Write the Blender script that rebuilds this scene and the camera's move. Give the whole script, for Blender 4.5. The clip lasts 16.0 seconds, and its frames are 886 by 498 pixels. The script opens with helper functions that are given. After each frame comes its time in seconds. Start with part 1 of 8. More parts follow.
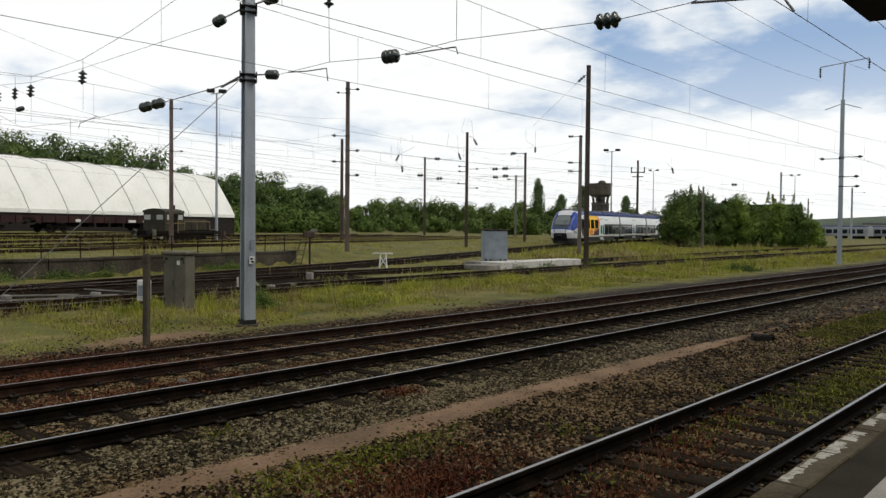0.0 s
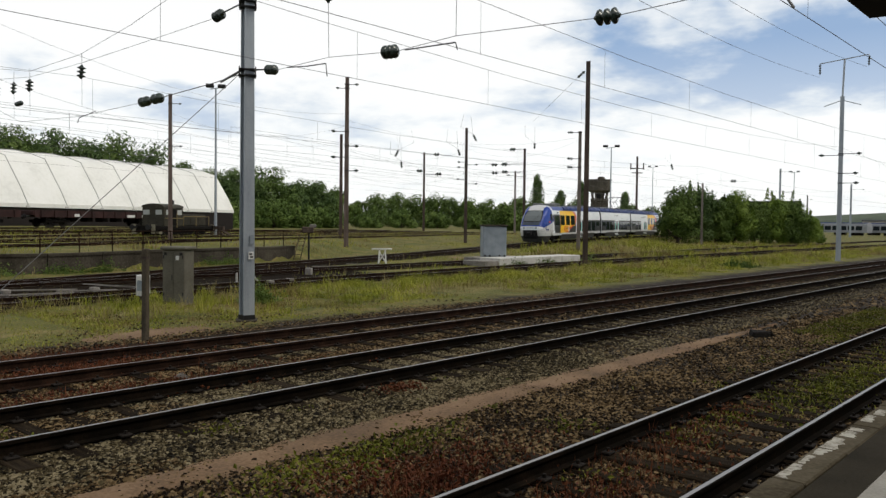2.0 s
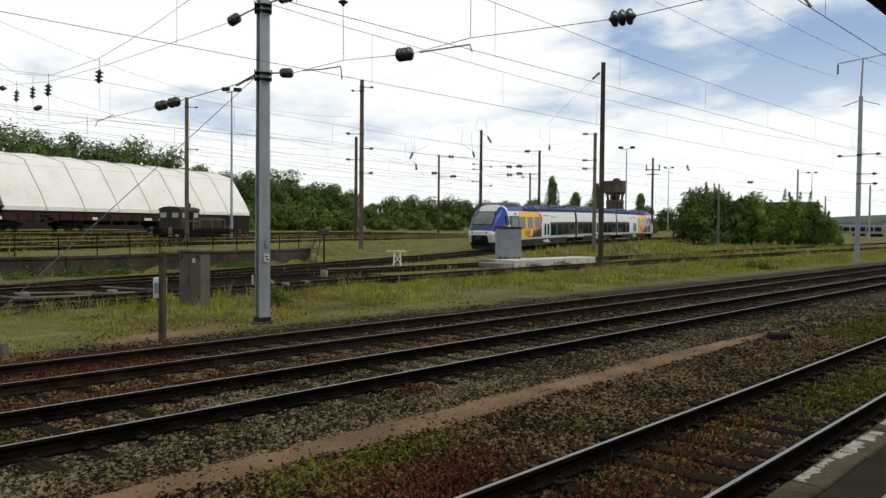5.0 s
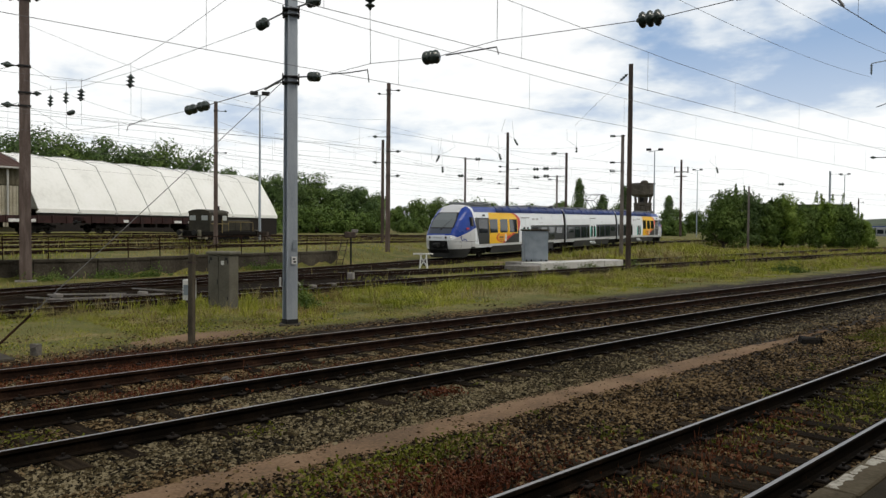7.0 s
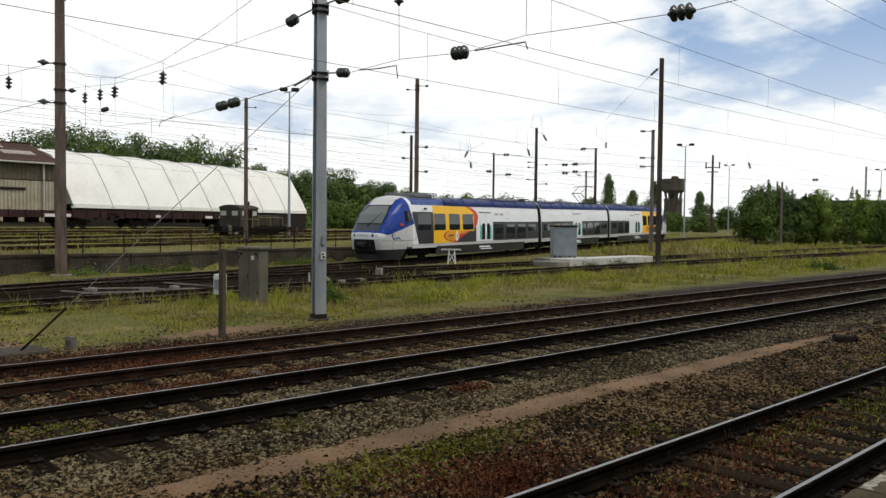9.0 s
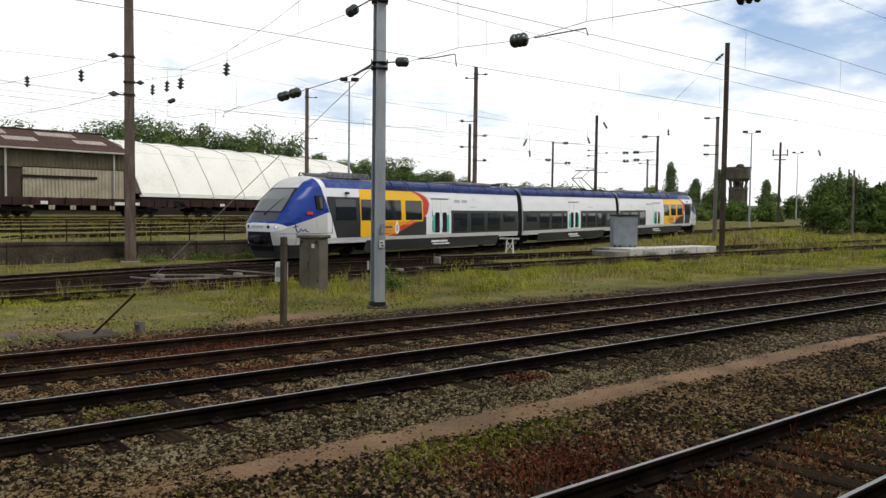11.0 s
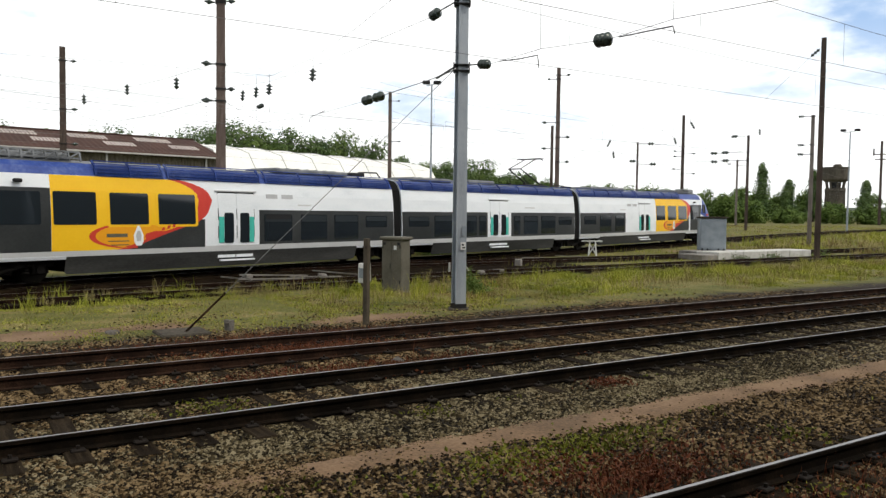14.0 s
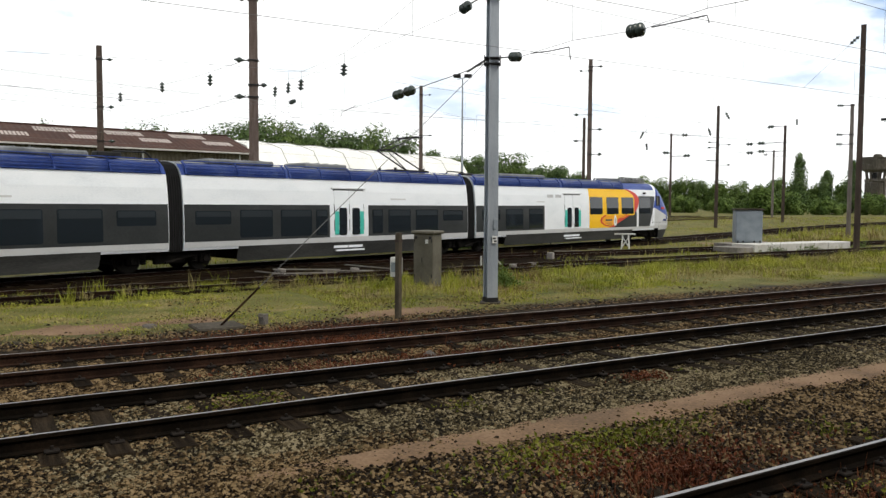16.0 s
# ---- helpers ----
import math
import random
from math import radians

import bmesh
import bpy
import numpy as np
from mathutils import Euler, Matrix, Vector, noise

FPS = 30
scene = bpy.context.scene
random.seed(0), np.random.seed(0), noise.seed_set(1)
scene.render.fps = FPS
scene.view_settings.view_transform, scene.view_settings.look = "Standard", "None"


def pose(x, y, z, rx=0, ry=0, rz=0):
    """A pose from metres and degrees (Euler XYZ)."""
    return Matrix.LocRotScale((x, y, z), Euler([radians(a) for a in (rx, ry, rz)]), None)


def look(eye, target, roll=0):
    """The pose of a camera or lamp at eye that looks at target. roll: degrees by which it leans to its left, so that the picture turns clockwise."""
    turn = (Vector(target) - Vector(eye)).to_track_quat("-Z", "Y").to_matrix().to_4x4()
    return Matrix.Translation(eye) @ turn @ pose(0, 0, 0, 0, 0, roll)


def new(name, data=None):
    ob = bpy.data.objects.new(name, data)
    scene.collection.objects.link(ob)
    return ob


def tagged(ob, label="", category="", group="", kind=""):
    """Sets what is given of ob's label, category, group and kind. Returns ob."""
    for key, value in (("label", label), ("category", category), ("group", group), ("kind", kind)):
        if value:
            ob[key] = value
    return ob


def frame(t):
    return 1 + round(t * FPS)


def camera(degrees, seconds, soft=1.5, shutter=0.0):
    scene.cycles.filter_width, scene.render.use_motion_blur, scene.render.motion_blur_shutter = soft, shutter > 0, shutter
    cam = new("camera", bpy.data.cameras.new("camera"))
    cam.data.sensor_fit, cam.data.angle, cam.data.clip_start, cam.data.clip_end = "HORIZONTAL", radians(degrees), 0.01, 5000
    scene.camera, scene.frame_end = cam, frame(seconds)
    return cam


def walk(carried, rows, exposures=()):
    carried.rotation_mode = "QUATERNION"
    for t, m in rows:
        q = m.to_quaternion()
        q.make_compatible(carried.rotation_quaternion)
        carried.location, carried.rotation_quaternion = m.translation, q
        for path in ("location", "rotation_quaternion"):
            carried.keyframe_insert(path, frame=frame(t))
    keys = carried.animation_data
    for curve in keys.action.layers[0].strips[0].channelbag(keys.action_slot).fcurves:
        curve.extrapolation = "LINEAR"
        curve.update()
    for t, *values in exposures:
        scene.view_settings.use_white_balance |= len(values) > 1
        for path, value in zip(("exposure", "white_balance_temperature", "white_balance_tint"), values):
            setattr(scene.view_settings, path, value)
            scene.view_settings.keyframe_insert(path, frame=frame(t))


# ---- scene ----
cam = camera(58.98, 16.0, soft=1.4)
# seconds, yaw, pitch, roll of the camera on its stand-point
LOOKS = [
    (0.0, 41.657, -1.559, -0.520),
    (0.5, 41.683, -1.624, -0.575),
    (1.0, 41.600, -1.814, -0.554),
    (1.5, 41.621, -1.892, -0.528),
    (2.0, 41.595, -1.871, -0.655),
    (2.5, 42.126, -1.606, -0.495),
    (3.0, 42.353, -1.762, -0.498),
    (3.5, 42.279, -1.814, -0.355),
    (4.0, 42.236, -1.838, -0.420),
    (6.5, 44.025, -1.538, -0.571),
    (7.0, 44.605, -1.552, -0.507),
    (7.5, 45.382, -1.412, -0.516),
    (8.0, 45.544, -1.650, -0.562),
    (8.5, 45.988, -1.667, -0.599),
    (9.0, 46.663, -1.888, -0.614),
    (9.2, 47.673, -1.747, -0.433),
    (11.5, 51.811, -2.783, -0.752),
    (12.0, 53.235, -2.554, -0.728),
    (12.5, 54.592, -2.534, -0.678),
    (13.0, 55.805, -2.786, -0.613),
    (13.5, 56.124, -2.763, -0.684),
    (14.0, 56.851, -2.664, -0.707),
    (14.5, 57.528, -2.261, -0.815),
    (15.0, 57.834, -2.674, -1.003),
    (15.5, 58.473, -2.901, -0.591),
    (16.0, 59.144, -3.141, -0.323),
]
EYE = (0.0, 0.0, 2.272)
walk(cam, [(t, pose(*EYE, 90 + p, r, y)) for t, y, p, r in LOOKS],
     exposures=[(0.0, 0.34), (4.0, 0.34), (9.0, 0.40), (11.5, 0.60), (12.5, 0.66), (14.5, 0.80), (16.0, 0.80)])

# ---- light: bright broken overcast, soft sun from the right ----
SUN_AZ, SUN_EL = radians(62.0), radians(54.0)      # azimuth from +y towards +x


def make_world():
    w = bpy.data.worlds.new("sky")
    scene.world = w
    w.use_nodes = True
    nt = w.node_tree
    nt.nodes.clear()
    N = nt.nodes.new
    L = nt.links.new
    out, bg = N("ShaderNodeOutputWorld"), N("ShaderNodeBackground")
    sky = N("ShaderNodeTexSky")
    sky.sky_type, sky.sun_disc = "NISHITA", False
    sky.sun_elevation, sky.sun_rotation = SUN_EL, SUN_AZ
    skym = N("ShaderNodeVectorMath")
    skym.operation = "SCALE"
    skym.inputs["Scale"].default_value = 0.11
    L(sky.outputs[0], skym.inputs[0])
    tc = N("ShaderNodeTexCoord")
    sep = N("ShaderNodeSeparateXYZ")
    L(tc.outputs["Generated"], sep.inputs[0])

    def math_(op, a, b=None, c=None):
        m = N("ShaderNodeMath")
        m.operation = op
        for i, v in enumerate((a, b, c)):
            if v is None:
                continue
            if isinstance(v, (int, float)):
                m.inputs[i].default_value = v
            else:
                L(v, m.inputs[i])
        return m.outputs[0]
    up = math_("MAXIMUM", sep.outputs["Z"], 0.0)
    den = math_("ADD", up, 0.22)
    comb = N("ShaderNodeCombineXYZ")
    L(math_("DIVIDE", sep.outputs["X"], den), comb.inputs[0])
    L(math_("DIVIDE", sep.outputs["Y"], den), comb.inputs[1])
    comb.inputs[2].default_value = 4.3
    n1, n2 = N("ShaderNodeTexNoise"), N("ShaderNodeTexNoise")
    for n, sc, de, ro in ((n1, 1.15, 7.0, 0.52), (n2, 3.1, 6.0, 0.55)):
        n.inputs["Scale"].default_value, n.inputs["Detail"].default_value, n.inputs["Roughness"].default_value = sc, de, ro
        L(comb.outputs[0], n.inputs["Vector"])
    mix = math_("SUBTRACT", math_("ADD", math_("MULTIPLY", n1.outputs["Fac"], 1.0), math_("MULTIPLY", n2.outputs["Fac"], 0.65)), 0.315)
    # thinner cloud, where the blue shows through
    for gx, gy, gr, gain in ((-0.95, 2.05, 0.95, 0.18), (-0.62, 2.75, 0.6, 0.12), (-2.0, 1.5, 0.3, 0.10), (-0.2, 1.5, 0.8, 0.07), (1.5, -1.0, 1.5, 0.12)):
        dv = N("ShaderNodeVectorMath")
        dv.operation = "DISTANCE"
        L(comb.outputs[0], dv.inputs[0])
        dv.inputs[1].default_value = (gx, gy, 4.3)
        gm = N("ShaderNodeMapRange")
        gm.interpolation_type = "SMOOTHSTEP"
        gm.inputs["From Min"].default_value, gm.inputs["From Max"].default_value = 0.0, gr
        gm.inputs["To Min"].default_value, gm.inputs["To Max"].default_value = gain, 0.0
        L(dv.outputs["Value"], gm.inputs["Value"])
        mix = math_("SUBTRACT", mix, gm.outputs[0])
    mr = N("ShaderNodeMapRange")
    mr.interpolation_type = "SMOOTHSTEP"
    mr.inputs["From Min"].default_value, mr.inputs["From Max"].default_value = 0.25, 0.49
    L(mix, mr.inputs["Value"])
    # clouds: bright white veils, greyer where thick
    ramp = N("ShaderNodeValToRGB")
    ramp.color_ramp.elements[0].color, ramp.color_ramp.elements[0].position = (0.30, 0.43, 0.64, 1), 0.0
    ramp.color_ramp.elements[1].color, ramp.color_ramp.elements[1].position = (1.0, 1.0, 0.985, 1), 1.0
    e = ramp.color_ramp.elements.new(0.45)
    e.color = (0.66, 0.73, 0.81, 1)
    L(mr.outputs[0], ramp.inputs[0])
    # whiter towards the horizon
    hz = N("ShaderNodeMapRange")
    hz.inputs["From Min"].default_value, hz.inputs["From Max"].default_value = 0.02, 0.22
    hz.inputs["To Min"].default_value, hz.inputs["To Max"].default_value = 0.75, 0.0
    L(up, hz.inputs["Value"])
    mh = N("ShaderNodeMix")
    mh.data_type = "RGBA"
    L(hz.outputs[0], mh.inputs["Factor"])
    L(ramp.outputs[0], mh.inputs["A"])
    mh.inputs["B"].default_value = (0.98, 1.0, 1.0, 1)
    # thick cloud overhead lets less light through than the bright band over the horizon
    zen = N("ShaderNodeMapRange")
    zen.interpolation_type = "SMOOTHSTEP"
    zen.inputs["From Min"].default_value, zen.inputs["From Max"].default_value = 0.25, 0.85
    zen.inputs["To Min"].default_value, zen.inputs["To Max"].default_value = 1.0, 0.5
    L(up, zen.inputs["Value"])
    veil = N("ShaderNodeVectorMath")
    veil.operation = "SCALE"
    L(mh.outputs["Result"], veil.inputs[0])
    L(zen.outputs[0], veil.inputs["Scale"])
    fin = N("ShaderNodeMix")
    fin.data_type = "RGBA"
    fin.inputs["Factor"].default_value = 0.92
    L(skym.outputs[0], fin.inputs["A"])
    L(veil.outputs[0], fin.inputs["B"])
    L(fin.outputs["Result"], bg.inputs["Color"])
    bg.inputs["Strength"].default_value = 0.84
    L(bg.outputs[0], out.inputs[0])


make_world()
sun_data = bpy.data.lights.new("sun", "SUN")
sun_data.energy, sun_data.angle, sun_data.color = 1.25, radians(20), (1.0, 0.93, 0.82)
sun = new("sun", sun_data)
sun_dir = Vector((math.sin(SUN_AZ) * math.cos(SUN_EL), math.cos(SUN_AZ) * math.cos(SUN_EL), math.sin(SUN_EL)))
sun.matrix_world = look(sun_dir * 50, (0, 0, 0))


# ---- materials ----
def mat(name, cols, scale=4.0, rough=0.7, metal=0.0, bump=0.15, fine=40.0, pos=False, island=0.0, obj_rand=0.0, spec=0.25, dist=0.0, stretch=None, bump_dist=0.01, grain=0.38):
    """A surface: a ramp of colours over coarse and fine noise, with relief; island or obj_rand: brightness spread piece by piece."""
    m = bpy.data.materials.new(name)
    m.use_nodes = True
    nt = m.node_tree
    b = nt.nodes["Principled BSDF"]
    N, L = nt.nodes.new, nt.links.new
    geo = N("ShaderNodeNewGeometry")
    if pos:
        src = geo.outputs["Position"]
    else:
        src = N("ShaderNodeTexCoord").outputs["Object"]
    if stretch:
        mp = N("ShaderNodeMapping")
        mp.inputs["Scale"].default_value = stretch
        L(src, mp.inputs["Vector"])
        src = mp.outputs[0]
    a, f = N("ShaderNodeTexNoise"), N("ShaderNodeTexNoise")
    a.inputs["Scale"].default_value, a.inputs["Detail"].default_value, a.inputs["Distortion"].default_value = scale, 5.0, dist
    f.inputs["Scale"].default_value, f.inputs["Detail"].default_value = fine, 3.0
    L(src, a.inputs["Vector"]), L(src, f.inputs["Vector"])
    mx = N("ShaderNodeMix")
    mx.inputs["Factor"].default_value = grain
    L(a.outputs["Fac"], mx.inputs["A"]), L(f.outputs["Fac"], mx.inputs["B"])
    fac = mx.outputs["Result"]
    if island or obj_rand:
        ad = N("ShaderNodeMath")
        ad.operation = "MULTIPLY_ADD"
        if island:
            L(geo.outputs["Random Per Island"], ad.inputs[0])
        else:
            L(N("ShaderNodeObjectInfo").outputs["Random"], ad.inputs[0])
        k = island or obj_rand
        ad.inputs[1].default_value = k
        L(fac, ad.inputs[2])
        s = N("ShaderNodeMath")
        s.operation = "SUBTRACT"
        L(ad.outputs[0], s.inputs[0])
        s.inputs[1].default_value = k / 2
        fac = s.outputs[0]
    r = N("ShaderNodeValToRGB")
    els = r.color_ramp.elements
    n = len(cols)
    while len(els) < n:
        els.new(0.5)
    for i, c in enumerate(cols):
        els[i].position = 0.32 + 0.36 * i / max(1, n - 1)
        els[i].color = (*c, 1)
    L(fac, r.inputs[0])
    L(r.outputs[0], b.inputs["Base Color"])
    b.inputs["Metallic"].default_value, b.inputs["Specular IOR Level"].default_value = metal, spec
    rr = N("ShaderNodeMapRange")
    rr.inputs["To Min"].default_value, rr.inputs["To Max"].default_value = max(0.02, rough - 0.12), min(1.0, rough + 0.12)
    L(a.outputs["Fac"], rr.inputs["Value"]), L(rr.outputs[0], b.inputs["Roughness"])
    if bump:
        bp = N("ShaderNodeBump")
        bp.inputs["Strength"].default_value, bp.inputs["Distance"].default_value = bump, bump_dist
        L(f.outputs["Fac"], bp.inputs["Height"]), L(bp.outputs[0], b.inputs["Normal"])
    return m


def zone_ground():
    """Earth, thin grass and gravel dust over the whole site, by place and noise."""
    m = mat("ground_earth", [(0.028, 0.034, 0.006), (0.072, 0.082, 0.012), (0.14, 0.122, 0.036), (0.26, 0.205, 0.10)], scale=0.7, dist=0.7, grain=0.55, fine=24, pos=True, rough=0.95, bump=0.5, bump_dist=0.04, spec=0.2)
    nt = m.node_tree
    N, L = nt.nodes.new, nt.links.new
    b = nt.nodes["Principled BSDF"]
    col = b.inputs["Base Color"].links[0].from_socket
    geo = N("ShaderNodeNewGeometry")
    sep = N("ShaderNodeSeparateXYZ")
    L(geo.outputs["Position"], sep.inputs[0])
    no = N("ShaderNodeTexNoise")
    no.inputs["Scale"].default_value, no.inputs["Detail"].default_value = 0.5, 4
    L(geo.outputs["Position"], no.inputs["Vector"])
    wob = N("ShaderNodeMath")
    wob.operation = "MULTIPLY_ADD"
    L(no.outputs["Fac"], wob.inputs[0])
    wob.inputs[1].default_value = 2.4
    L(sep.outputs["X"], wob.inputs[2])
    mr = N("ShaderNodeMapRange")
    mr.inputs["From Min"].default_value, mr.inputs["From Max"].default_value = -14.9, -13.9
    L(wob.outputs[0], mr.inputs["Value"])
    fine = N("ShaderNodeTexNoise")
    fine.inputs["Scale"].default_value, fine.inputs["Detail"].default_value = 9, 5
    L(geo.outputs["Position"], fine.inputs["Vector"])
    rp = N("ShaderNodeValToRGB")
    rp.color_ramp.elements[0].color, rp.color_ramp.elements[0].position = (0.006, 0.004, 0.0025, 1), 0.35
    rp.color_ramp.elements[1].color, rp.color_ramp.elements[1].position = (0.036, 0.026, 0.016, 1), 0.68
    L(fine.outputs["Fac"], rp.inputs[0])
    mx = N("ShaderNodeMix")
    mx.data_type = "RGBA"
    L(mr.outputs[0], mx.inputs["Factor"]), L(col, mx.inputs["A"]), L(rp.outputs[0], mx.inputs["B"])
    L(mx.outputs["Result"], b.inputs["Base Color"])
    return m


def glass(name, tint=(0.02, 0.025, 0.03), rough=0.06):
    m = bpy.data.materials.new(name)
    m.use_nodes = True
    b = m.node_tree.nodes["Principled BSDF"]
    b.inputs["Base Color"].default_value = (*tint, 1)
    b.inputs["Roughness"].default_value = rough
    b.inputs["Specular IOR Level"].default_value = 0.6
    return m


def lamp_mat(name, col, power):
    m = bpy.data.materials.new(name)
    m.use_nodes = True
    b = m.node_tree.nodes["Principled BSDF"]
    b.inputs["Emission Color"].default_value = (*col, 1)
    b.inputs["Emission Strength"].default_value = power
    return m


M_GROUND = zone_ground()
M_STONE = mat("ballast_stone", [(0.006, 0.0045, 0.002), (0.033, 0.0252, 0.0115), (0.082, 0.063, 0.030), (0.215, 0.18, 0.11)], scale=0.7, fine=12, pos=True, rough=0.9, bump=0.0, island=0.5, spec=0.15)
M_STONE_BROWN = mat("rusty_ballast_stone", [(0.006, 0.0035, 0.0014), (0.027, 0.0165, 0.0065), (0.068, 0.043, 0.018), (0.2, 0.142, 0.075)], scale=0.7, fine=12, pos=True, rough=0.92, bump=0.0, island=0.58, spec=0.12)
M_BED = mat("ballast_bed", [(0.005, 0.0035, 0.0018), (0.018, 0.0125, 0.006), (0.045, 0.032, 0.016)], scale=3.0, fine=30, pos=True, rough=0.95, bump=0.8, bump_dist=0.03, spec=0.2)
M_BED_YARD = mat("oily_yard_ballast", [(0.003, 0.0018, 0.001), (0.008, 0.005, 0.0028), (0.026, 0.018, 0.010)], scale=1.5, fine=16, pos=True, rough=0.95, bump=0.8, bump_dist=0.03, spec=0.02)
M_SAND = mat("trodden_sand", [(0.07, 0.046, 0.027), (0.155, 0.098, 0.056), (0.235, 0.155, 0.095)], scale=0.9, fine=30, pos=True, rough=0.95, bump=0.35, spec=0.2)
M_RAIL_TOP = mat("polished_rail_head", [(0.22, 0.21, 0.205), (0.36, 0.35, 0.35)], scale=2, fine=60, pos=True, rough=0.42, metal=1.0, bump=0.03)
# near-black web and foot under the polished head of the running rails
M_RAIL = mat("near_black_rail_web", [(0.003, 0.0025, 0.002), (0.007, 0.0055, 0.004), (0.018, 0.012, 0.008)], scale=3, fine=40, pos=True, rough=0.9, bump=0.2, spec=0.03)
M_RAIL_RUST = mat("rusty_rail_web", [(0.007, 0.004, 0.0028), (0.018, 0.0095, 0.006), (0.045, 0.024, 0.015)], scale=3, fine=40, pos=True, rough=0.9, bump=0.2, spec=0.08)
M_RAIL_TOP_DULL = mat("dull_rail_head", [(0.14, 0.12, 0.11), (0.3, 0.28, 0.27)], scale=2, fine=60, pos=True, rough=0.45, metal=0.8, bump=0.03)
M_SLEEPER = mat("creosoted_sleeper", [(0.005, 0.0035, 0.0022), (0.014, 0.010, 0.006), (0.034, 0.025, 0.016)], scale=3, fine=22, stretch=(0.6, 6, 3), rough=0.95, bump=0.6, obj_rand=0.2, spec=0.04)
M_IRON = mat("chair_iron", [(0.005, 0.004, 0.003), (0.014, 0.009, 0.006)], scale=6, rough=0.8, pos=True)
M_ASPHALT = mat("platform_asphalt", [(0.02, 0.0165, 0.011), (0.034, 0.029, 0.02), (0.052, 0.045, 0.033)], scale=1.5, fine=70, pos=True, rough=0.95, bump=0.4, spec=0.06)
M_NOSING = mat("worn_white_nosing", [(0.045, 0.036, 0.022), (0.085, 0.071, 0.047), (0.125, 0.106, 0.075)], scale=2.6, fine=30, pos=True, rough=0.95, bump=0.4, spec=0.06)
M_PAINT_WORN = mat("flaking_white_paint", [(0.09, 0.08, 0.06), (0.38, 0.36, 0.31), (0.5, 0.48, 0.42)], scale=9, fine=40, pos=True, rough=0.85, bump=0.2, spec=0.1)
M_WHITE_LINE = mat("white_tactile_paint", [(0.25, 0.235, 0.2), (0.4, 0.38, 0.34)], scale=3, fine=50, pos=True, rough=0.8, bump=0.4)
M_CONCRETE = mat("weathered_concrete", [(0.09, 0.082, 0.07), (0.2, 0.185, 0.165), (0.32, 0.3, 0.28)], scale=1.3, fine=20, pos=True, rough=0.9, bump=0.4, spec=0.3)
M_CONCRETE_PALE = mat("pale_concrete", [(0.3, 0.29, 0.26), (0.5, 0.49, 0.46), (0.6, 0.59, 0.56)], scale=1.3, fine=20, pos=True, rough=0.9, bump=0.3, spec=0.3)
M_CONCRETE_DARK = mat("sooty_concrete", [(0.016, 0.013, 0.009), (0.045, 0.038, 0.028), (0.095, 0.083, 0.064)], scale=0.8, fine=12, pos=True, rough=0.95, bump=0.5, spec=0.2)
M_GALV = mat("galvanised_steel", [(0.24, 0.27, 0.30), (0.33, 0.365, 0.40), (0.4, 0.43, 0.46)], scale=1.2, fine=25, stretch=(4, 4, 0.7), rough=0.55, metal=0.25, bump=0.05)
M_RUST = mat("rusted_steel", [(0.026, 0.019, 0.016), (0.062, 0.045, 0.036), (0.12, 0.09, 0.072)], scale=1.5, fine=30, stretch=(4, 4, 0.6), rough=0.85, bump=0.15, spec=0.25)
M_RUST_MID = mat("brown_rusted_steel", [(0.045, 0.032, 0.027), (0.105, 0.077, 0.065), (0.19, 0.15, 0.13)], scale=1.5, fine=30, stretch=(4, 4, 0.5), rough=0.8, bump=0.15, spec=0.25)
M_RUST_PALE = mat("pale_rusted_steel", [(0.085, 0.07, 0.06), (0.155, 0.132, 0.116), (0.25, 0.22, 0.2)], scale=1.5, fine=30, stretch=(4, 4, 0.5), rough=0.8, bump=0.15, spec=0.25)
M_WIRE = mat("dull_grey_wire", [(0.09, 0.09, 0.09), (0.16, 0.16, 0.16)], rough=0.6, bump=0)
M_INSUL = mat("glazed_insulator", [(0.016, 0.024, 0.019), (0.04, 0.058, 0.048)], scale=5, rough=0.2, bump=0, spec=0.6)
M_CAB_TAN = mat("tan_painted_cabinet", [(0.07, 0.064, 0.048), (0.108, 0.1, 0.077), (0.142, 0.132, 0.106)], scale=2, fine=25, rough=0.7, bump=0.08)
M_CAB_GREY = mat("blue_grey_cabinet", [(0.17, 0.20, 0.225), (0.235, 0.27, 0.30), (0.29, 0.325, 0.355)], scale=2, fine=25, rough=0.6, bump=0.05)
M_POST = mat("weathered_concrete_post", [(0.055, 0.05, 0.043), (0.11, 0.1, 0.088), (0.17, 0.155, 0.14)], scale=3, fine=25, rough=0.9, bump=0.3)
M_POST_BROWN = mat("mossy_brown_concrete", [(0.036, 0.03, 0.02), (0.075, 0.062, 0.043), (0.12, 0.1, 0.075)], scale=3, fine=25, stretch=(3, 3, 0.8), rough=0.92, bump=0.3)
M_WHITE = mat("dirty_white_paint", [(0.4, 0.4, 0.38), (0.62, 0.62, 0.6), (0.72, 0.72, 0.7)], scale=3, fine=25, rough=0.6, bump=0.05)
M_BLACK = mat("black_metal", [(0.008, 0.008, 0.009), (0.02, 0.02, 0.02)], scale=4, rough=0.6, bump=0.05)


# ---- building helpers ----
def mesh_object(name, verts, faces, material, parent=None, smooth=False, mats=None, face_mats=None):
    me = bpy.data.meshes.new(name)
    me.from_pydata(verts, [], faces)
    for mm in (mats or [material]):
        me.materials.append(mm)
    if face_mats is not None:
        me.polygons.foreach_set("material_index", face_mats)
    if smooth:
        me.polygons.foreach_set("use_smooth", [True] * len(me.polygons))
    me.update()
    ob = new(name, me)
    if parent:
        ob.parent = parent
    return ob


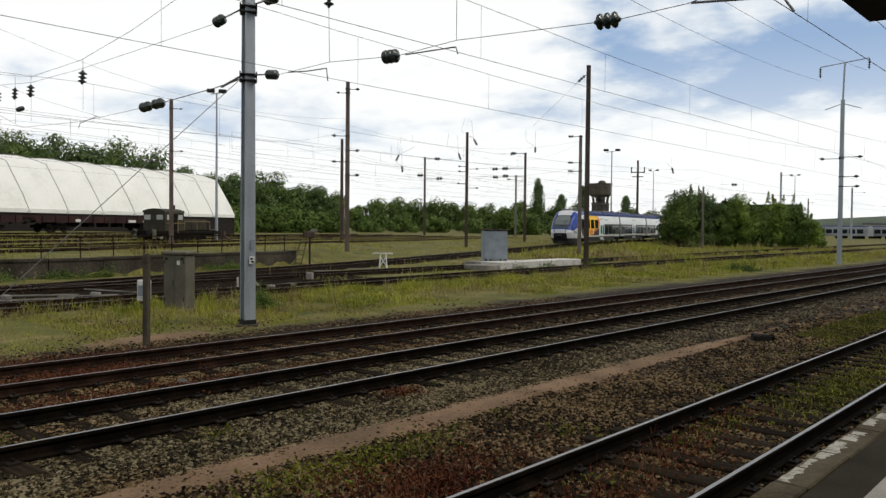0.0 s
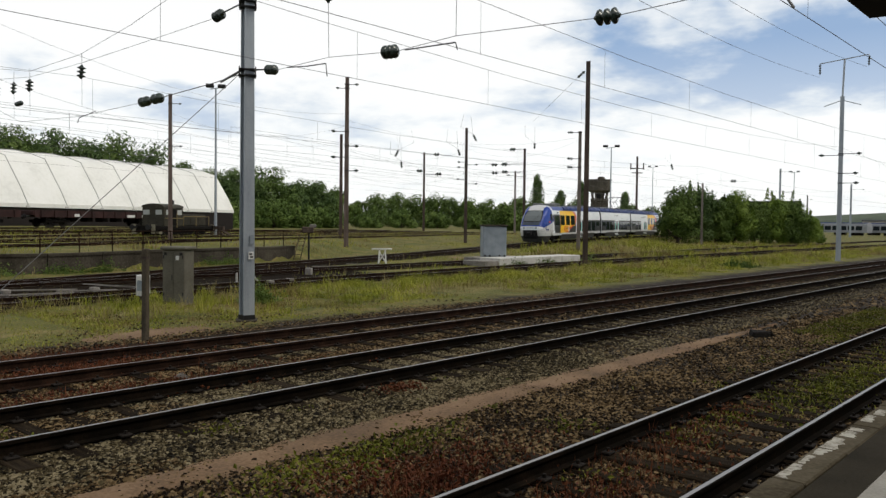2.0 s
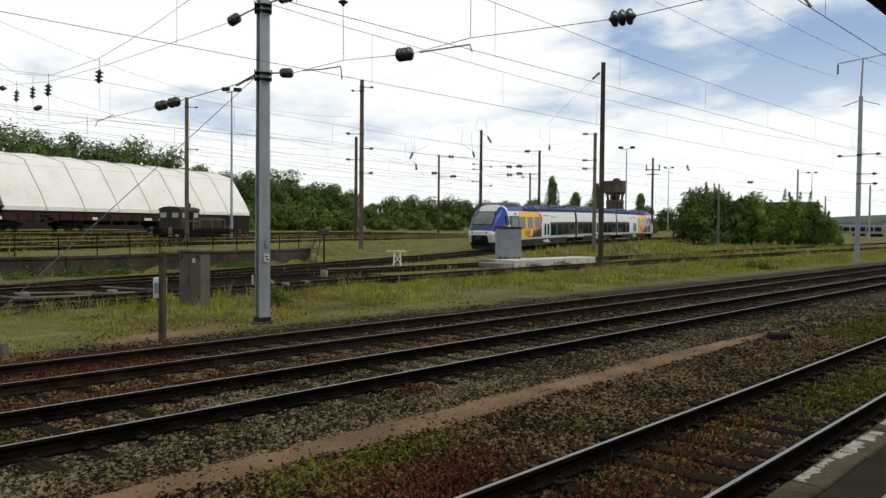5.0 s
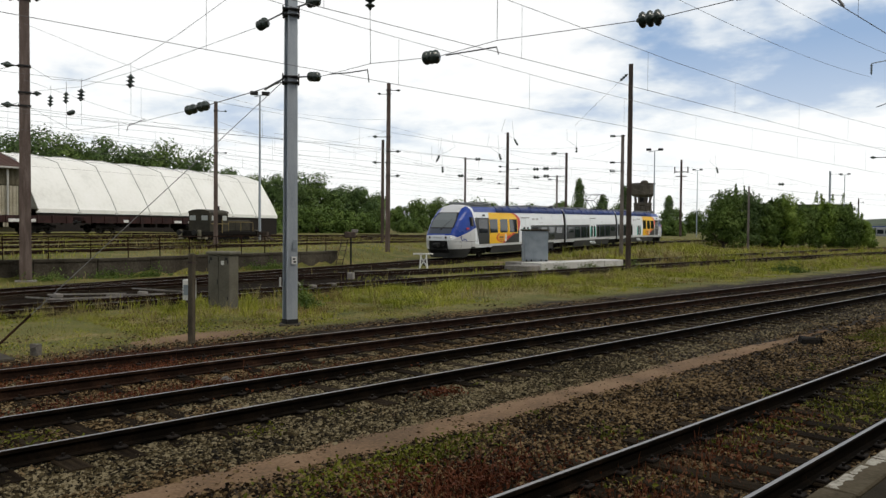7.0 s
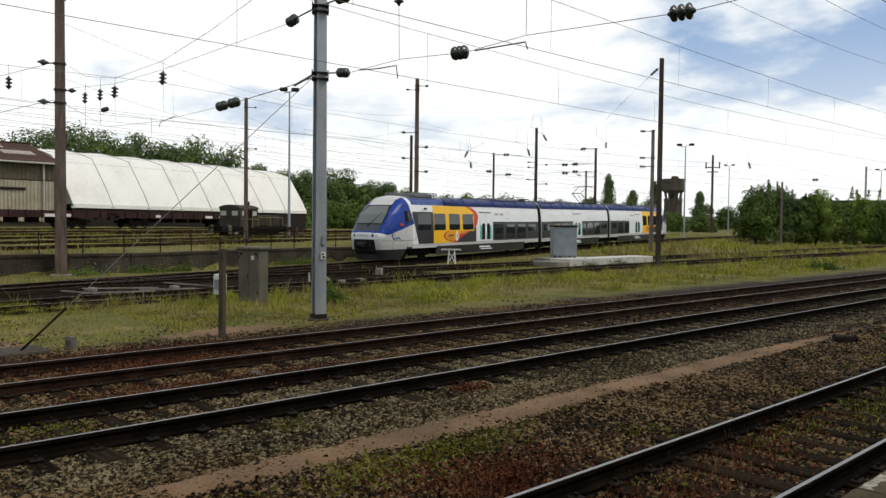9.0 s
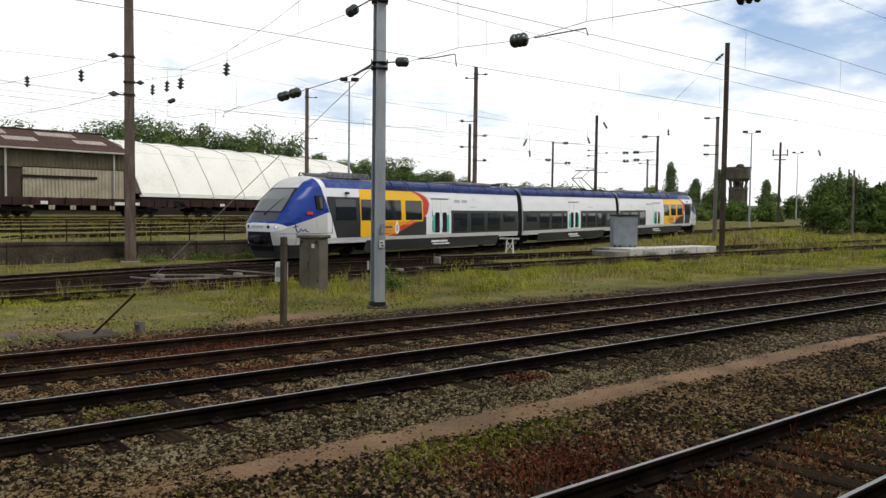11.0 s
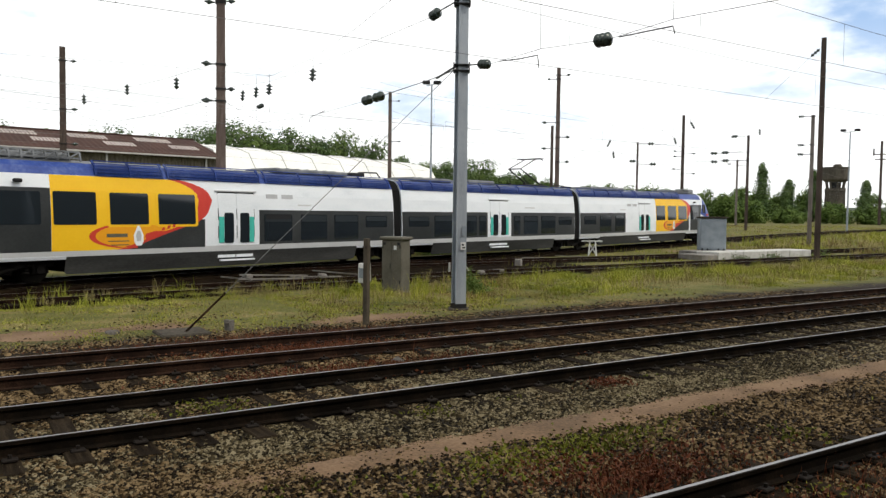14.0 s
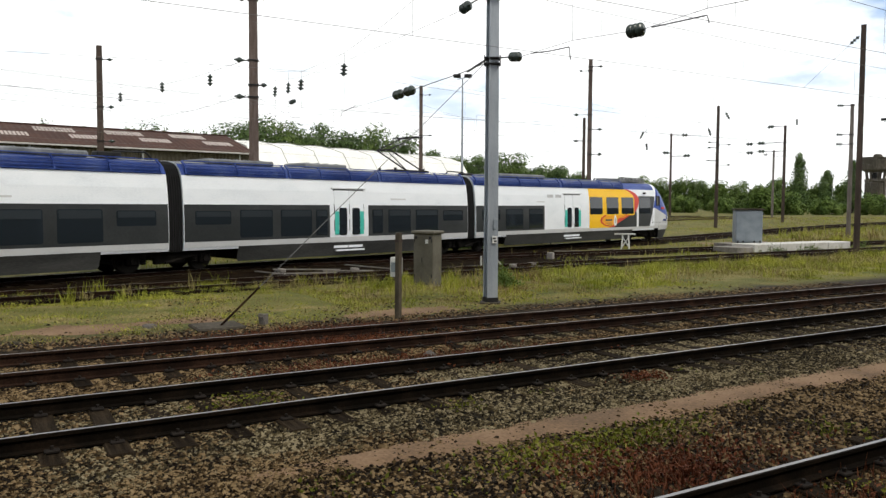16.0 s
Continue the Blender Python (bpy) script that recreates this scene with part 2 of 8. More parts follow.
def part(name, bm, material, parent=None, label="", smooth=False):
    """Links a bmesh as one mesh object under a thing or a part."""
    me = bpy.data.meshes.new(name)
    bmesh.ops.recalc_face_normals(bm, faces=bm.faces)
    bm.to_mesh(me)
    bm.free()
    for mm in (material if isinstance(material, (list, tuple)) else [material]):
        me.materials.append(mm)
    if smooth:
        me.polygons.foreach_set("use_smooth", [True] * len(me.polygons))
    ob = new(name, me)
    if parent:
        ob.parent = parent
    if label:
        tagged(ob, label)
    return ob


def thing(name, label, category, m=None, group="", kind=""):
    ob = new(name)
    ob.empty_display_size = 0.2
    if m is not None:
        ob.matrix_world = m
    return tagged(ob, label, category, group, kind)


def box(bm, x0, x1, y0, y1, z0, z1, bevel=0.0, mi=0):
    vs = [bm.verts.new((x, y, z)) for x in (x0, x1) for y in (y0, y1) for z in (z0, z1)]
    fs = [bm.faces.new([vs[i] for i in q]) for q in ((0, 1, 3, 2), (4, 6, 7, 5), (0, 4, 5, 1), (2, 3, 7, 6), (0, 2, 6, 4), (1, 5, 7, 3))]
    for f in fs:
        f.material_index = mi
    if bevel:
        es = list({e for f in fs for e in f.edges})
        bmesh.ops.bevel(bm, geom=es, offset=bevel, segments=1, affect="EDGES")
    return vs


def bm_box(*a, bevel=0.0):
    bm = bmesh.new()
    box(bm, *a, bevel=bevel)
    return bm


def rod(bm, p0, p1, r0, r1=None, seg=8):
    """A round bar between two points, with end caps."""
    p0, p1 = Vector(p0), Vector(p1)
    r1 = r0 if r1 is None else r1
    d = (p1 - p0).normalized()
    a = d.orthogonal().normalized()
    b = d.cross(a)
    rings = []
    for p, r in ((p0, r0), (p1, r1)):
        rings.append([bm.verts.new(p + (a * math.cos(q) + b * math.sin(q)) * r) for q in (2 * math.pi * i / seg for i in range(seg))])
    for i in range(seg):
        j = (i + 1) % seg
        bm.faces.new((rings[0][i], rings[0][j], rings[1][j], rings[1][i]))
    bm.faces.new(rings[0][::-1])
    bm.faces.new(rings[1])


def beam(bm, p0, p1, w, h, up=(0, 0, 1)):
    """A square bar between two points."""
    p0, p1 = Vector(p0), Vector(p1)
    d = (p1 - p0).normalized()
    a = d.cross(Vector(up))
    if a.length < 1e-4:
        a = d.orthogonal()
    a.normalize()
    b = d.cross(a).normalized()
    q = [[bm.verts.new(p + a * sx * w / 2 + b * sy * h / 2) for sx, sy in ((-1, -1), (1, -1), (1, 1), (-1, 1))] for p in (p0, p1)]
    for i in range(4):
        j = (i + 1) % 4
        bm.faces.new((q[0][i], q[0][j], q[1][j], q[1][i]))
    bm.faces.new(q[0][::-1])
    bm.faces.new(q[1])


def lathe(bm, p0, p1, prof, seg=12):
    """A turned body: prof gives (share of the way from p0 to p1, radius)."""
    p0, p1 = Vector(p0), Vector(p1)
    d = (p1 - p0).normalized()
    a = d.orthogonal().normalized()
    b = d.cross(a)
    prev = None
    for k, r in prof:
        c = p0 + (p1 - p0) * k
        ring = [bm.verts.new(c + (a * math.cos(q) + b * math.sin(q)) * r) for q in (2 * math.pi * i / seg for i in range(seg))]
        if prev:
            for i in range(seg):
                j = (i + 1) % seg
                bm.faces.new((prev[i], prev[j], ring[j], ring[i]))
        else:
            bm.faces.new(ring[::-1])
        prev = ring
    bm.faces.new(prev)


def tube(bm, pts, r, seg=5):
    """One unbroken round wire through the points."""
    P = [Vector(p) for p in pts]
    prev = None
    for i, p in enumerate(P):
        d = (P[min(i + 1, len(P) - 1)] - P[max(i - 1, 0)]).normalized()
        a = d.cross(Vector((0.13, 0.21, 0.97))).normalized()
        b = d.cross(a)
        ring = [bm.verts.new(p + (a * math.cos(q) + b * math.sin(q)) * r) for q in (2 * math.pi * k / seg for k in range(seg))]
        if prev:
            for k in range(seg):
                j = (k + 1) % seg
                bm.faces.new((prev[k], prev[j], ring[j], ring[k]))
        else:
            bm.faces.new(ring[::-1])
        prev = ring
    bm.faces.new(prev)


def loft(sections, closed=True, caps=True):
    """A skin through rings of points of equal count."""
    bm = bmesh.new()
    rings = [[bm.verts.new(p) for p in s] for s in sections]
    n = len(rings[0])
    for r0, r1 in zip(rings, rings[1:]):
        for i in range(n if closed else n - 1):
            j = (i + 1) % n
            bm.faces.new((r0[i], r0[j], r1[j], r1[i]))
    if caps and closed:
        bm.faces.new(rings[0][::-1])
        bm.faces.new(rings[-1])
    return bm


# ---- lie of the land ----
TS = np.arange(-120.0, 420.0, 0.5)                     # way along the train's track
_h = np.where(TS < 0, 0.37, 0.26 + 0.11 * np.exp(-np.maximum(TS, 0) / 14))
_h = np.where(TS > 100, 0.26 - 0.0012 * np.minimum(TS - 100, 60), _h)
TX, TY = np.cumsum(-np.sin(_h)) * 0.5, np.cumsum(np.cos(_h)) * 0.5
_i = int(np.argmin(abs(TS)))
TX, TY = TX - TX[_i] - 26.27, TY - TY[_i]
TZ = 0.685 / (1 + np.exp(-(TS - 59.5) / 12))


def on_track(s):
    return Vector((float(np.interp(s, TS, TX)), float(np.interp(s, TS, TY)), float(np.interp(s, TS, TZ))))


def sstep(a, b, v):
    k = np.clip((v - a) / (b - a), 0, 1)
    return k * k * (3 - 2 * k)


def wall_x(y):
    return np.interp(y, (-40.0, 9.0, 15.0, 30.6), (-37.2, -36.5, -35.9, -39.7))


def land(x, y):
    """Height of the ground; arrays or numbers."""
    x, y = np.asarray(x, float), np.asarray(y, float)
    tx, tz = np.interp(y, TY, TX), np.interp(y, TY, TZ)
    dl = (tx - x) * 0.966                              # how far beyond the train's track
    z = np.where(x > -14.6, -0.21, -0.15)
    z = z + (tz - 0.2 + 0.05 - z * 0 - (-0.15)) * sstep(-9, -1.5, dl) * (tz > 0.02)
    up = 0.72 + (0.0055 + 0.011 * (1 - sstep(40, 65, y))) * np.clip(dl - 5, 0, 45)
    k = sstep(0, 1, (dl - 3.0) / np.clip((y - 28) * 0.6, 0.5, 12))
    edge = (wall_x(y) - x) / 0.3
    raised = np.where(y < 30, np.clip(edge, 0, 1), k)
    z = z + (np.maximum(up, z) - z) * raised
    return z


def gz(x, y):
    return float(land(x, y))


def make_ground():
    def axis(dense_lo, dense_hi, step, lo, hi):
        a = list(np.arange(dense_lo, dense_hi, step))
        v, st = dense_hi, step
        while v < hi:
            a.append(v)
            st *= 1.12
            v += st
        a.append(hi)
        v, st = dense_lo, step
        while v > lo:
            st *= 1.12
            v -= st
            a.insert(0, max(v, lo))
        return np.array(a)
    xs = np.union1d(axis(-60, 2, 0.5, -2500, 600), [-14.6])
    ys = axis(-15, 90, 0.7, -900, 3000)
    gx, gy = np.meshgrid(xs, ys, indexing="ij")
    z = land(gx, gy)
    bump = np.array([noise.noise((a * 0.5, b * 0.5, 0.0)) for a, b in zip(gx.ravel(), gy.ravel())]).reshape(gx.shape)
    z = z + bump * np.where((gx < -22.0) & (gx > -33.0) & (gy < 34), 0.012, np.where(gx < -16.0, 0.05, 0.012))
    n, m = gx.shape
    idx = np.arange(n * m).reshape(n, m)
    faces = np.stack([idx[:-1, :-1], idx[1:, :-1], idx[1:, 1:], idx[:-1, 1:]], -1).reshape(-1, 4).tolist()
    ob = mesh_object("ground", np.stack([gx, gy, z], -1).reshape(-1, 3).tolist(), faces, M_GROUND, smooth=True)
    tagged(ob, "rough yard ground of grass, weeds and bare earth", "ground", kind="structure")


make_ground()


# ---- tracks ----
RAIL_PROF = [(-0.075, -0.172), (0.075, -0.172), (0.075, -0.160), (0.012, -0.145), (0.010, -0.045), (0.036, -0.038), (0.036, -0.006), (0.021, 0.0), (-0.021, 0.0), (-0.036, -0.006), (-0.036, -0.038), (-0.010, -0.045), (-0.012, -0.145), (-0.075, -0.160)]


def rail(points, side, parent, dull=False):
    """One rail, offset sideways from the track's centre line."""
    pts = [Vector(p) for p in points]
    verts, faces, fm = [], [], []
    n = len(RAIL_PROF)
    for i, p in enumerate(pts):
        d = (pts[min(i + 1, len(pts) - 1)] - pts[max(i - 1, 0)])
        d.z = 0
        d.normalize()
        nrm = Vector((d.y, -d.x, 0))
        c = p + nrm * side
        verts += [tuple(c + nrm * a + Vector((0, 0, b))) for a, b in RAIL_PROF]
        if i:
            o = (i - 1) * n
            for k in range(n):
                j = (k + 1) % n
                faces.append((o + k, o + j, o + n + j, o + n + k))
                fm.append(1 if k == 7 else 0)
    faces += [tuple(range(n))[::-1], tuple(range(len(verts) - n, len(verts)))]
    fm += [0, 0]
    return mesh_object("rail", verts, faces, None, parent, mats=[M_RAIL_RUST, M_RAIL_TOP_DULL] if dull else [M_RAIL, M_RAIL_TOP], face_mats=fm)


def sleeper_mesh():
    bm = bmesh.new()
    box(bm, -1.3, 1.3, -0.12, 0.12, -0.31, -0.172, bevel=0.015)
    me = bpy.data.meshes.new("sleeper")
    bm.to_mesh(me)
    bm.free()
    me.materials.append(M_SLEEPER)
    return me


def chair_mesh():
    bm = bmesh.new()
    for s in (-1, 1):
        box(bm, s * 0.12 - 0.05, s * 0.12 + 0.05, -0.07, 0.07, -0.175, -0.14, bevel=0.01)
        rod(bm, (s * 0.12, 0, -0.15), (s * 0.12, 0, -0.105), 0.02, seg=6)
    me = bpy.data.meshes.new("chair")
    bm.to_mesh(me)
    bm.free()
    me.materials.append(M_IRON)
    return me


SLEEPER, CHAIR = sleeper_mesh(), chair_mesh()


def straight_track(name, xc, y0, y1, label, sl0, sl1, chairs, dull=False):
    t = thing(name, label, "railway track", kind="structure")
    pts = [(xc, y, 0) for y in (y0, -5, 10, 30, 80, 200, y1)]
    for s in (-0.7525, 0.7525):
        rail(pts, s, t, dull)
    rnd = random.Random(int(abs(xc) * 10))
    y = sl0
    while y < sl1:
        ob = new("sleeper", SLEEPER)
        ob.parent = t
        ob.matrix_basis = pose(xc + rnd.uniform(-0.03, 0.03), y, rnd.uniform(-0.02, 0.004), 0, rnd.uniform(-0.4, 0.4), rnd.uniform(-1.0, 1.0))
        if y < chairs:
            for s in (-0.7525, 0.7525):
                c = new("rail_chair", CHAIR)
                c.parent = t
                c.matrix_basis = pose(xc + s, y, 0)
        y += 0.6
    # far sleepers
    bm = bmesh.new()
    while y < 140:
        box(bm, xc - 1.3, xc + 1.3, y - 0.12, y + 0.12, -0.3, -0.18)
        y += 0.6
    tagged(part("far_sleepers", bm, M_SLEEPER, t), kind="stuff")
    return t


X_F, X_G, X_N = -12.672, -9.350, -3.538
straight_track("track_1", X_F, -60, 900, "running track with dark wooden sleepers and worn rails", -3, 62, 30, dull=True)
straight_track("track_2", X_G, -60, 900, "running track with polished rails on stone ballast", -3, 62, 30)
straight_track("track_3", X_N, -60, 900, "weedy platform track on half-buried dark sleepers", -1, 62, 25)


def curve_track(name, pts, label, step=0.62, far=95):
    t = thing(name, label, "railway track", kind="structure")
    for s in (-0.7525, 0.7525):
        rail(pts, s, t, dull=True)
    bm = bmesh.new()
    P = [Vector(p) for p in pts]
    acc = 0.0
    for a, b in zip(P, P[1:]):
        d = (b - a)
        ln = d.length
        d.normalize()
        nrm = Vector((d.y, -d.x, 0))
        q = -acc % step
        while q < ln:
            c = a + d * q
            if -8 < c.y < far:
                beam(bm, c - nrm * 1.28 + Vector((0, 0, -0.15)), c + nrm * 1.28 + Vector((0, 0, -0.15)), 0.24, 0.12)
            q += step
        acc += ln
    tagged(part("sleepers", bm, M_SLEEPER, t), kind="stuff")
    return t


TRAIN_LINE = [tuple(on_track(s)) for s in range(-100, 401, 4)]
curve_track("track_4", TRAIN_LINE, "yard track curving out of the distance, with rusty rails")
LINE_A = [(-20.6, -40, 0), (-22.4, 0, 0), (-23.7, 10, 0), (-24.6, 20, 0), (-25.3, 31, 0), (-25.9, 48, 0), (-26.3, 80, 0), (-26.5, 200, 0)]
LINE_B = [tuple(on_track(s)) for s in (2, 6, 10)] + [(-30.0, 15, 0), (-30.1, 22, 0), (-30.25, 30, 0), (-30.5, 38, 0), (-30.9, 50, 0), (-32.0, 70, 0), (-33.2, 100, 0), (-35.0, 160, 0), (-38, 300, 0)]
curve_track("track_5", LINE_A, "overgrown yard siding with dull rusty rails")
curve_track("track_6", LINE_B, "rusty yard siding leaving the turnout")


def bed(name, x0, x1, y0, y1, material, label, top=-0.2, slope=0.35):
    """A low bank of ballast with broken edges."""
    ys = np.arange(y0, y1, 0.5) if y1 < 80 else np.concatenate([np.arange(y0, 60, 0.5), np.arange(60, y1, 8)])
    verts, faces = [], []
    xs = [x0 - slope, x0, x0 + (x1 - x0) * 0.25, (x0 + x1) / 2, x0 + (x1 - x0) * 0.75, x1, x1 + slope]
    for i, y in enumerate(ys):
        for k, x in enumerate(xs):
            w = noise.noise((y * 0.9, k * 3.1 + x0, 0)) * 0.16
            z = -0.27 if k in (0, 6) else top + noise.noise((x * 1.5, y * 1.5, 2)) * 0.015
            verts.append((x + (w if k in (0, 1, 5, 6) else 0), y, z))
        if i:
            o = (i - 1) * 7
            faces += [(o + k, o + k + 1, o + k + 8, o + k + 7) for k in range(6)]
    return tagged(mesh_object(name, verts, faces, material, smooth=True), label, "ballast", kind="structure")


bed("ballast_bed_1", -14.3, -7.6, -60, 600, M_BED, "bed of dark crushed stone under the two running tracks")
bed("ballast_bed_2", -5.1, -2.2, -60, 600, M_BED, "dirty brown ballast under the platform track", top=-0.225)


def bed_along(name, pts, half, material, label):
    """A flat dark bed that follows a yard track."""
    P = [Vector(p) for p in pts]
    fine = []
    for a, b in zip(P, P[1:]):
        n = max(1, int((b - a).length / 1.2))
        fine += [a.lerp(b, k / n) for k in range(n)]
    verts, faces = [], []
    for i, p in enumerate(fine):
        d = fine[min(i + 1, len(fine) - 1)] - fine[max(i - 1, 0)]
        nr = Vector((d.y, -d.x, 0)).normalized()
        for k, q in enumerate((-1.15, -1, -0.4, 0.4, 1, 1.15)):
            w = half * q + (noise.noise((i * 0.6, k * 3.0, half)) * 0.3 if k in (0, 1, 4, 5) else 0)
            c = p + nr * w
            verts.append((c.x, c.y, p.z - (0.26 if k in (0, 5) else 0.105 if k in (1, 4) else 0.115)))
        if i:
            o = (i - 1) * 6
            faces += [(o + k, o + k + 1, o + k + 7, o + k + 6) for k in range(5)]
    tagged(mesh_object(name, verts, faces, material, smooth=True), label, "ballast", kind="structure")


bed_along("ballast_bed_3", [tuple(on_track(s)) for s in range(-60, 130, 4)], 2.1, M_BED_YARD, "dark oily ballast under the curving yard track")
bed_along("ballast_bed_4", LINE_A[:-1], 1.45, M_BED_YARD, "dark oily ballast under the siding")
bed_along("ballast_bed_5", LINE_B[:-2], 1.45, M_BED_YARD, "dark oily ballast under the siding")


def turnout_dirt():
    """Oily earth between the curving track and the siding, where the turnout lies."""
    verts, faces = [], []
    ys = np.arange(-12, 26, 0.7)
    for i, y in enumerate(ys):
        xa = float(np.interp(y, [q[1] for q in LINE_A], [q[0] for q in LINE_A])) + 1.2 + noise.noise((y * 0.5, 1, 5)) * 0.5
        xb = float(np.interp(y, TY, TX)) - 2.6 + noise.noise((y * 0.4, 9, 5)) * 0.6
        for k in range(7):
            verts.append((xa + (xb - xa) * k / 6, y, -0.2 if k in (0, 6) else -0.122 + noise.noise((y * 1.3, k * 2.0, 3)) * 0.012))
        if i:
            o = (i - 1) * 7
            faces += [(o + k, o + k + 7, o + k + 8, o + k + 1) for k in range(6)]
    tagged(mesh_object("yard_dirt", verts, faces, M_BED_YARD, smooth=True), "oily dark earth and cinders round the turnout", "earth", kind="structure")


turnout_dirt()


def sand_path():
    ys = np.arange(2.0, 20.6, 0.12)
    verts, faces = [], []
    for i, y in enumerate(ys):
        taper = min(1.0, max(0.05, (20.8 - y) / 8.0))
        c = -6.86 + noise.noise((y * 0.35, 0, 7)) * 0.12
        near = min(1.0, max(0.3, (y - 0.5) / 4.5))
        half = (0.43 * taper + noise.noise((y * 1.1, 3, 0)) * 0.16 + noise.noise((y * 3.3, 8, 0)) * 0.11) * near
        for k in range(5):
            q = -1 + k / 2
            verts.append((c + q * half + noise.noise((y * 3.1, k * 5.0, 1)) * 0.14, y, -0.185 if 0 < k < 4 else -0.215))
        if i:
            o = (i - 1) * 5
            faces += [(o + k, o + k + 1, o + k + 6, o + k + 5) for k in range(4)]
    tagged(mesh_object("footpath", verts, faces, M_SAND, smooth=True), "narrow trodden strip of pinkish sand along the ballast", "path", kind="structure")


sand_path()


# ---- platform ----
def platform():
    z = 0.55
    tagged(part("platform", bm_box(-1.60, 6.0, -40, 160, -0.3, z - 0.004, bevel=0.0), M_ASPHALT), "dark asphalt platform surface beside the track", "platform", kind="structure")
    e = thing("platform_edge", "row of worn concrete nosing slabs with flaking white paint", "platform edge", kind="structure")
    rnd = random.Random(4)
    me = bpy.data.meshes.new("nosing_slab")
    bm = bm_box(-0.115, 0.115, -0.495, 0.495, -0.22, 0.0, bevel=0.012)
    bm.to_mesh(me)
    bm.free()
    me.materials.append(M_NOSING)
    for i in range(-4, 60):
        ob = new("nosing_slab", me)
        ob.parent = e
        ob.matrix_basis = pose(-1.725 + rnd.uniform(-0.006, 0.006), i * 1.0, z + 0.004 + rnd.uniform(-0.004, 0.004), 0, 0, rnd.uniform(-0.3, 0.3))
        a = -0.47
        while a < 0.42:
            # what is left of the white edge paint
            b = min(0.48, a + rnd.uniform(0.08, 0.4))
            if rnd.random() < 0.78:
                w0, w1 = rnd.uniform(-0.105, -0.085), rnd.uniform(-0.03, 0.03)
                n = 7
                low = [(w0 + rnd.uniform(0, 0.02), a + (b - a) * k / n, 0.0015) for k in range(n + 1)]
                top = [(w1 + rnd.uniform(-0.035, 0.02), a + (b - a) * k / n, 0.0015) for k in range(n + 1)]
                mesh_object("paint_patch", low + top, [(k, k + 1, n + 2 + k, n + 1 + k) for k in range(n)], M_PAINT_WORN, ob)
            a = b + rnd.uniform(0.01, 0.08)
    part("edge_wall", bm_box(-1.80, -1.62, -40, 160, -0.3, z - 0.23), M_CONCRETE_DARK, e)
    tagged(part("warning_line", bm_box(-1.29, -1.09, -40, 160, z - 0.002, z + 0.004), M_WHITE_LINE), "white ribbed warning line along the platform", "warning line", kind="structure")


platform()


# ---- the railcar set: two end cars and a middle car on shared bogies ----
M_CAR_WHITE = mat("white_car_paint", [(0.69, 0.73, 0.765), (0.77, 0.805, 0.835), (0.80, 0.83, 0.86)], scale=0.8, fine=12, stretch=(1, 1, 2.5), rough=0.32, bump=0.0)
M_CAR_SILVER = mat("silver_car_paint", [(0.53, 0.54, 0.545), (0.57, 0.58, 0.585), (0.60, 0.61, 0.615)], scale=1.0, fine=14, rough=0.38, metal=0.15, bump=0.0)
M_CAR_BLUE = mat("deep_blue_car_paint", [(0.006, 0.030, 0.20), (0.008, 0.042, 0.27), (0.012, 0.055, 0.33)], scale=1.2, fine=14, rough=0.3, bump=0.0)
M_CAR_BLUE_ROOF = mat("dusty_blue_roof", [(0.012, 0.03, 0.15), (0.025, 0.058, 0.25), (0.09, 0.13, 0.31)], scale=1.3, fine=9, rough=0.38, bump=0.05)
M_CAR_DARK = mat("charcoal_car_paint", [(0.022, 0.025, 0.026), (0.030, 0.033, 0.034), (0.040, 0.043, 0.044)], scale=1.0, fine=12, rough=0.34, bump=0.0)
M_CAR_SKIRT = mat("dusty_grey_skirt", [(0.026, 0.027, 0.026), (0.046, 0.047, 0.045), (0.072, 0.072, 0.068)], scale=1.2, fine=16, stretch=(1, 0.5, 2), rough=0.6, bump=0.03)
M_CAR_YELLOW = mat("yellow_livery", [(0.82, 0.47, 0.014), (0.88, 0.53, 0.02)], scale=1.0, fine=12, rough=0.33, bump=0.0)
M_CAR_ORANGE = mat("orange_livery", [(0.74, 0.30, 0.012), (0.80, 0.36, 0.016)], scale=1.0, fine=12, rough=0.33, bump=0.0)
M_CAR_RED = mat("red_livery", [(0.50, 0.035, 0.025), (0.60, 0.06, 0.04)], scale=1.0, fine=12, rough=0.35, bump=0.0)
M_CAR_ROOF = mat("sooty_grey_roof", [(0.08, 0.085, 0.09), (0.16, 0.17, 0.18), (0.24, 0.25, 0.26)], scale=1.6, fine=16, rough=0.7, bump=0.1)
M_TEAL = mat("teal_door_edge", [(0.05, 0.42, 0.34), (0.07, 0.50, 0.41)], scale=2, rough=0.4, bump=0)
M_RUBBER = mat("black_bellows_rubber", [(0.006, 0.006, 0.006), (0.016, 0.016, 0.017)], scale=6, rough=0.75, bump=0.1)
M_BOGIE = mat("grimy_bogie_steel", [(0.003, 0.0027, 0.0025), (0.008, 0.007, 0.006), (0.02, 0.017, 0.014)], scale=3, fine=25, rough=0.8, bump=0.2, spec=0.1)
M_WHEEL = mat("worn_wheel_steel", [(0.012, 0.010, 0.009), (0.03, 0.026, 0.022)], scale=3, rough=0.6, metal=0.3, bump=0.05)
M_GLASS = glass("dark_tinted_glass", (0.014, 0.019, 0.024), 0.04)
# grey tint puts the pale reflection on the windscreen into its base colour
M_SCREEN = glass("windscreen_glass", (0.12, 0.138, 0.145), 0.05)
M_HEADLAMP = lamp_mat("headlamp_glow", (1.0, 0.95, 0.85), 0.2)

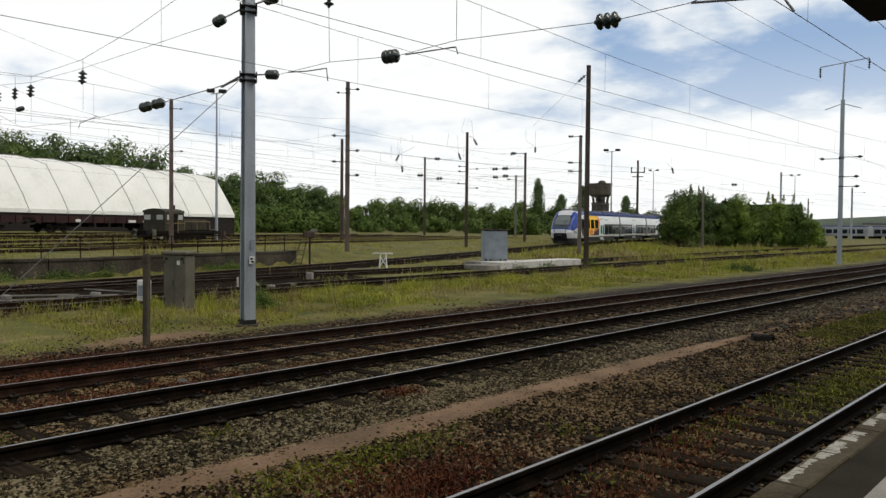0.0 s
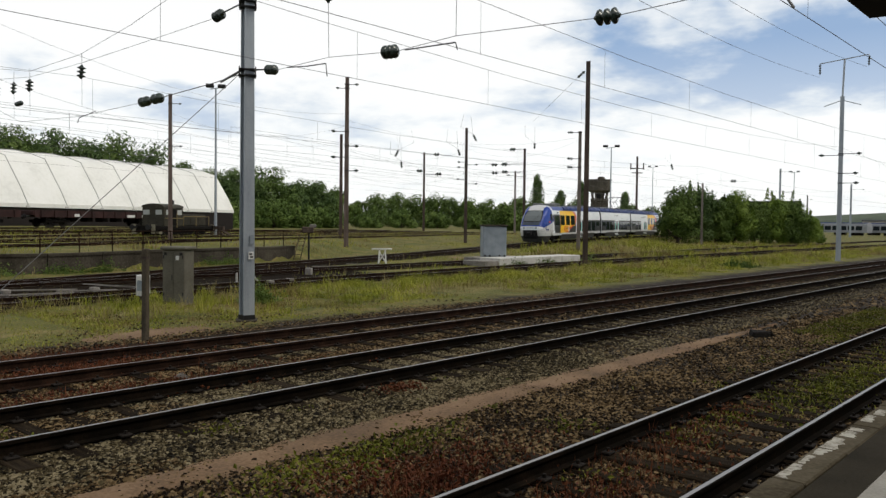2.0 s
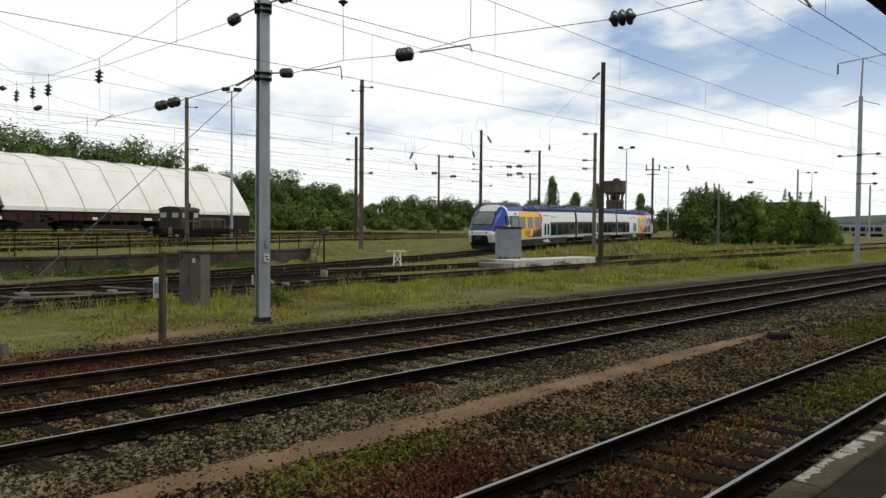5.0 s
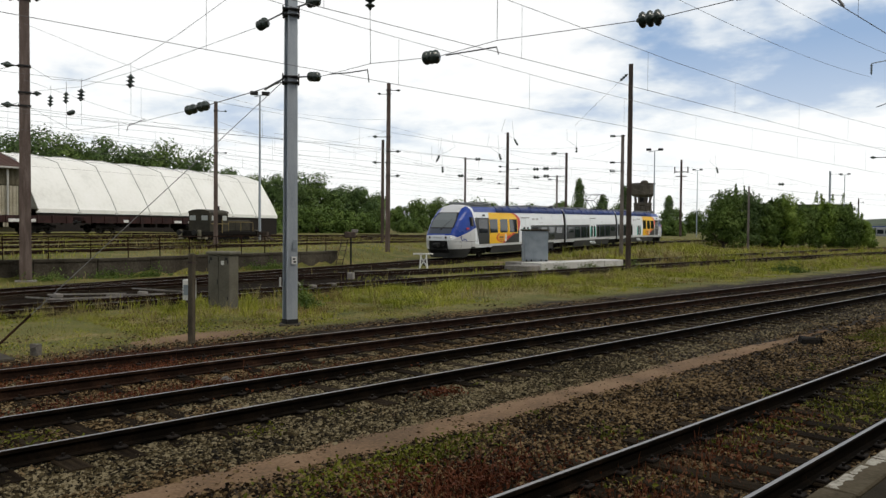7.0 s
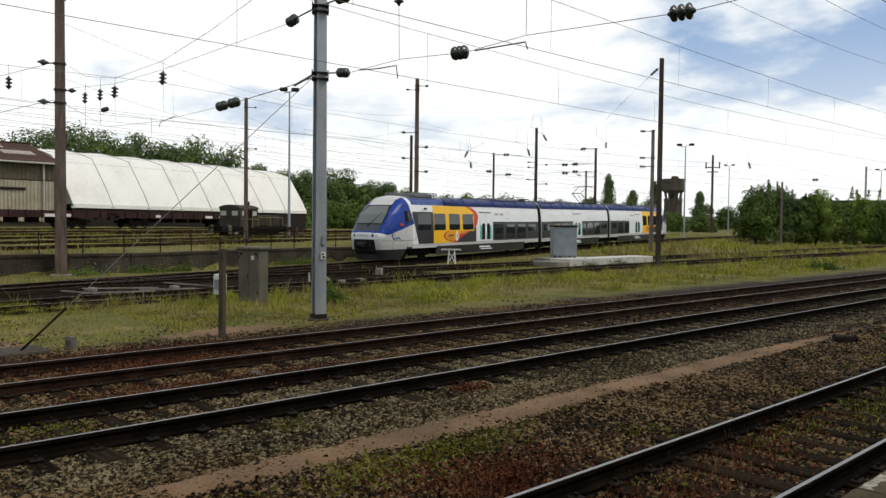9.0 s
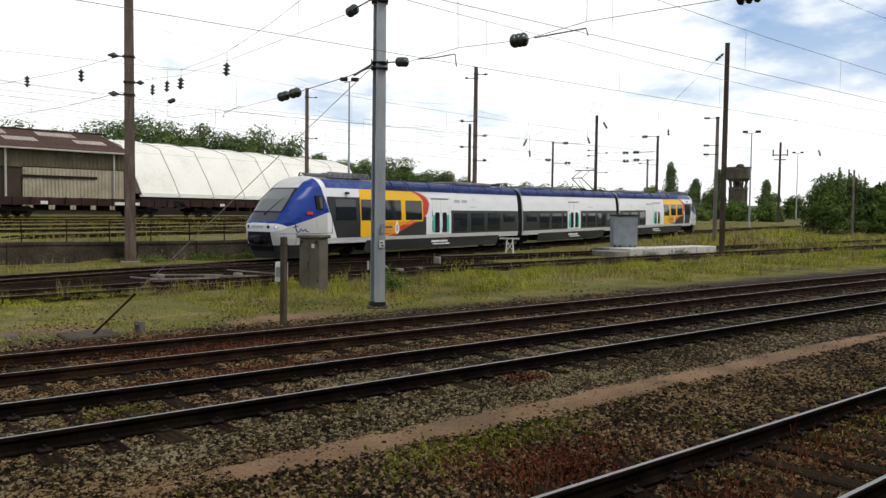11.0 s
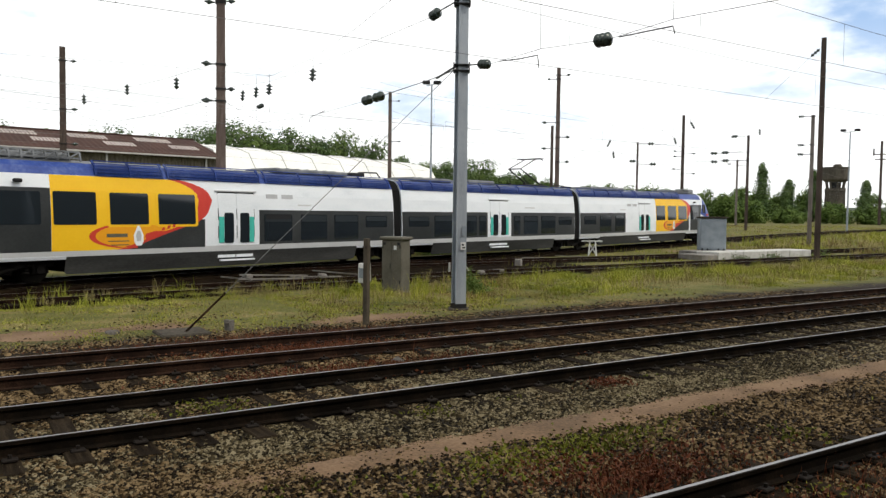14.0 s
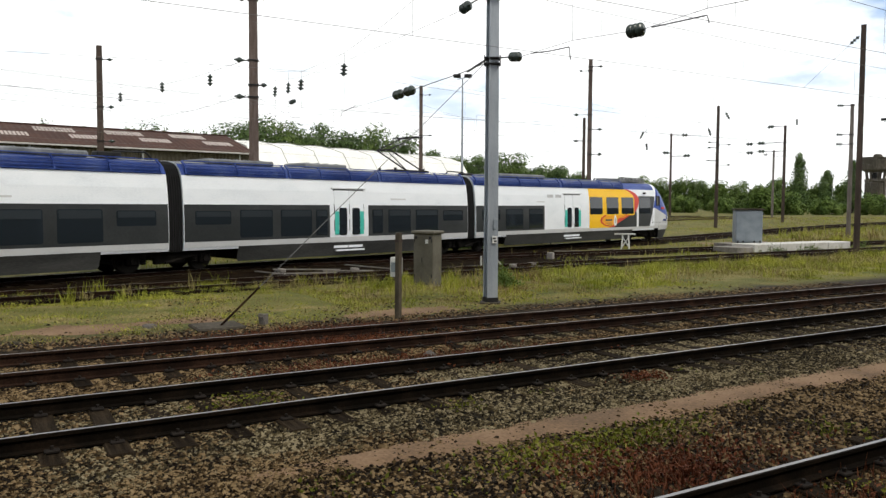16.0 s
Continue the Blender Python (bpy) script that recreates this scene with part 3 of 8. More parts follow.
PROF = [(1.22, 0.70), (1.43, 0.72), (1.46, 0.80), (1.475, 1.00), (1.478, 1.50), (1.47, 1.90), (1.45, 2.27), (1.405, 2.80), (1.33, 3.25), (1.20, 3.48), (1.0, 3.64), (0.6, 3.74), (0.0, 3.77)]
PZ, PX = [p[1] for p in PROF[1:]], [p[0] for p in PROF[1:]]


def side_x(z):
    if z < 0.72:
        return 1.43 - (0.72 - z) * 0.28
    return float(np.interp(z, PZ, PX))


def skin(name, parent, outline, material, off=0.008, sides=(1, -1), label=""):
    """A thin plate that follows the car's side: outline gives (z, y from, y to) rows, one plate a side."""
    obs = []
    for sd in sides:
        bm = bmesh.new()
        rows = []
        for z, a, b in outline:
            x = side_x(z)
            n = max(1, int(abs(b - a) / 3.0))
            rows.append([(bm.verts.new((sd * (x + off), a + (b - a) * k / n, z)), bm.verts.new((sd * (x - 0.02), a + (b - a) * k / n, z))) for k in range(0, n + 1)])
        m = min(len(r) for r in rows)
        rows = [[r[round(k * (len(r) - 1) / (m - 1))] for k in range(m)] for r in rows]
        for r0, r1 in zip(rows, rows[1:]):
            for k in range(m - 1):
                bm.faces.new((r0[k][0], r0[k + 1][0], r1[k + 1][0], r1[k][0]))
            bm.faces.new((r0[0][0], r1[0][0], r1[0][1], r0[0][1]))
            bm.faces.new((r0[-1][0], r1[-1][0], r1[-1][1], r0[-1][1]))
        for r in (rows[0], rows[-1]):
            for k in range(m - 1):
                bm.faces.new((r[k][0], r[k + 1][0], r[k + 1][1], r[k][1]))
        obs.append(part(name, bm, material, parent, label))
    return obs


def rect(z0, z1, a, b, r=0.0, n=4):
    """Rows for skin(): a plate with corners cut to a radius."""
    zs = list(np.linspace(z0 + r, z1 - r, n))
    rows = [(z, a, b) for z in zs]
    if r:
        rows = [(z0, a + r, b - r), (z0 + r * 0.3, a + r * 0.3, b - r * 0.3)] + rows + [(z1 - r * 0.3, a + r * 0.3, b - r * 0.3), (z1, a + r, b - r)]
    return rows


def window(parent, a, b, z0, z1, off=0.014, vent=None):
    for ob in skin("window", parent, rect(z0, z1, a, b, 0.06), M_GLASS, off):
        if vent:
            sd = 1 if ob.data.vertices[0].co.x > 0 else -1
            skin("vent_pane", ob, rect(z1 - vent, z1 - 0.03, a + 0.05, b - 0.05), M_WINDOW_TOP, off + 0.008, sides=(sd,))


M_WINDOW_TOP = glass("hopper_glass", (0.03, 0.037, 0.043), 0.06)


def door(parent, c):
    """A double sliding door with tall panes and teal edges."""
    for sd in (1, -1):
        d = skin("door", parent, rect(0.50, 2.90, c - 0.80, c + 0.80), M_CAR_DARK, 0.006, sides=(sd,), label="double sliding passenger door with dark seals")[0]
        for q, (a, b) in enumerate(((c - 0.765, c - 0.02), (c + 0.02, c + 0.765))):
            skin("door_leaf", d, rect(0.56, 2.85, a, b), M_CAR_WHITE, 0.02, sides=(sd,), label="white door leaf")
            pa, pb = (a + 0.22, b - 0.12) if q == 0 else (a + 0.12, b - 0.22)
            skin("door_pane", d, rect(1.08, 2.16, pa, pb, 0.07), M_GLASS, 0.027, sides=(sd,), label="tall dark door pane")
            ta, tb = (a, pa - 0.015) if q == 0 else (pb + 0.015, b)
            skin("teal_strip", d, rect(1.10, 2.02, ta, tb), M_TEAL, 0.025, sides=(sd,), label="teal contrast strip")
        bm = bmesh.new()
        x = sd * 1.46
        box(bm, min(x, x + sd * 0.10), max(x, x + sd * 0.10), c - 0.75, c + 0.75, 0.44, 0.50, bevel=0.01)
        part("door_step", bm, M_CAR_WHITE, d, "pale folding step")
        bm = bmesh.new()
        xt = sd * side_x(2.93)
        box(bm, min(xt, xt + sd * 0.05), max(xt, xt + sd * 0.05), c - 0.9, c + 0.9, 2.91, 2.95)
        part("rain_gutter", bm, M_CAR_SILVER, d)


def shell(parent, a, b):
    ring = lambda y: [(x, y, z) for x, z in PROF] + [(-x, y, z) for x, z in PROF[-2::-1]]
    bm = loft([ring(y) for y in np.linspace(a, b, 6)])
    bm.normal_update()
    for f in bm.faces:
        c = f.calc_center_median()
        if c.z > 3.62:
            f.material_index = 2
        elif c.z > 3.25:
            f.material_index = 1
        elif c.z < 0.71:
            f.material_index = 3
    return part("body_shell", bm, [M_CAR_WHITE, M_CAR_BLUE_ROOF, M_CAR_ROOF, M_BOGIE], parent, "white car body with a blue roof edge")


def roof_grilles(parent, spans):
    for a, b in spans:
        for sd in (1, -1):
            bm = bmesh.new()
            n = max(2, int((b - a) / 1.5))
            for k in range(n + 1):
                y = a + (b - a) * k / n
                for (x0, z0), (x1, z1) in (((1.36, 3.27), (1.27, 3.55)), ((1.27, 3.55), (1.05, 3.74))):
                    beam(bm, (sd * x0, y, z0), (sd * x1, y, z1), 0.06, 0.05)
            for k in range(6):
                q = k / 5
                x, z = 1.365 - 0.10 * q - 0.2 * max(0, q - 0.5), 3.30 + 0.44 * q
                beam(bm, (sd * x, a, z), (sd * x, b, z), 0.05, 0.028)
            part("roof_grille", bm, M_CAR_BLUE_ROOF, parent, "blue slatted roof grille")


def bellows(parent, y0, y1):
    n = 7
    secs = []
    for k in range(2 * n + 1):
        y = y0 + (y1 - y0) * k / (2 * n)
        g = 0.0 if k % 2 else 0.045
        secs.append([((x - 0.10 + g) if x > 0.3 else x, y, z - 0.06 + g) for x, z in PROF] + [(-((x - 0.10 + g) if x > 0.3 else x), y, z - 0.06 + g) for x, z in PROF[-2::-1]])
    part("gangway_bellows", loft(secs), M_RUBBER, parent, "black folded gangway bellows")


WHEELS = []


def bogie(parent, c):
    """Side frames, axle boxes, springs and dampers round two wheelsets."""
    bm = bmesh.new()
    for sd in (1, -1):
        x = sd * 1.02
        box(bm, x - 0.09, x + 0.09, c - 1.75, c + 1.75, 0.50, 0.66, bevel=0.03)
        box(bm, x - 0.1, x + 0.1, c - 0.55, c + 0.55, 0.28, 0.56, bevel=0.04)
        for q in (-1.3, 1.3):
            box(bm, x - 0.12, x + 0.14, c + q - 0.2, c + q + 0.2, 0.28, 0.60, bevel=0.04)
            rod(bm, (x + sd * 0.13, c + q, 0.43), (x + sd * 0.2, c + q, 0.43), 0.12, seg=12)
            lathe(bm, (x + sd * 0.06, c + q * 0.72, 0.3), (x + sd * 0.06, c + q * 0.72, 0.62), [(k / 8, 0.11 if k % 2 else 0.08) for k in range(9)], seg=10)
        rod(bm, (x + sd * 0.16, c - 0.2, 0.32), (x + sd * 0.18, c + 0.9, 0.56), 0.045, seg=8)
        rod(bm, (x + sd * 0.12, c - 0.75, 0.55), (x + sd * 0.12, c - 0.3, 0.75), 0.05, seg=8)
    box(bm, -1.0, 1.0, c - 0.25, c + 0.25, 0.36, 0.66, bevel=0.04)
    for q in (-1.62, 1.62):
        box(bm, -0.9, 0.9, c + q - 0.06, c + q + 0.06, 0.3, 0.42)
    me = bpy.data.meshes.new("bogie")
    bmesh.ops.recalc_face_normals(bm, faces=bm.faces)
    bm.to_mesh(me)
    bm.free()
    me.materials.append(M_BOGIE)
    bg = new("bogie", me)
    bg.parent = parent
    tagged(bg, "grimy dark steel bogie with springs and dampers")
    for q in (-1.3, 1.3):
        wb = bmesh.new()
        for sd in (1, -1):
            lathe(wb, (sd * 0.80, 0, 0), (sd * 0.665, 0, 0), [(0, 0.30), (0.02, 0.40), (0.1, 0.43), (0.75, 0.435), (0.8, 0.465), (1.0, 0.46)], seg=28)
            lathe(wb, (sd * 0.83, 0, 0), (sd * 0.79, 0, 0), [(0, 0.12), (0.5, 0.14), (1, 0.2)], seg=14)
            for h in range(6):
                a = h * math.pi / 3
                rod(wb, (sd * 0.80, math.cos(a) * 0.23, math.sin(a) * 0.23), (sd * 0.812, math.cos(a) * 0.23, math.sin(a) * 0.23), 0.035, seg=6)
        rod(wb, (-0.75, 0, 0), (0.75, 0, 0), 0.085, seg=10)
        w = part("wheelset", wb, M_WHEEL, bg, "worn steel wheelset")
        w.location = (0, c + q, 0.435)
        WHEELS.append((w, c + q))


def skirt(parent, a, b):
    skin("side_skirt", parent, [(0.26, a + 0.08, b - 0.08), (0.34, a, b), (0.55, a, b), (0.80, a, b)], M_CAR_SKIRT, 0.0, label="dusty grey side skirt")
    bm = bmesh.new()
    box(bm, -1.15, 1.15, a + 0.1, b - 0.1, 0.32, 0.70)
    part("underframe_box", bm, M_BOGIE, parent)


def stripe(parent, a, b):
    skin("silver_stripe", parent, rect(0.805, 1.0, a, b, n=2), M_CAR_SILVER, 0.006)


def nose_uf(z):
    return float(np.interp(z, [0.12, 0.5, 0.7, 1.0, 1.27, 1.55, 1.68, 1.78, 2.15, 2.7, 3.2, 3.5, 3.7, 3.78], [0.90, 0.72, 0.62, 0.55, 0.52, 0.52, 0.55, 0.64, 0.92, 1.36, 2.03, 2.42, 2.78, 3.05]))


def nose_xz(z):
    if z < 0.72:
        return 1.43 - (0.72 - z) * 0.30
    return float(np.interp(z, [0.72, 1.0, 1.9, 2.27, 2.8, 3.25, 3.48, 3.64, 3.74, 3.78], [1.43, 1.475, 1.47, 1.45, 1.405, 1.33, 1.20, 1.0, 0.6, 0.25]))


NOSE_L = 3.3


def nose_point(z, q):
    uf, xm = nose_uf(z), nose_xz(z)
    a = q * math.pi / 2
    return xm * math.sin(a) ** 0.72, uf + (NOSE_L - uf) * (1 - math.cos(a)) ** 1.5


def ws_edge(z):
    """Where the windscreen ends, round the nose."""
    return float(np.interp(z, [1.85, 2.16, 2.68, 3.22], [0.34, 0.345, 0.375, 0.315]))


def lamp_edge(y):
    """Lower and upper edge of the white lamp band, at a way back from the tip."""
    return float(np.interp(y, [0.0, 0.6, 0.85, 1.13, 1.14], [1.28, 1.29, 1.38, 1.50, 1.6])), float(np.interp(y, [0.0, 0.7, 0.9, 1.13, 1.14], [1.69, 1.65, 1.59, 1.51, 0.0]))


def sweep_y(z):
    """Rear edge of the blue cab field."""
    return float(np.interp(z, [2.1, 2.16, 2.94, 3.4, 3.7], [3.48, 3.45, 3.12, 3.0, 2.95]))


def nose(parent):
    """The rounded cab end: one painted skin, a windscreen and black coupler mouth by region."""
    zs = np.unique(np.concatenate([np.linspace(0.12, 0.6, 10), np.linspace(0.6, 1.8, 56), np.linspace(1.8, 3.3, 64), np.linspace(3.3, 3.78, 30)]))
    qs = np.linspace(0, 1, 90)
    bm = bmesh.new()
    grid = {}
    for i, z in enumerate(zs):
        for j, q in enumerate(qs):
            x, y = nose_point(z, q)
            for sd in (1, -1):
                if j == 0 and sd < 0:
                    grid[i, j, -1] = grid[i, j, 1]
                    continue
                grid[i, j, sd] = bm.verts.new((sd * x, y, z))
    for i in range(len(zs) - 1):
        for j in range(len(qs) - 1):
            z, q = (zs[i] + zs[i + 1]) / 2, (qs[j] + qs[j + 1]) / 2
            x, y = nose_point(z, q)
            low = max(1.52 + (y - 1.12) * 0.275, lamp_edge(y)[1])       # lower edge of the blue field
            back = sweep_y(z)
            ws_q = ws_edge(z)
            if z < 0.82 and y > 2.44 + (z - 0.16) * 0.5:
                continue                                        # wheel cut-out
            if 2.12 < z < 3.22 and q < ws_q:
                k = 5 if (2.17 < z < 3.17 and q < ws_q - 0.02) else 4
            elif 0.46 < z < 1.27 and q < 0.235 + 0.055 * (1.27 - z):
                k = 4
            elif 1.76 < z <= 2.12 and q < ws_q - 0.02:
                k = 7                                           # grey cowl under the windscreen
            elif z > low and y < back:
                k = 1 if q > float(np.interp(z, [3.2, 3.5, 3.7, 3.78], [0.315, 0.37, 0.72, 0.9])) or z < 3.22 else 3
            elif lamp_edge(y)[0] < z <= lamp_edge(y)[1]:
                k = 0
            elif z <= 0.70:
                k = 2
            elif z > 3.62:
                k = 3
            elif z > 3.25:
                k = 1 if y > back + 0.28 else 0
            elif y > back and z > low:
                k = 0
            else:
                k = 6
            for sd in (1, -1):
                vs = [grid[i, j, sd], grid[i, j + 1, sd], grid[i + 1, j + 1, sd], grid[i + 1, j, sd]]
                try:
                    f = bm.faces.new(vs)
                except ValueError:
                    continue
                f.material_index, f.smooth = k, True
    ob = part("cab_nose", bm, [M_CAR_WHITE, M_CAR_BLUE, M_CAR_SKIRT, M_CAR_ROOF_PALE, M_RUBBER, M_SCREEN, M_CAR_SILVER, M_COWL], parent, "rounded cab nose in blue, white and silver")
    return ob


def nose_x(z, u):
    """Half width of the nose at a height and a way back from its tip."""
    uf = nose_uf(z)
    k = min(max((u - uf) / (NOSE_L - uf), 0.0), 1.0) ** (1 / 1.5)
    return nose_xz(z) * math.sin(math.acos(1 - k)) ** 0.72


def nose_strip(name, parent, pairs, material, off=0.01, label=""):
    """A painted band on the nose between pairs of (y, z) points, both sides."""
    for sd in (1, -1):
        bm = bmesh.new()
        prev = None
        for (ua, za), (ub, zb) in pairs:
            row = []
            for k in range(4):
                u, z = ua + (ub - ua) * k / 3, za + (zb - za) * k / 3
                row.append(bm.verts.new((sd * (nose_x(z, u) + off), u - off * 0.3, z)))
            if prev:
                for k in range(3):
                    bm.faces.new((prev[k], prev[k + 1], row[k + 1], row[k]))
            prev = row
        part(name, bm, material, parent, label, smooth=True)


M_CAR_ROOF_PALE = mat("pale_grey_cab_roof", [(0.40, 0.41, 0.42), (0.54, 0.55, 0.56), (0.60, 0.61, 0.62)], scale=1.6, fine=14, rough=0.5, bump=0.03)
M_COWL = mat("dark_blue_grey_cowl", [(0.045, 0.055, 0.075), (0.06, 0.072, 0.095)], scale=2, rough=0.35, bump=0)
M_GREYED = mat("grey_plate", [(0.4, 0.41, 0.42), (0.48, 0.49, 0.5)], rough=0.5, bump=0)


def nose_details(parent):
    back = sweep_y
    def edge_u(z):
        return nose_point(z, ws_edge(z))[1]
    nose_strip("screen_gasket", parent, [((edge_u(z) - 0.03, z), (edge_u(z) + 0.012, z)) for z in np.linspace(2.13, 3.21, 22)], M_RUBBER, 0.010, "black windscreen gasket")
    nose_strip("white_sweep", parent, [((back(z) - 0.01, z), (min(back(z) + 0.30, 3.3), z)) for z in np.linspace(2.56, 3.68, 14)], M_CAR_WHITE, 0.012, "white sweep behind the blue cab field")
    skin("blue_field_end", parent, [(z, 3.28, back(z)) for z in np.linspace(2.13, 2.5, 6)], M_CAR_BLUE, 0.005)
    low = lambda u: max(1.52 + (u - 1.12) * 0.275, 1.515)
    nose_strip("blue_field_edge", parent, [((u, low(u)), (u, low(u) + 0.07)) for u in np.linspace(1.1, 3.27, 20)], M_CAR_BLUE, 0.005)
    nose_strip("silver_edge", parent, [((u, low(u) - 0.06), (u, low(u))) for u in np.linspace(1.16, 3.27, 20)], M_CAR_SILVER, 0.005)
    nose_strip("panel_gap", parent, [((u, 1.21), (u, 1.192)) for u in np.linspace(0.62, 3.28, 14)], M_RUBBER, 0.008)
    skin("panel_gap", parent, rect(1.192, 1.21, 3.28, 3.62, n=2), M_RUBBER, 0.008)
    skin("panel_gap", parent, rect(0.75, 2.9, 3.60, 3.618, n=5), M_RUBBER, 0.008)
    for u, z0, z1 in ((1.5, 0.72, 1.19), (2.74, 0.85, 1.19)):
        nose_strip("panel_gap", parent, [((u, z), (u + 0.016, z)) for z in np.linspace(z0, z1, 5)], M_RUBBER, 0.008)
    nose_strip("skirt_line", parent, [((u, 0.71), (u, 0.695)) for u in np.linspace(0.85, 2.6, 12)], M_RUBBER, 0.006)
    for sd in (1, -1):
        for q, r, m, nm in ((0.195, 0.085, M_BLACK, "marker_lamp"), (0.36, 0.085, M_HEADLAMP, "headlamp")):
            x, y = nose_point(1.50, q)
            x2, y2 = nose_point(1.50, q + 0.02)
            t = Vector((x2 - x, y2 - y, 0)).normalized()
            n = Vector((t.y, -t.x, 0))
            bm = bmesh.new()
            p = Vector((x, y, 1.50))
            c = p + n * 0.02
            c.x, p.x = c.x * sd, p.x * sd
            nn = Vector((n.x * sd, n.y, 0))
            lathe(bm, p - nn * 0.03, c, [(0, r * 1.25), (0.8, r * 1.25), (1.0, r)], seg=16)
            lamp = part(nm, bm, M_CAR_SILVER, parent, "round lamp in a silver bezel")
            bm = bmesh.new()
            lathe(bm, c - nn * 0.01, c + nn * 0.012, [(0, r * 0.8), (0.6, r * 0.75), (1, r * 0.4)], seg=14)
            part("lens", bm, m, lamp)
        # cab side window with a half-drawn pale blind
        w = skin("cab_side_window", parent, [(2.26, 2.64, 3.08), (2.55, 2.60, 3.07), (2.88, 2.57, 3.02)], M_RUBBER, 0.02, sides=(sd,), label="small cab side window")[0]
        skin("blind", w, [(2.31, 2.86, 3.03), (2.55, 2.83, 3.02), (2.83, 2.80, 2.98)], M_CAB_TAN, 0.026, sides=(sd,), label="tan half-drawn blind")
        # plain shapes in place of the marks
        skin("red_mark", parent, [(2.04, 2.02, 2.36), (2.10, 2.0, 2.40), (2.17, 2.05, 2.38)], M_CAR_RED, 0.0, sides=(sd,), label="small red mark")
        bm = bmesh.new()
        mark = [(1.22, 1.62), (1.26, 1.42), (1.33, 1.28), (1.44, 1.27), (1.54, 1.36), (1.60, 1.42), (1.66, 1.36), (1.72, 1.29), (1.80, 1.36), (1.87, 1.40), (1.94, 1.32), (2.1, 1.27)]
        tube(bm, [(sd * (nose_x(z, u) + 0.012), u, z) for u, z in [(1.45 + (u - 1.22) * 0.78, z) for u, z in mark]], 0.022, seg=5)
        tube(bm, [(sd * (nose_x(z, u) + 0.012), u, z) for u, z in ((1.36, 1.47), (1.45, 1.52), (1.6, 1.54))], 0.02, seg=5)
        part("blue_mark", bm, M_CAR_BLUE, parent, "blue wavy painted mark")
        skin("service_hatch", parent, rect(1.42, 1.80, 2.62, 3.02), M_CAR_SILVER, 0.0, sides=(sd,))
        bm = bmesh.new()
        box(bm, min(sd * 1.40, sd * 1.52), max(sd * 1.40, sd * 1.52), 4.5, 4.75, 2.98, 3.09, bevel=0.03)
        part("mirror_camera", bm, M_BLACK, parent, "black side camera pod")
    # number panel bars, coupler, wiper
    bm = bmesh.new()
    x0, y0 = nose_point(1.50, 0.0)
    for k in range(6):
        box(bm, -0.36 + k * 0.12, -0.28 + k * 0.12, y0 - 0.012, y0 + 0.03, 1.45, 1.55)
    part("number_bars", bm, M_GREYED, parent)
    bm = bmesh.new()
    box(bm, -0.24, 0.24, 0.22, 0.95, 0.80, 1.14, bevel=0.06)
    rod(bm, (-0.18, 0.22, 0.97), (0.2, 0.22, 0.97), 0.13, seg=12)
    box(bm, -0.68, 0.68, 0.52, 0.75, 0.62, 0.74, bevel=0.02)
    for x in (-0.42, 0.42):
        rod(bm, (x, 0.42, 0.93), (x, 0.8, 0.93), 0.06, seg=8)
        rod(bm, (x * 1.3, 0.55, 1.15), (x * 1.1, 0.5, 0.78), 0.02, seg=6)
    part("coupler", bm, M_RUBBER, parent, "black automatic coupler")
    bm = bmesh.new()
    rod(bm, (0.1, 0.83, 2.06), (0.48, 1.26, 2.58), 0.014, seg=6)
    rod(bm, (0.32, 1.04, 2.34), (0.6, 1.45, 2.78), 0.012, seg=6)
    rod(bm, (0.08, 0.8, 2.03), (0.12, 0.88, 2.1), 0.05, seg=8)
    part("wiper", bm, M_BLACK, parent)


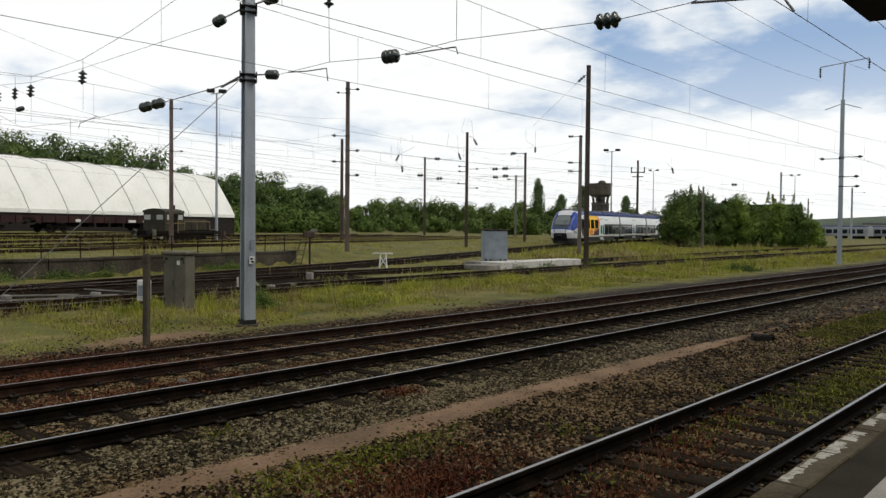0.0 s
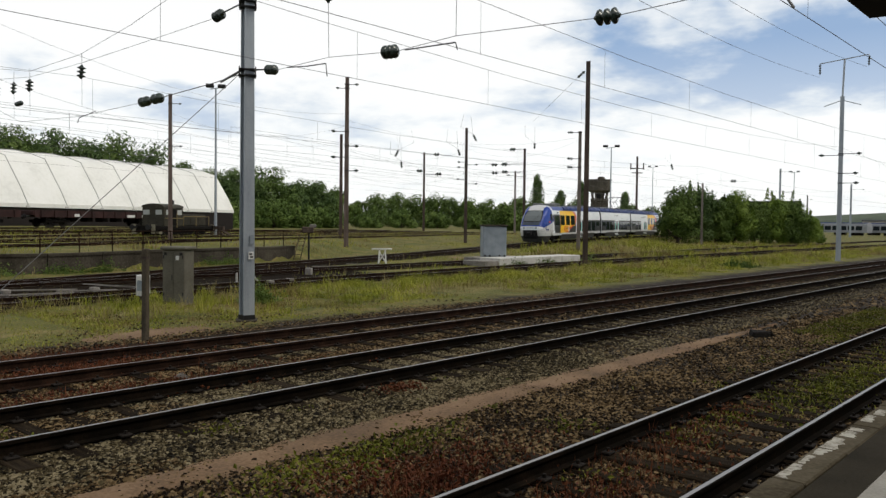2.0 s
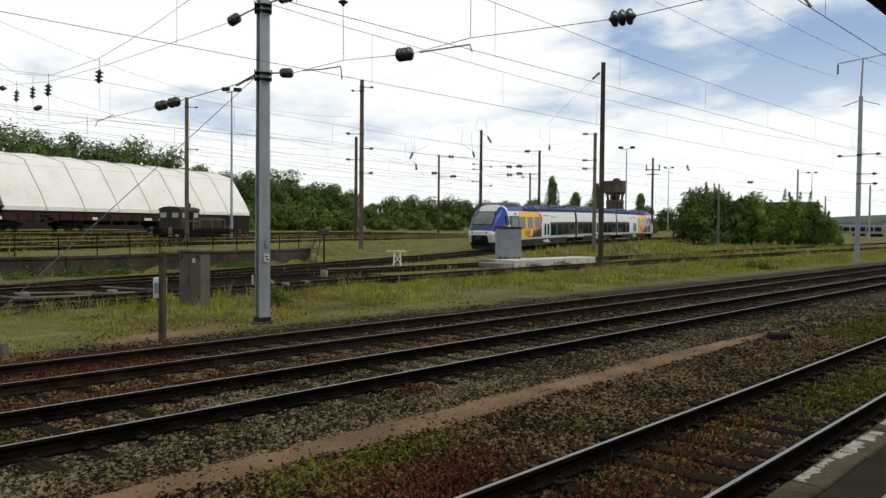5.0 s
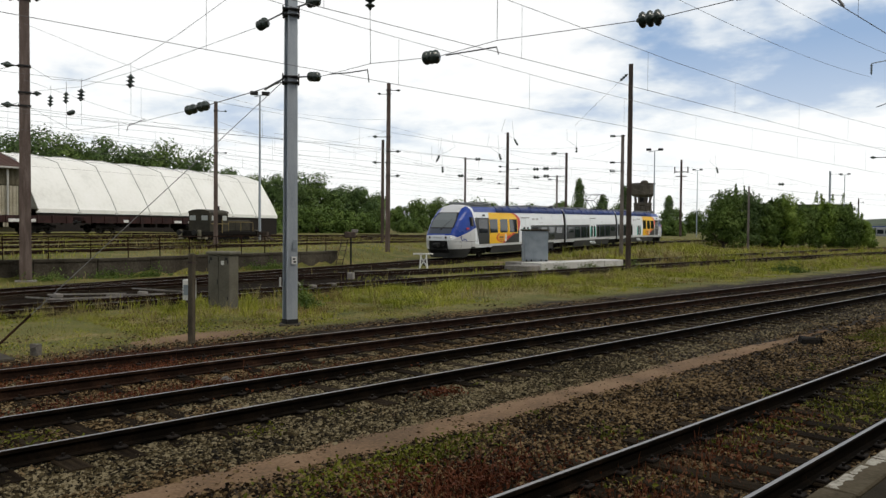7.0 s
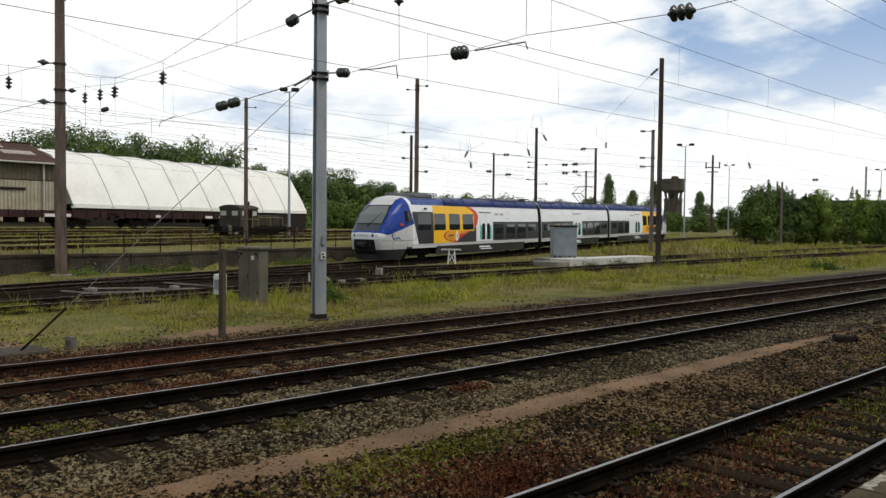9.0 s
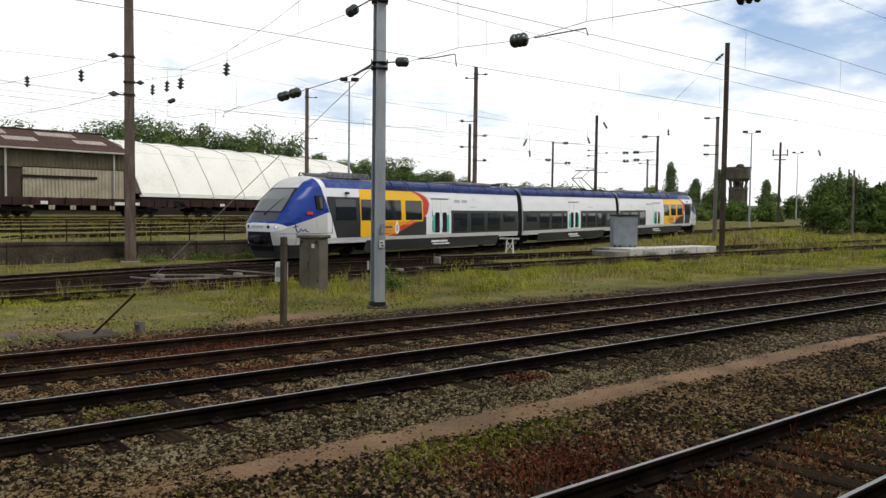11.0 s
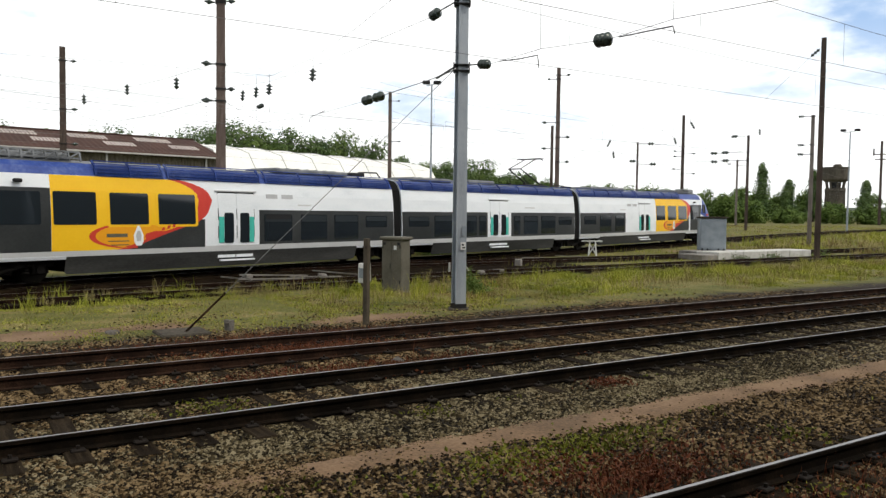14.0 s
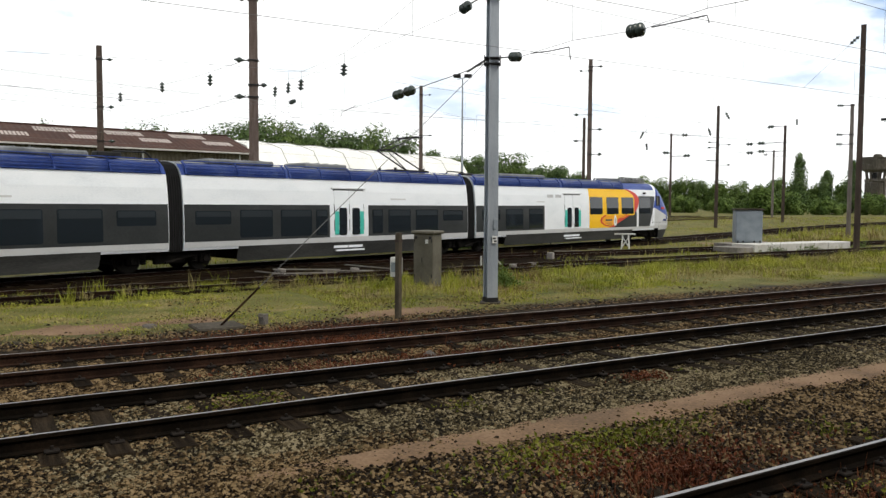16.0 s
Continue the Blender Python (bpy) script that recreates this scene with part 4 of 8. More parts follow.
def livery(parent, flip):
    """Yellow field with a red crescent, charcoal corner, orange oval and its emblem, drawn as plain shapes."""
    L0, L1 = 5.56, 10.84
    f = (lambda u: u) if not flip else (lambda u: L0 + L1 - u)

    def sk(nm, rows, m, off, lb=""):
        rows = [(z, *sorted((f(a), f(b)))) for z, a, b in rows]
        skin(nm, parent, rows, m, off, label=lb)

    zs = np.linspace(0.97, 3.245, 22)
    outer = lambda z: float(np.interp(z, [0.97, 1.4, 1.85, 2.1, 2.58, 2.9, 3.1, 3.25], [8.0, 9.2, 10.62, 10.95, 11.17, 10.98, 10.6, 9.9]))
    inner = lambda z: float(np.interp(z, [0.97, 1.1, 1.4, 1.85, 2.1, 2.58, 2.9, 3.1, 3.25], [7.6, 8.2, 8.85, 10.35, 10.5, 10.62, 10.45, 10.1, 9.5]))
    sk("yellow_field", [(z, L0, inner(z)) for z in zs], M_CAR_YELLOW, 0.008, "yellow livery field")
    sk("red_crescent", [(z, inner(z), outer(z)) for z in zs], M_CAR_RED, 0.009, "red crescent")
    sk("charcoal_corner", [(z, outer(z), L1) for z in np.linspace(0.97, 1.92, 10)], M_CAR_DARK, 0.0085)
    oval = lambda k: [(1.40 + 0.40 * math.sin(a), 8.25 - k * math.cos(a), 8.25 + k * math.cos(a)) for a in np.linspace(-1.45, 1.45, 17)]
    sk("red_oval", [(z, a - 0.14, 8.3) for z, a, b in oval(1.42)], M_CAR_RED, 0.010)
    sk("orange_oval", [(1.40 + (z - 1.40) * 0.94, a, min(b, inner(z) - 0.05)) for z, a, b in oval(1.36)], M_CAR_ORANGE, 0.012)
    sk("emblem", [(1.08, 8.25, 8.42), (1.2, 8.18, 8.5), (1.42, 8.16, 8.50), (1.6, 8.24, 8.42), (1.72, 8.30, 8.36)], M_CAR_WHITE, 0.016, "pale emblem shape")
    sk("emblem_core", [(1.22, 8.27, 8.4), (1.4, 8.24, 8.43), (1.55, 8.29, 8.38)], M_GREYED, 0.018)
    sk("emblem_flash", [(1.25, 8.6, 8.68), (1.38, 8.56, 9.0), (1.46, 8.6, 9.2), (1.54, 8.9, 9.35)], M_CAR_RED, 0.016)
    for k in range(3):
        sk("flash_tick", [(1.56 + 0.05 * k, 9.15 + 0.2 * k, 9.25 + 0.2 * k), (1.66 + 0.06 * k, 9.2 + 0.2 * k, 9.3 + 0.2 * k)], M_CAR_RED, 0.016)
    sk("text_bar", [(1.36, 7.25, 7.95), (1.47, 7.25, 7.95)], M_CAB_TAN, 0.016)
    sk("text_bar", [(1.22, 7.3, 8.0), (1.25, 7.3, 8.0)], M_CAB_TAN, 0.016)
    sk("text_bar", [(1.10, 7.4, 8.0), (1.13, 7.4, 8.0)], M_CAB_TAN, 0.016)
    for a, b in ((5.62, 6.94), (7.38, 8.70), (9.06, 10.46)):
        sk("window_surround", rect(1.68, 2.84, a - 0.10 if a > 6 else a, b + 0.10, 0.08), M_CAR_YELLOW, 0.013)
        sk("window", rect(1.76, 2.76, a, b, 0.05), M_GLASS, 0.020)
    skin("charcoal_panel", parent, [(z, 3.92 - (z - 0.97) * 0.372, L0 - 0.01 if not flip else 5.3) for z in np.linspace(0.97, 2.85, 12)], M_CAR_DARK, 0.0075)
    skin("window", parent, rect(1.77, 2.74, 3.85, 5.26, 0.05), M_GLASS, 0.018)


def roof_frames(parent, a, b):
    bm = bmesh.new()
    for sd in (-1, 1):
        for z, x in ((3.78, 1.0), (3.98, 0.9)):
            beam(bm, (sd * x, a, z), (sd * x, b, z), 0.05, 0.05)
        n = 9
        for k in range(n):
            y = a + (b - a) * k / (n - 1)
            beam(bm, (sd * 1.0, y, 3.70), (sd * 0.9, y, 3.98), 0.05, 0.05)
            if k < n - 1:
                beam(bm, (sd * 1.0, y, 3.78), (sd * 0.9, y + (b - a) / (n - 1), 3.98), 0.04, 0.04)
    box(bm, -0.75, 0.75, a + 0.2, b - 0.2, 3.72, 3.92, bevel=0.03)
    for k in range(4):
        y = a + 0.5 + k * (b - a - 1) / 3
        rod(bm, (0.35, y, 3.9), (0.35, y, 3.97), 0.24, seg=14)
    part("roof_cooler", bm, M_CAR_ROOF, parent, "grey open roof cooling frame")


def roof_box(parent, a, b, w=0.8, h=0.16):
    bm = bmesh.new()
    box(bm, -w, w, a, b, 3.70, 3.76 + h, bevel=0.05)
    u = part("roof_unit", bm, M_CAR_ROOF, parent, "grey roof equipment box")
    for k in range(int((b - a) / 0.5)):
        y = a + 0.25 + k * 0.5
        part("rib", bm_box(-w * 0.9, w * 0.9, y - 0.03, y + 0.03, 3.75 + h, 3.785 + h), M_CAR_ROOF, u)


def end_car(label, tail=False):
    c = thing("railcar", label, "railcar", group="cars of the railcar set")
    nose(c)
    nose_details(c)
    shell(c, NOSE_L, 20.68)
    livery(c, tail)
    door(c, 12.18 if not tail else 12.5)
    d0 = 13.2 if not tail else 15.14
    skin("charcoal_band", c, rect(1.0, 2.27, d0, 20.66), M_CAR_DARK, 0.007, label="charcoal window band")
    if tail:
        ws = ((15.3, 16.5), (17.0, 18.4))
    else:
        ws = ((13.42, 14.78), (15.22, 16.62), (17.02, 18.42))
    for a, b in ws:
        window(c, a, b, 1.10, 2.11, vent=0.28)
    window(c, 18.86, 20.22, 1.58, 2.07, vent=0.22)
    stripe(c, 6.0, 20.66)
    skin("silver_stripe", c, [(0.83, 2.8, 6.05), (0.97, 2.8, 6.0)], M_CAR_SILVER, 0.004)
    skirt(c, 6.0, 18.35)
    roof_grilles(c, ((7.0, 9.3), (9.5, 13.3), (13.6, 20.5)))
    roof_frames(c, 3.9, 6.7)
    roof_box(c, 14.4, 18.3, 0.95, 0.14)
    bogie(c, 4.05)
    skin("vent_grille", c, rect(2.70, 2.86, 13.55, 14.1, n=2), M_GREYED, 0.006)
    skin("vent_grille", c, rect(2.70, 2.86, 14.3, 14.85, n=2), M_GREYED, 0.006)
    skin("vent_grille", c, rect(2.44, 2.50, 15.1, 15.8, n=2), M_CAR_SILVER, 0.006)
    if not tail:
        skin("open_hopper", c, rect(1.93, 2.10, 13.5, 14.7, n=2), M_RUBBER, 0.03, label="open hopper window gap")
    bm = bmesh.new()
    rod(bm, (0.7, 19.2, 3.78), (0.7, 19.2, 3.95), 0.03)
    rod(bm, (0.7, 19.2, 3.95), (0.75, 20.3, 3.98), 0.03)
    rod(bm, (0.75, 20.3, 3.98), (0.75, 20.55, 3.75), 0.03)
    box(bm, 0.5, 0.9, 18.6, 19.4, 3.76, 3.92, bevel=0.03)
    part("roof_cable", bm, M_BLACK, c, "black roof cables")
    return c


def middle_car(label):
    c = thing("railcar", label, "railcar", group="cars of the railcar set")
    shell(c, 0.32, 15.08)
    bellows(c, -0.30, 0.30)
    bellows(c, 15.10, 15.70)
    door(c, 7.64)
    skin("charcoal_band", c, rect(1.0, 2.27, 0.34, 6.62), M_CAR_DARK, 0.007, label="charcoal window band")
    skin("charcoal_band", c, rect(1.0, 2.27, 8.68, 15.06), M_CAR_DARK, 0.007, label="charcoal window band")
    for a, b in ((2.5, 3.9), (4.26, 5.72), (5.92, 6.5), (8.9, 9.5), (9.82, 11.18), (11.5, 12.96)):
        window(c, a, b, 1.10, 2.09, vent=0.26)
    for a, b in ((0.74, 2.14), (13.3, 14.7)):
        window(c, a, b, 1.58, 2.05, vent=0.2)
    stripe(c, 0.34, 15.06)
    skirt(c, 2.45, 12.95)
    roof_grilles(c, ((0.5, 4.6), (4.8, 9.4), (9.6, 14.9)))
    roof_box(c, 1.6, 4.4, 0.9, 0.12)
    roof_box(c, 6.0, 8.2, 0.7, 0.16)
    bogie(c, 0.0)
    bogie(c, 15.4)
    skin("vent_grille", c, rect(2.50, 2.56, 10.0, 10.9, n=2), M_CAR_SILVER, 0.006)
    # pantograph, half raised
    bm = bmesh.new()
    box(bm, -0.7, 0.7, 11.0, 13.2, 3.78, 3.86, bevel=0.02)
    for sx in (-0.45, 0.45):
        rod(bm, (sx, 12.9, 3.88), (sx * 0.9, 10.95, 4.72), 0.035, seg=6)
        rod(bm, (sx * 0.9, 10.95, 4.72), (sx * 0.8, 12.45, 5.34), 0.028, seg=6)
    rod(bm, (-0.45, 10.95, 4.72), (0.45, 10.95, 4.72), 0.035, seg=6)
    rod(bm, (0.0, 12.4, 3.9), (0, 11.3, 4.62), 0.022, seg=6)
    rod(bm, (-0.8, 12.35, 5.36), (0.8, 12.35, 5.36), 0.03, seg=6)
    rod(bm, (-0.8, 12.65, 5.36), (0.8, 12.65, 5.36), 0.03, seg=6)
    for sx in (-0.8, 0.8):
        rod(bm, (sx, 12.35, 5.36), (sx * 1.18, 12.4, 5.22), 0.02, seg=6)
        rod(bm, (sx * 0.7, 12.35, 5.36), (sx * 0.7, 12.65, 5.36), 0.02, seg=6)
    for sx in (-0.5, 0.5):
        for y in (11.2, 13.0):
            lathe(bm, (sx, y, 3.74), (sx, y, 3.95), [(k / 6, 0.09 if k % 2 else 0.05) for k in range(7)], seg=8)
    part("pantograph", bm, M_BLACK, c, "raised black pantograph arm")
    return c


CAR_FRONT = end_car("front railcar of the set in blue, yellow and white livery")
CAR_MID = middle_car("middle railcar with charcoal window band and raised pantograph")
CAR_REAR = end_car("rear railcar with yellow field by its cab", tail=True)


def nose_way(t):
    """How far along its track the train's nose is, at t seconds."""
    return 74.216 - 4.262 * t - 0.12886 * t * t + 0.0028188 * t ** 3


# ---- masts and overhead line ----
def mast_post(bm, h, w, d, taper=0.8):
    """An H-section post: two flanges and a web, slightly tapered."""
    t = 0.018
    o, i, f = w / 2, d / 2 - 2 * t, d / 2
    prof = [(-o, -f), (o, -f), (o, -i), (t, -i), (t, i), (o, i), (o, f), (-o, f), (-o, i), (-t, i), (-t, -i), (-o, -i)]
    lo = [bm.verts.new((x, y, 0)) for x, y in prof]
    hi = [bm.verts.new((x * taper, y * taper, h)) for x, y in prof]
    for k in range(12):
        j = (k + 1) % 12
        bm.faces.new((lo[k], lo[j], hi[j], hi[k]))
    bm.faces.new(lo[::-1]), bm.faces.new(hi)


def insulator(bm, p0, p1, r, n=3):
    """A string of n bells between two points, with metal ends."""
    prof = [(0, r * 0.18), (0.06, r * 0.3)]
    for k in range(n):
        a, b = 0.08 + 0.84 * k / n, 0.08 + 0.84 * (k + 1) / n
        w = b - a
        prof += [(a + w * 0.05, r * 0.28), (a + w * 0.3, r * 0.6), (a + w * 0.42, r * 0.88), (a + w * 0.58, r * 0.9), (a + w * 0.8, r * 0.5), (b, r * 0.26)]
    prof += [(0.95, r * 0.3), (1, r * 0.18)]
    lathe(bm, p0, p1, prof, seg=12)


def wire(bm, p0, p1, r=0.008, sag=0.0, n=1):
    p0, p1 = Vector(p0), Vector(p1)
    tube(bm, [p0.lerp(p1, k / n) - Vector((0, 0, sag * 4 * (k / n) * (1 - k / n))) for k in range(n + 1)], r)


LAT = {}


def mast(key, x, y, z0, top, w, label, material, arms=(), foot=True, deep=None, lean=0.0, turn=0.0, foot_mat=None):
    """A catenary mast. arms: (sideways reach, height, size) of bracket insulators, across the line of sight."""
    side = Vector((y, -x, 0)).normalized()
    yaw = math.degrees(math.atan2(side.y, side.x))
    t = thing("catenary_mast", label, "catenary mast", pose(x, y, z0, 0, lean, yaw), group="catenary masts")
    bm = bmesh.new()
    mast_post(bm, top - z0, w, deep or w * 0.8)
    post = part("post", bm, material, t)
    post.rotation_euler = (0, 0, radians(turn))
    if foot:
        part("concrete_foot", bm_box(-w * 0.9, w * 0.9, -w * 0.8, w * 0.8, -0.35, 0.04, bevel=0.02), foot_mat or M_CONCRETE, t, "squat concrete foot")
    for reach, zz, size in arms:
        s = 1 if reach > 0 else -1
        h = zz - z0
        bm = bmesh.new()
        box(bm, -w * 0.53, w * 0.53, -w * 0.45, w * 0.45, h - 0.03, h + 0.03)
        part("collar", bm, M_BLACK, t)
        bm = bmesh.new()
        a = abs(reach)
        rod(bm, (s * w * 0.5, 0, h), (s * max(a - size * 0.6, w * 0.6), 0, h), 0.018 + size * 0.02, seg=6)
        part("bracket", bm, M_BLACK, t)
        bm = bmesh.new()
        insulator(bm, (s * max(a - size * 0.6, w * 0.6), 0, h), (s * (a + size * 0.6), 0, h + 0.02), size * 0.36, 3 if size > 0.41 else 1)
        part("insulator", bm, M_INSUL, t, "dark glazed bell insulator", smooth=True)
    LAT[key] = t
    return t


RUSTY = "tall rusty steel catenary mast"
GREYM = "tall grey galvanised steel catenary mast"
# the near grey mast stands on a low concrete foot, with a small pale plate
m1 = mast("main", -16.10, 11.01, -0.14, 9.6, 0.285, "grey galvanised catenary mast with cross-span collars and a small plate", M_GALV, [], deep=0.27, turn=24, foot_mat=M_CONCRETE_DARK)
bm = bmesh.new()
box(bm, -0.15, 0.15, -0.155, 0.155, 0.0, 0.15)
part("tarred_base", bm, M_BLACK, m1, "black tarred foot band").rotation_euler = (0, 0, radians(24))
for h in (5.76, 5.90, 7.38, 7.52):
    bm = bmesh.new()
    box(bm, -0.2, 0.2, -0.19, 0.19, h + 0.11, h + 0.15, bevel=0.01)
    rod(bm, (-0.19, -0.18, h + 0.07), (-0.19, -0.18, h + 0.19), 0.016, seg=6)
    rod(bm, (0.19, -0.18, h + 0.07), (0.19, -0.18, h + 0.19), 0.016, seg=6)
    part("collar", bm, M_BLACK, m1)
bm = bmesh.new()
box(bm, -0.03, 0.10, -0.166, -0.150, 1.50, 1.68)
pl = part("plate", bm, M_WHITE, m1, "small white plate with dark bars")
pl.rotation_euler = (0, 0, radians(24))
bm = bmesh.new()
for zz, x0, x1 in ((1.62, -0.01, 0.06), (1.55, 0.01, 0.08)):
    box(bm, x0, x1, -0.170, -0.164, zz - 0.018, zz + 0.022)
part("plate_bars", bm, M_BLACK, pl)
bm = bmesh.new()
box(bm, 0.0, 0.10, -0.162, -0.150, 1.86, 2.08)
part("worn_plate", bm, M_CAB_GREY, m1).rotation_euler = (0, 0, radians(24))

mast("L", -35.55, 11.1, -0.12, 13.2, 0.46, "tall rusty mast by the retaining wall, pale at its foot", M_RUST_MID, [(-0.62, 7.2, 0.4), (-0.62, 8.85, 0.4), (0.42, 7.75, 0.34), (-0.5, 11.6, 0.36), (0.42, 11.7, 0.36)])
mast("LL", -55.2, 7.12, 1.06, 12.45, 0.44, RUSTY, M_RUST, [(0.62, 11.6, 0.34), (0.66, 8.55, 0.36), (0.66, 6.35, 0.36)])
mast("T", -49.7, 27.8, 0.87, 10.9, 0.30, RUSTY, M_RUST_MID, [(0.62, 10.25, 0.2), (0.66, 7.35, 0.22)], foot=False)
mast("K", -24.12, 39.70, -0.15, 11.75, 0.31, RUSTY + " beside the low concrete slab", M_RUST, [])
bm = bmesh.new()
insulator(bm, (-0.18, 0, 11.35), (-0.62, 0, 10.95), 0.11, 3)
part("insulator", bm, M_INSUL, LAT["K"], "dark slanted pull-off insulator", smooth=True)
bm = bmesh.new()
tube(bm, [(-0.62, 0, 10.95), (-2.2, 0.5, 9.5), (-3.2, 1.0, 8.6)], 0.009, seg=4)
part("pull_off_wire", bm, M_WIRE, LAT["K"])
mast("K2", -36.98, 59.70, -0.05, 10.5, 0.34, RUSTY + ", pale at its foot", M_RUST_PALE, [(-0.85, 10.4, 0.42), (-0.85, 8.1, 0.42), (-0.85, 7.35, 0.42)], foot=False)
mast("M", -45.1, 39.71, 0.37, 13.25, 0.36, RUSTY, M_RUST_MID, [(-1.0, 9.15, 0.34), (0.72, 8.05, 0.34), (-1.0, 7.2, 0.34), (0.72, 6.2, 0.34), (0.72, 12.7, 0.3), (-0.7, 12.4, 0.26)], foot=False)
mast("M2", -58.8, 51.06, 0.86, 10.9, 0.34, RUSTY, M_RUST, [], foot=False)
mast("p1", -92.8, 99.46, 0.9, 14.5, 0.4, "distant rusty catenary mast", M_RUST, [(2.1, 14.1, 0.5), (-0.9, 11.2, 0.55), (2.2, 10.7, 0.55)], foot=False)
mast("p2", -50.36, 60.12, 0.33, 11.8, 0.33, RUSTY, M_RUST, [(-0.72, 8.4, 0.3), (1.0, 8.15, 0.3), (-0.72, 7.9, 0.3), (1.0, 6.25, 0.3), (-0.8, 6.7, 0.3)], foot=False)
mast("p3", -58.47, 81.33, 0.59, 11.85, 0.36, "distant rusty catenary mast", M_RUST, [(-1.5, 11.8, 0.6), (-2.4, 9.9, 0.5), (-2.4, 8.9, 0.5)], foot=False)
mast("p4", -77.7, 105.5, 0.81, 11.1, 0.36, "distant pale catenary mast", M_RUST_PALE, [(-1.2, 10.4, 0.5), (1.6, 10.2, 0.4)], foot=False)
mast("q1", -41.73, 96.8, -0.15, 7.8, 0.28, "distant grey catenary mast by the bushes", M_RUST_PALE, [], foot=False)
mast("q2", -51.67, 155.5, -0.15, 13.5, 0.42, "distant grey catenary mast by the bushes", M_GALV, [(2.0, 12.9, 0.3), (2.0, 9.0, 0.3)], foot=False)
mast("q3", -57.2, 227.15, -0.15, 13.9, 0.55, "far grey catenary mast", M_GALV, [(2.8, 12.5, 0.4)], foot=False)
rm = mast("R", -16.18, 61.27, -0.15, 11.7, 0.34, "tall grey mast with a T-shaped feeder arm", M_GALV, [(-1.25, 7.5, 0.34), (1.15, 7.6, 0.34), (0.95, 6.2, 0.34), (1.0, 5.5, 0.34)], deep=0.32)
bm = bmesh.new()
rod(bm, (0, 0, 11.7), (0.08, 0, 14.5), 0.065, seg=8)
beam(bm, (-1.5, 0, 14.3), (1.62, 0, 14.72), 0.06, 0.06)
for sx in (-1.15, 1.2):
    rod(bm, (0, 0, 11.6), (sx, 0, 11.2), 0.03, seg=6)
part("feeder_arm", bm, M_GALV, rm, "slim T-shaped feeder arm")
for sx, hz in ((-1.5, 14.3), (1.62, 14.72)):
    bm = bmesh.new()
    insulator(bm, (sx, 0, hz), (sx, 0, hz - 0.8), 0.10, 4)
    part("insulator", bm, M_INSUL, rm, "hanging bell insulator", smooth=True)
cm = mast("cross", -85.3, 162.1, 0.78, 17.9, 0.55, "far dark mast with two short cross arms", M_RUST, [], foot=False)
bm = bmesh.new()
for hz, wd in ((15.2, 1.5), (14.2, 1.2)):
    beam(bm, (-wd, 0, hz - 0.78), (wd, 0, hz - 0.78), 0.2, 0.2)
for sx in (-1.4, 1.4):
    rod(bm, (sx, 0, 14.2), (sx, 0, 15.6), 0.14, seg=6)
part("cross_arm", bm, M_RUST, cm)
# further masts of the yard, towards the far right
for x, y, h in ((-38, 210, 10), (-46, 260, 12), (-60, 290, 14), (-30, 330, 13), (-75, 250, 12), (-52, 330, 14), (-18, 190, 11), (-18, 300, 11), (-70, 205, 10), (-92, 215, 12), (-40, 390, 15), (-24, 420, 15)):
    mast("far", x, y, gz(x, y), h, 0.42, "far slender catenary mast", M_RUST, [(1.2, h - 1.2, 0.4), (-1.2, h - 3, 0.4)], foot=False)


def lamp_mast(x, y, z0, top, heads, label):
    side = Vector((y, -x, 0)).normalized()
    t = thing("yard_lamp", label, "lamp mast", pose(x, y, z0, 0, 0, math.degrees(math.atan2(side.y, side.x))), group="yard lamps")
    h = top - z0
    bm = bmesh.new()
    rod(bm, (0, 0, 0), (0, 0, h), 0.13, 0.07, seg=10)
    part("pole", bm, M_GALV, t)
    bm = bmesh.new()
    beam(bm, (-heads, 0, h - 0.1), (heads, 0, h + 0.1), 0.08, 0.08)
    part("crossbar", bm, M_GALV, t)
    for s in (-1, 1):
        bm = bmesh.new()
        box(bm, s * heads - 0.35, s * heads + 0.35, -0.3, 0.25, h + 0.05, h + 0.35, bevel=0.06)
        part("floodlight", bm, M_BLACK, t, "dark floodlight housing")


lamp_mast(-61.0, 38.45, 1.0, 13.9, 0.5, "slender grey floodlight mast behind the shunter")
lamp_mast(-55.8, 98.35, 0.52, 13.2, 0.8, "slim floodlight mast by the curving track")
lamp_mast(-85.0, 169.2, 0.77, 15.9, 0.8, "far slim floodlight mast")
lamp_mast(-60.0, 190.0, 0.3, 15.0, 0.8, "far slim floodlight mast")


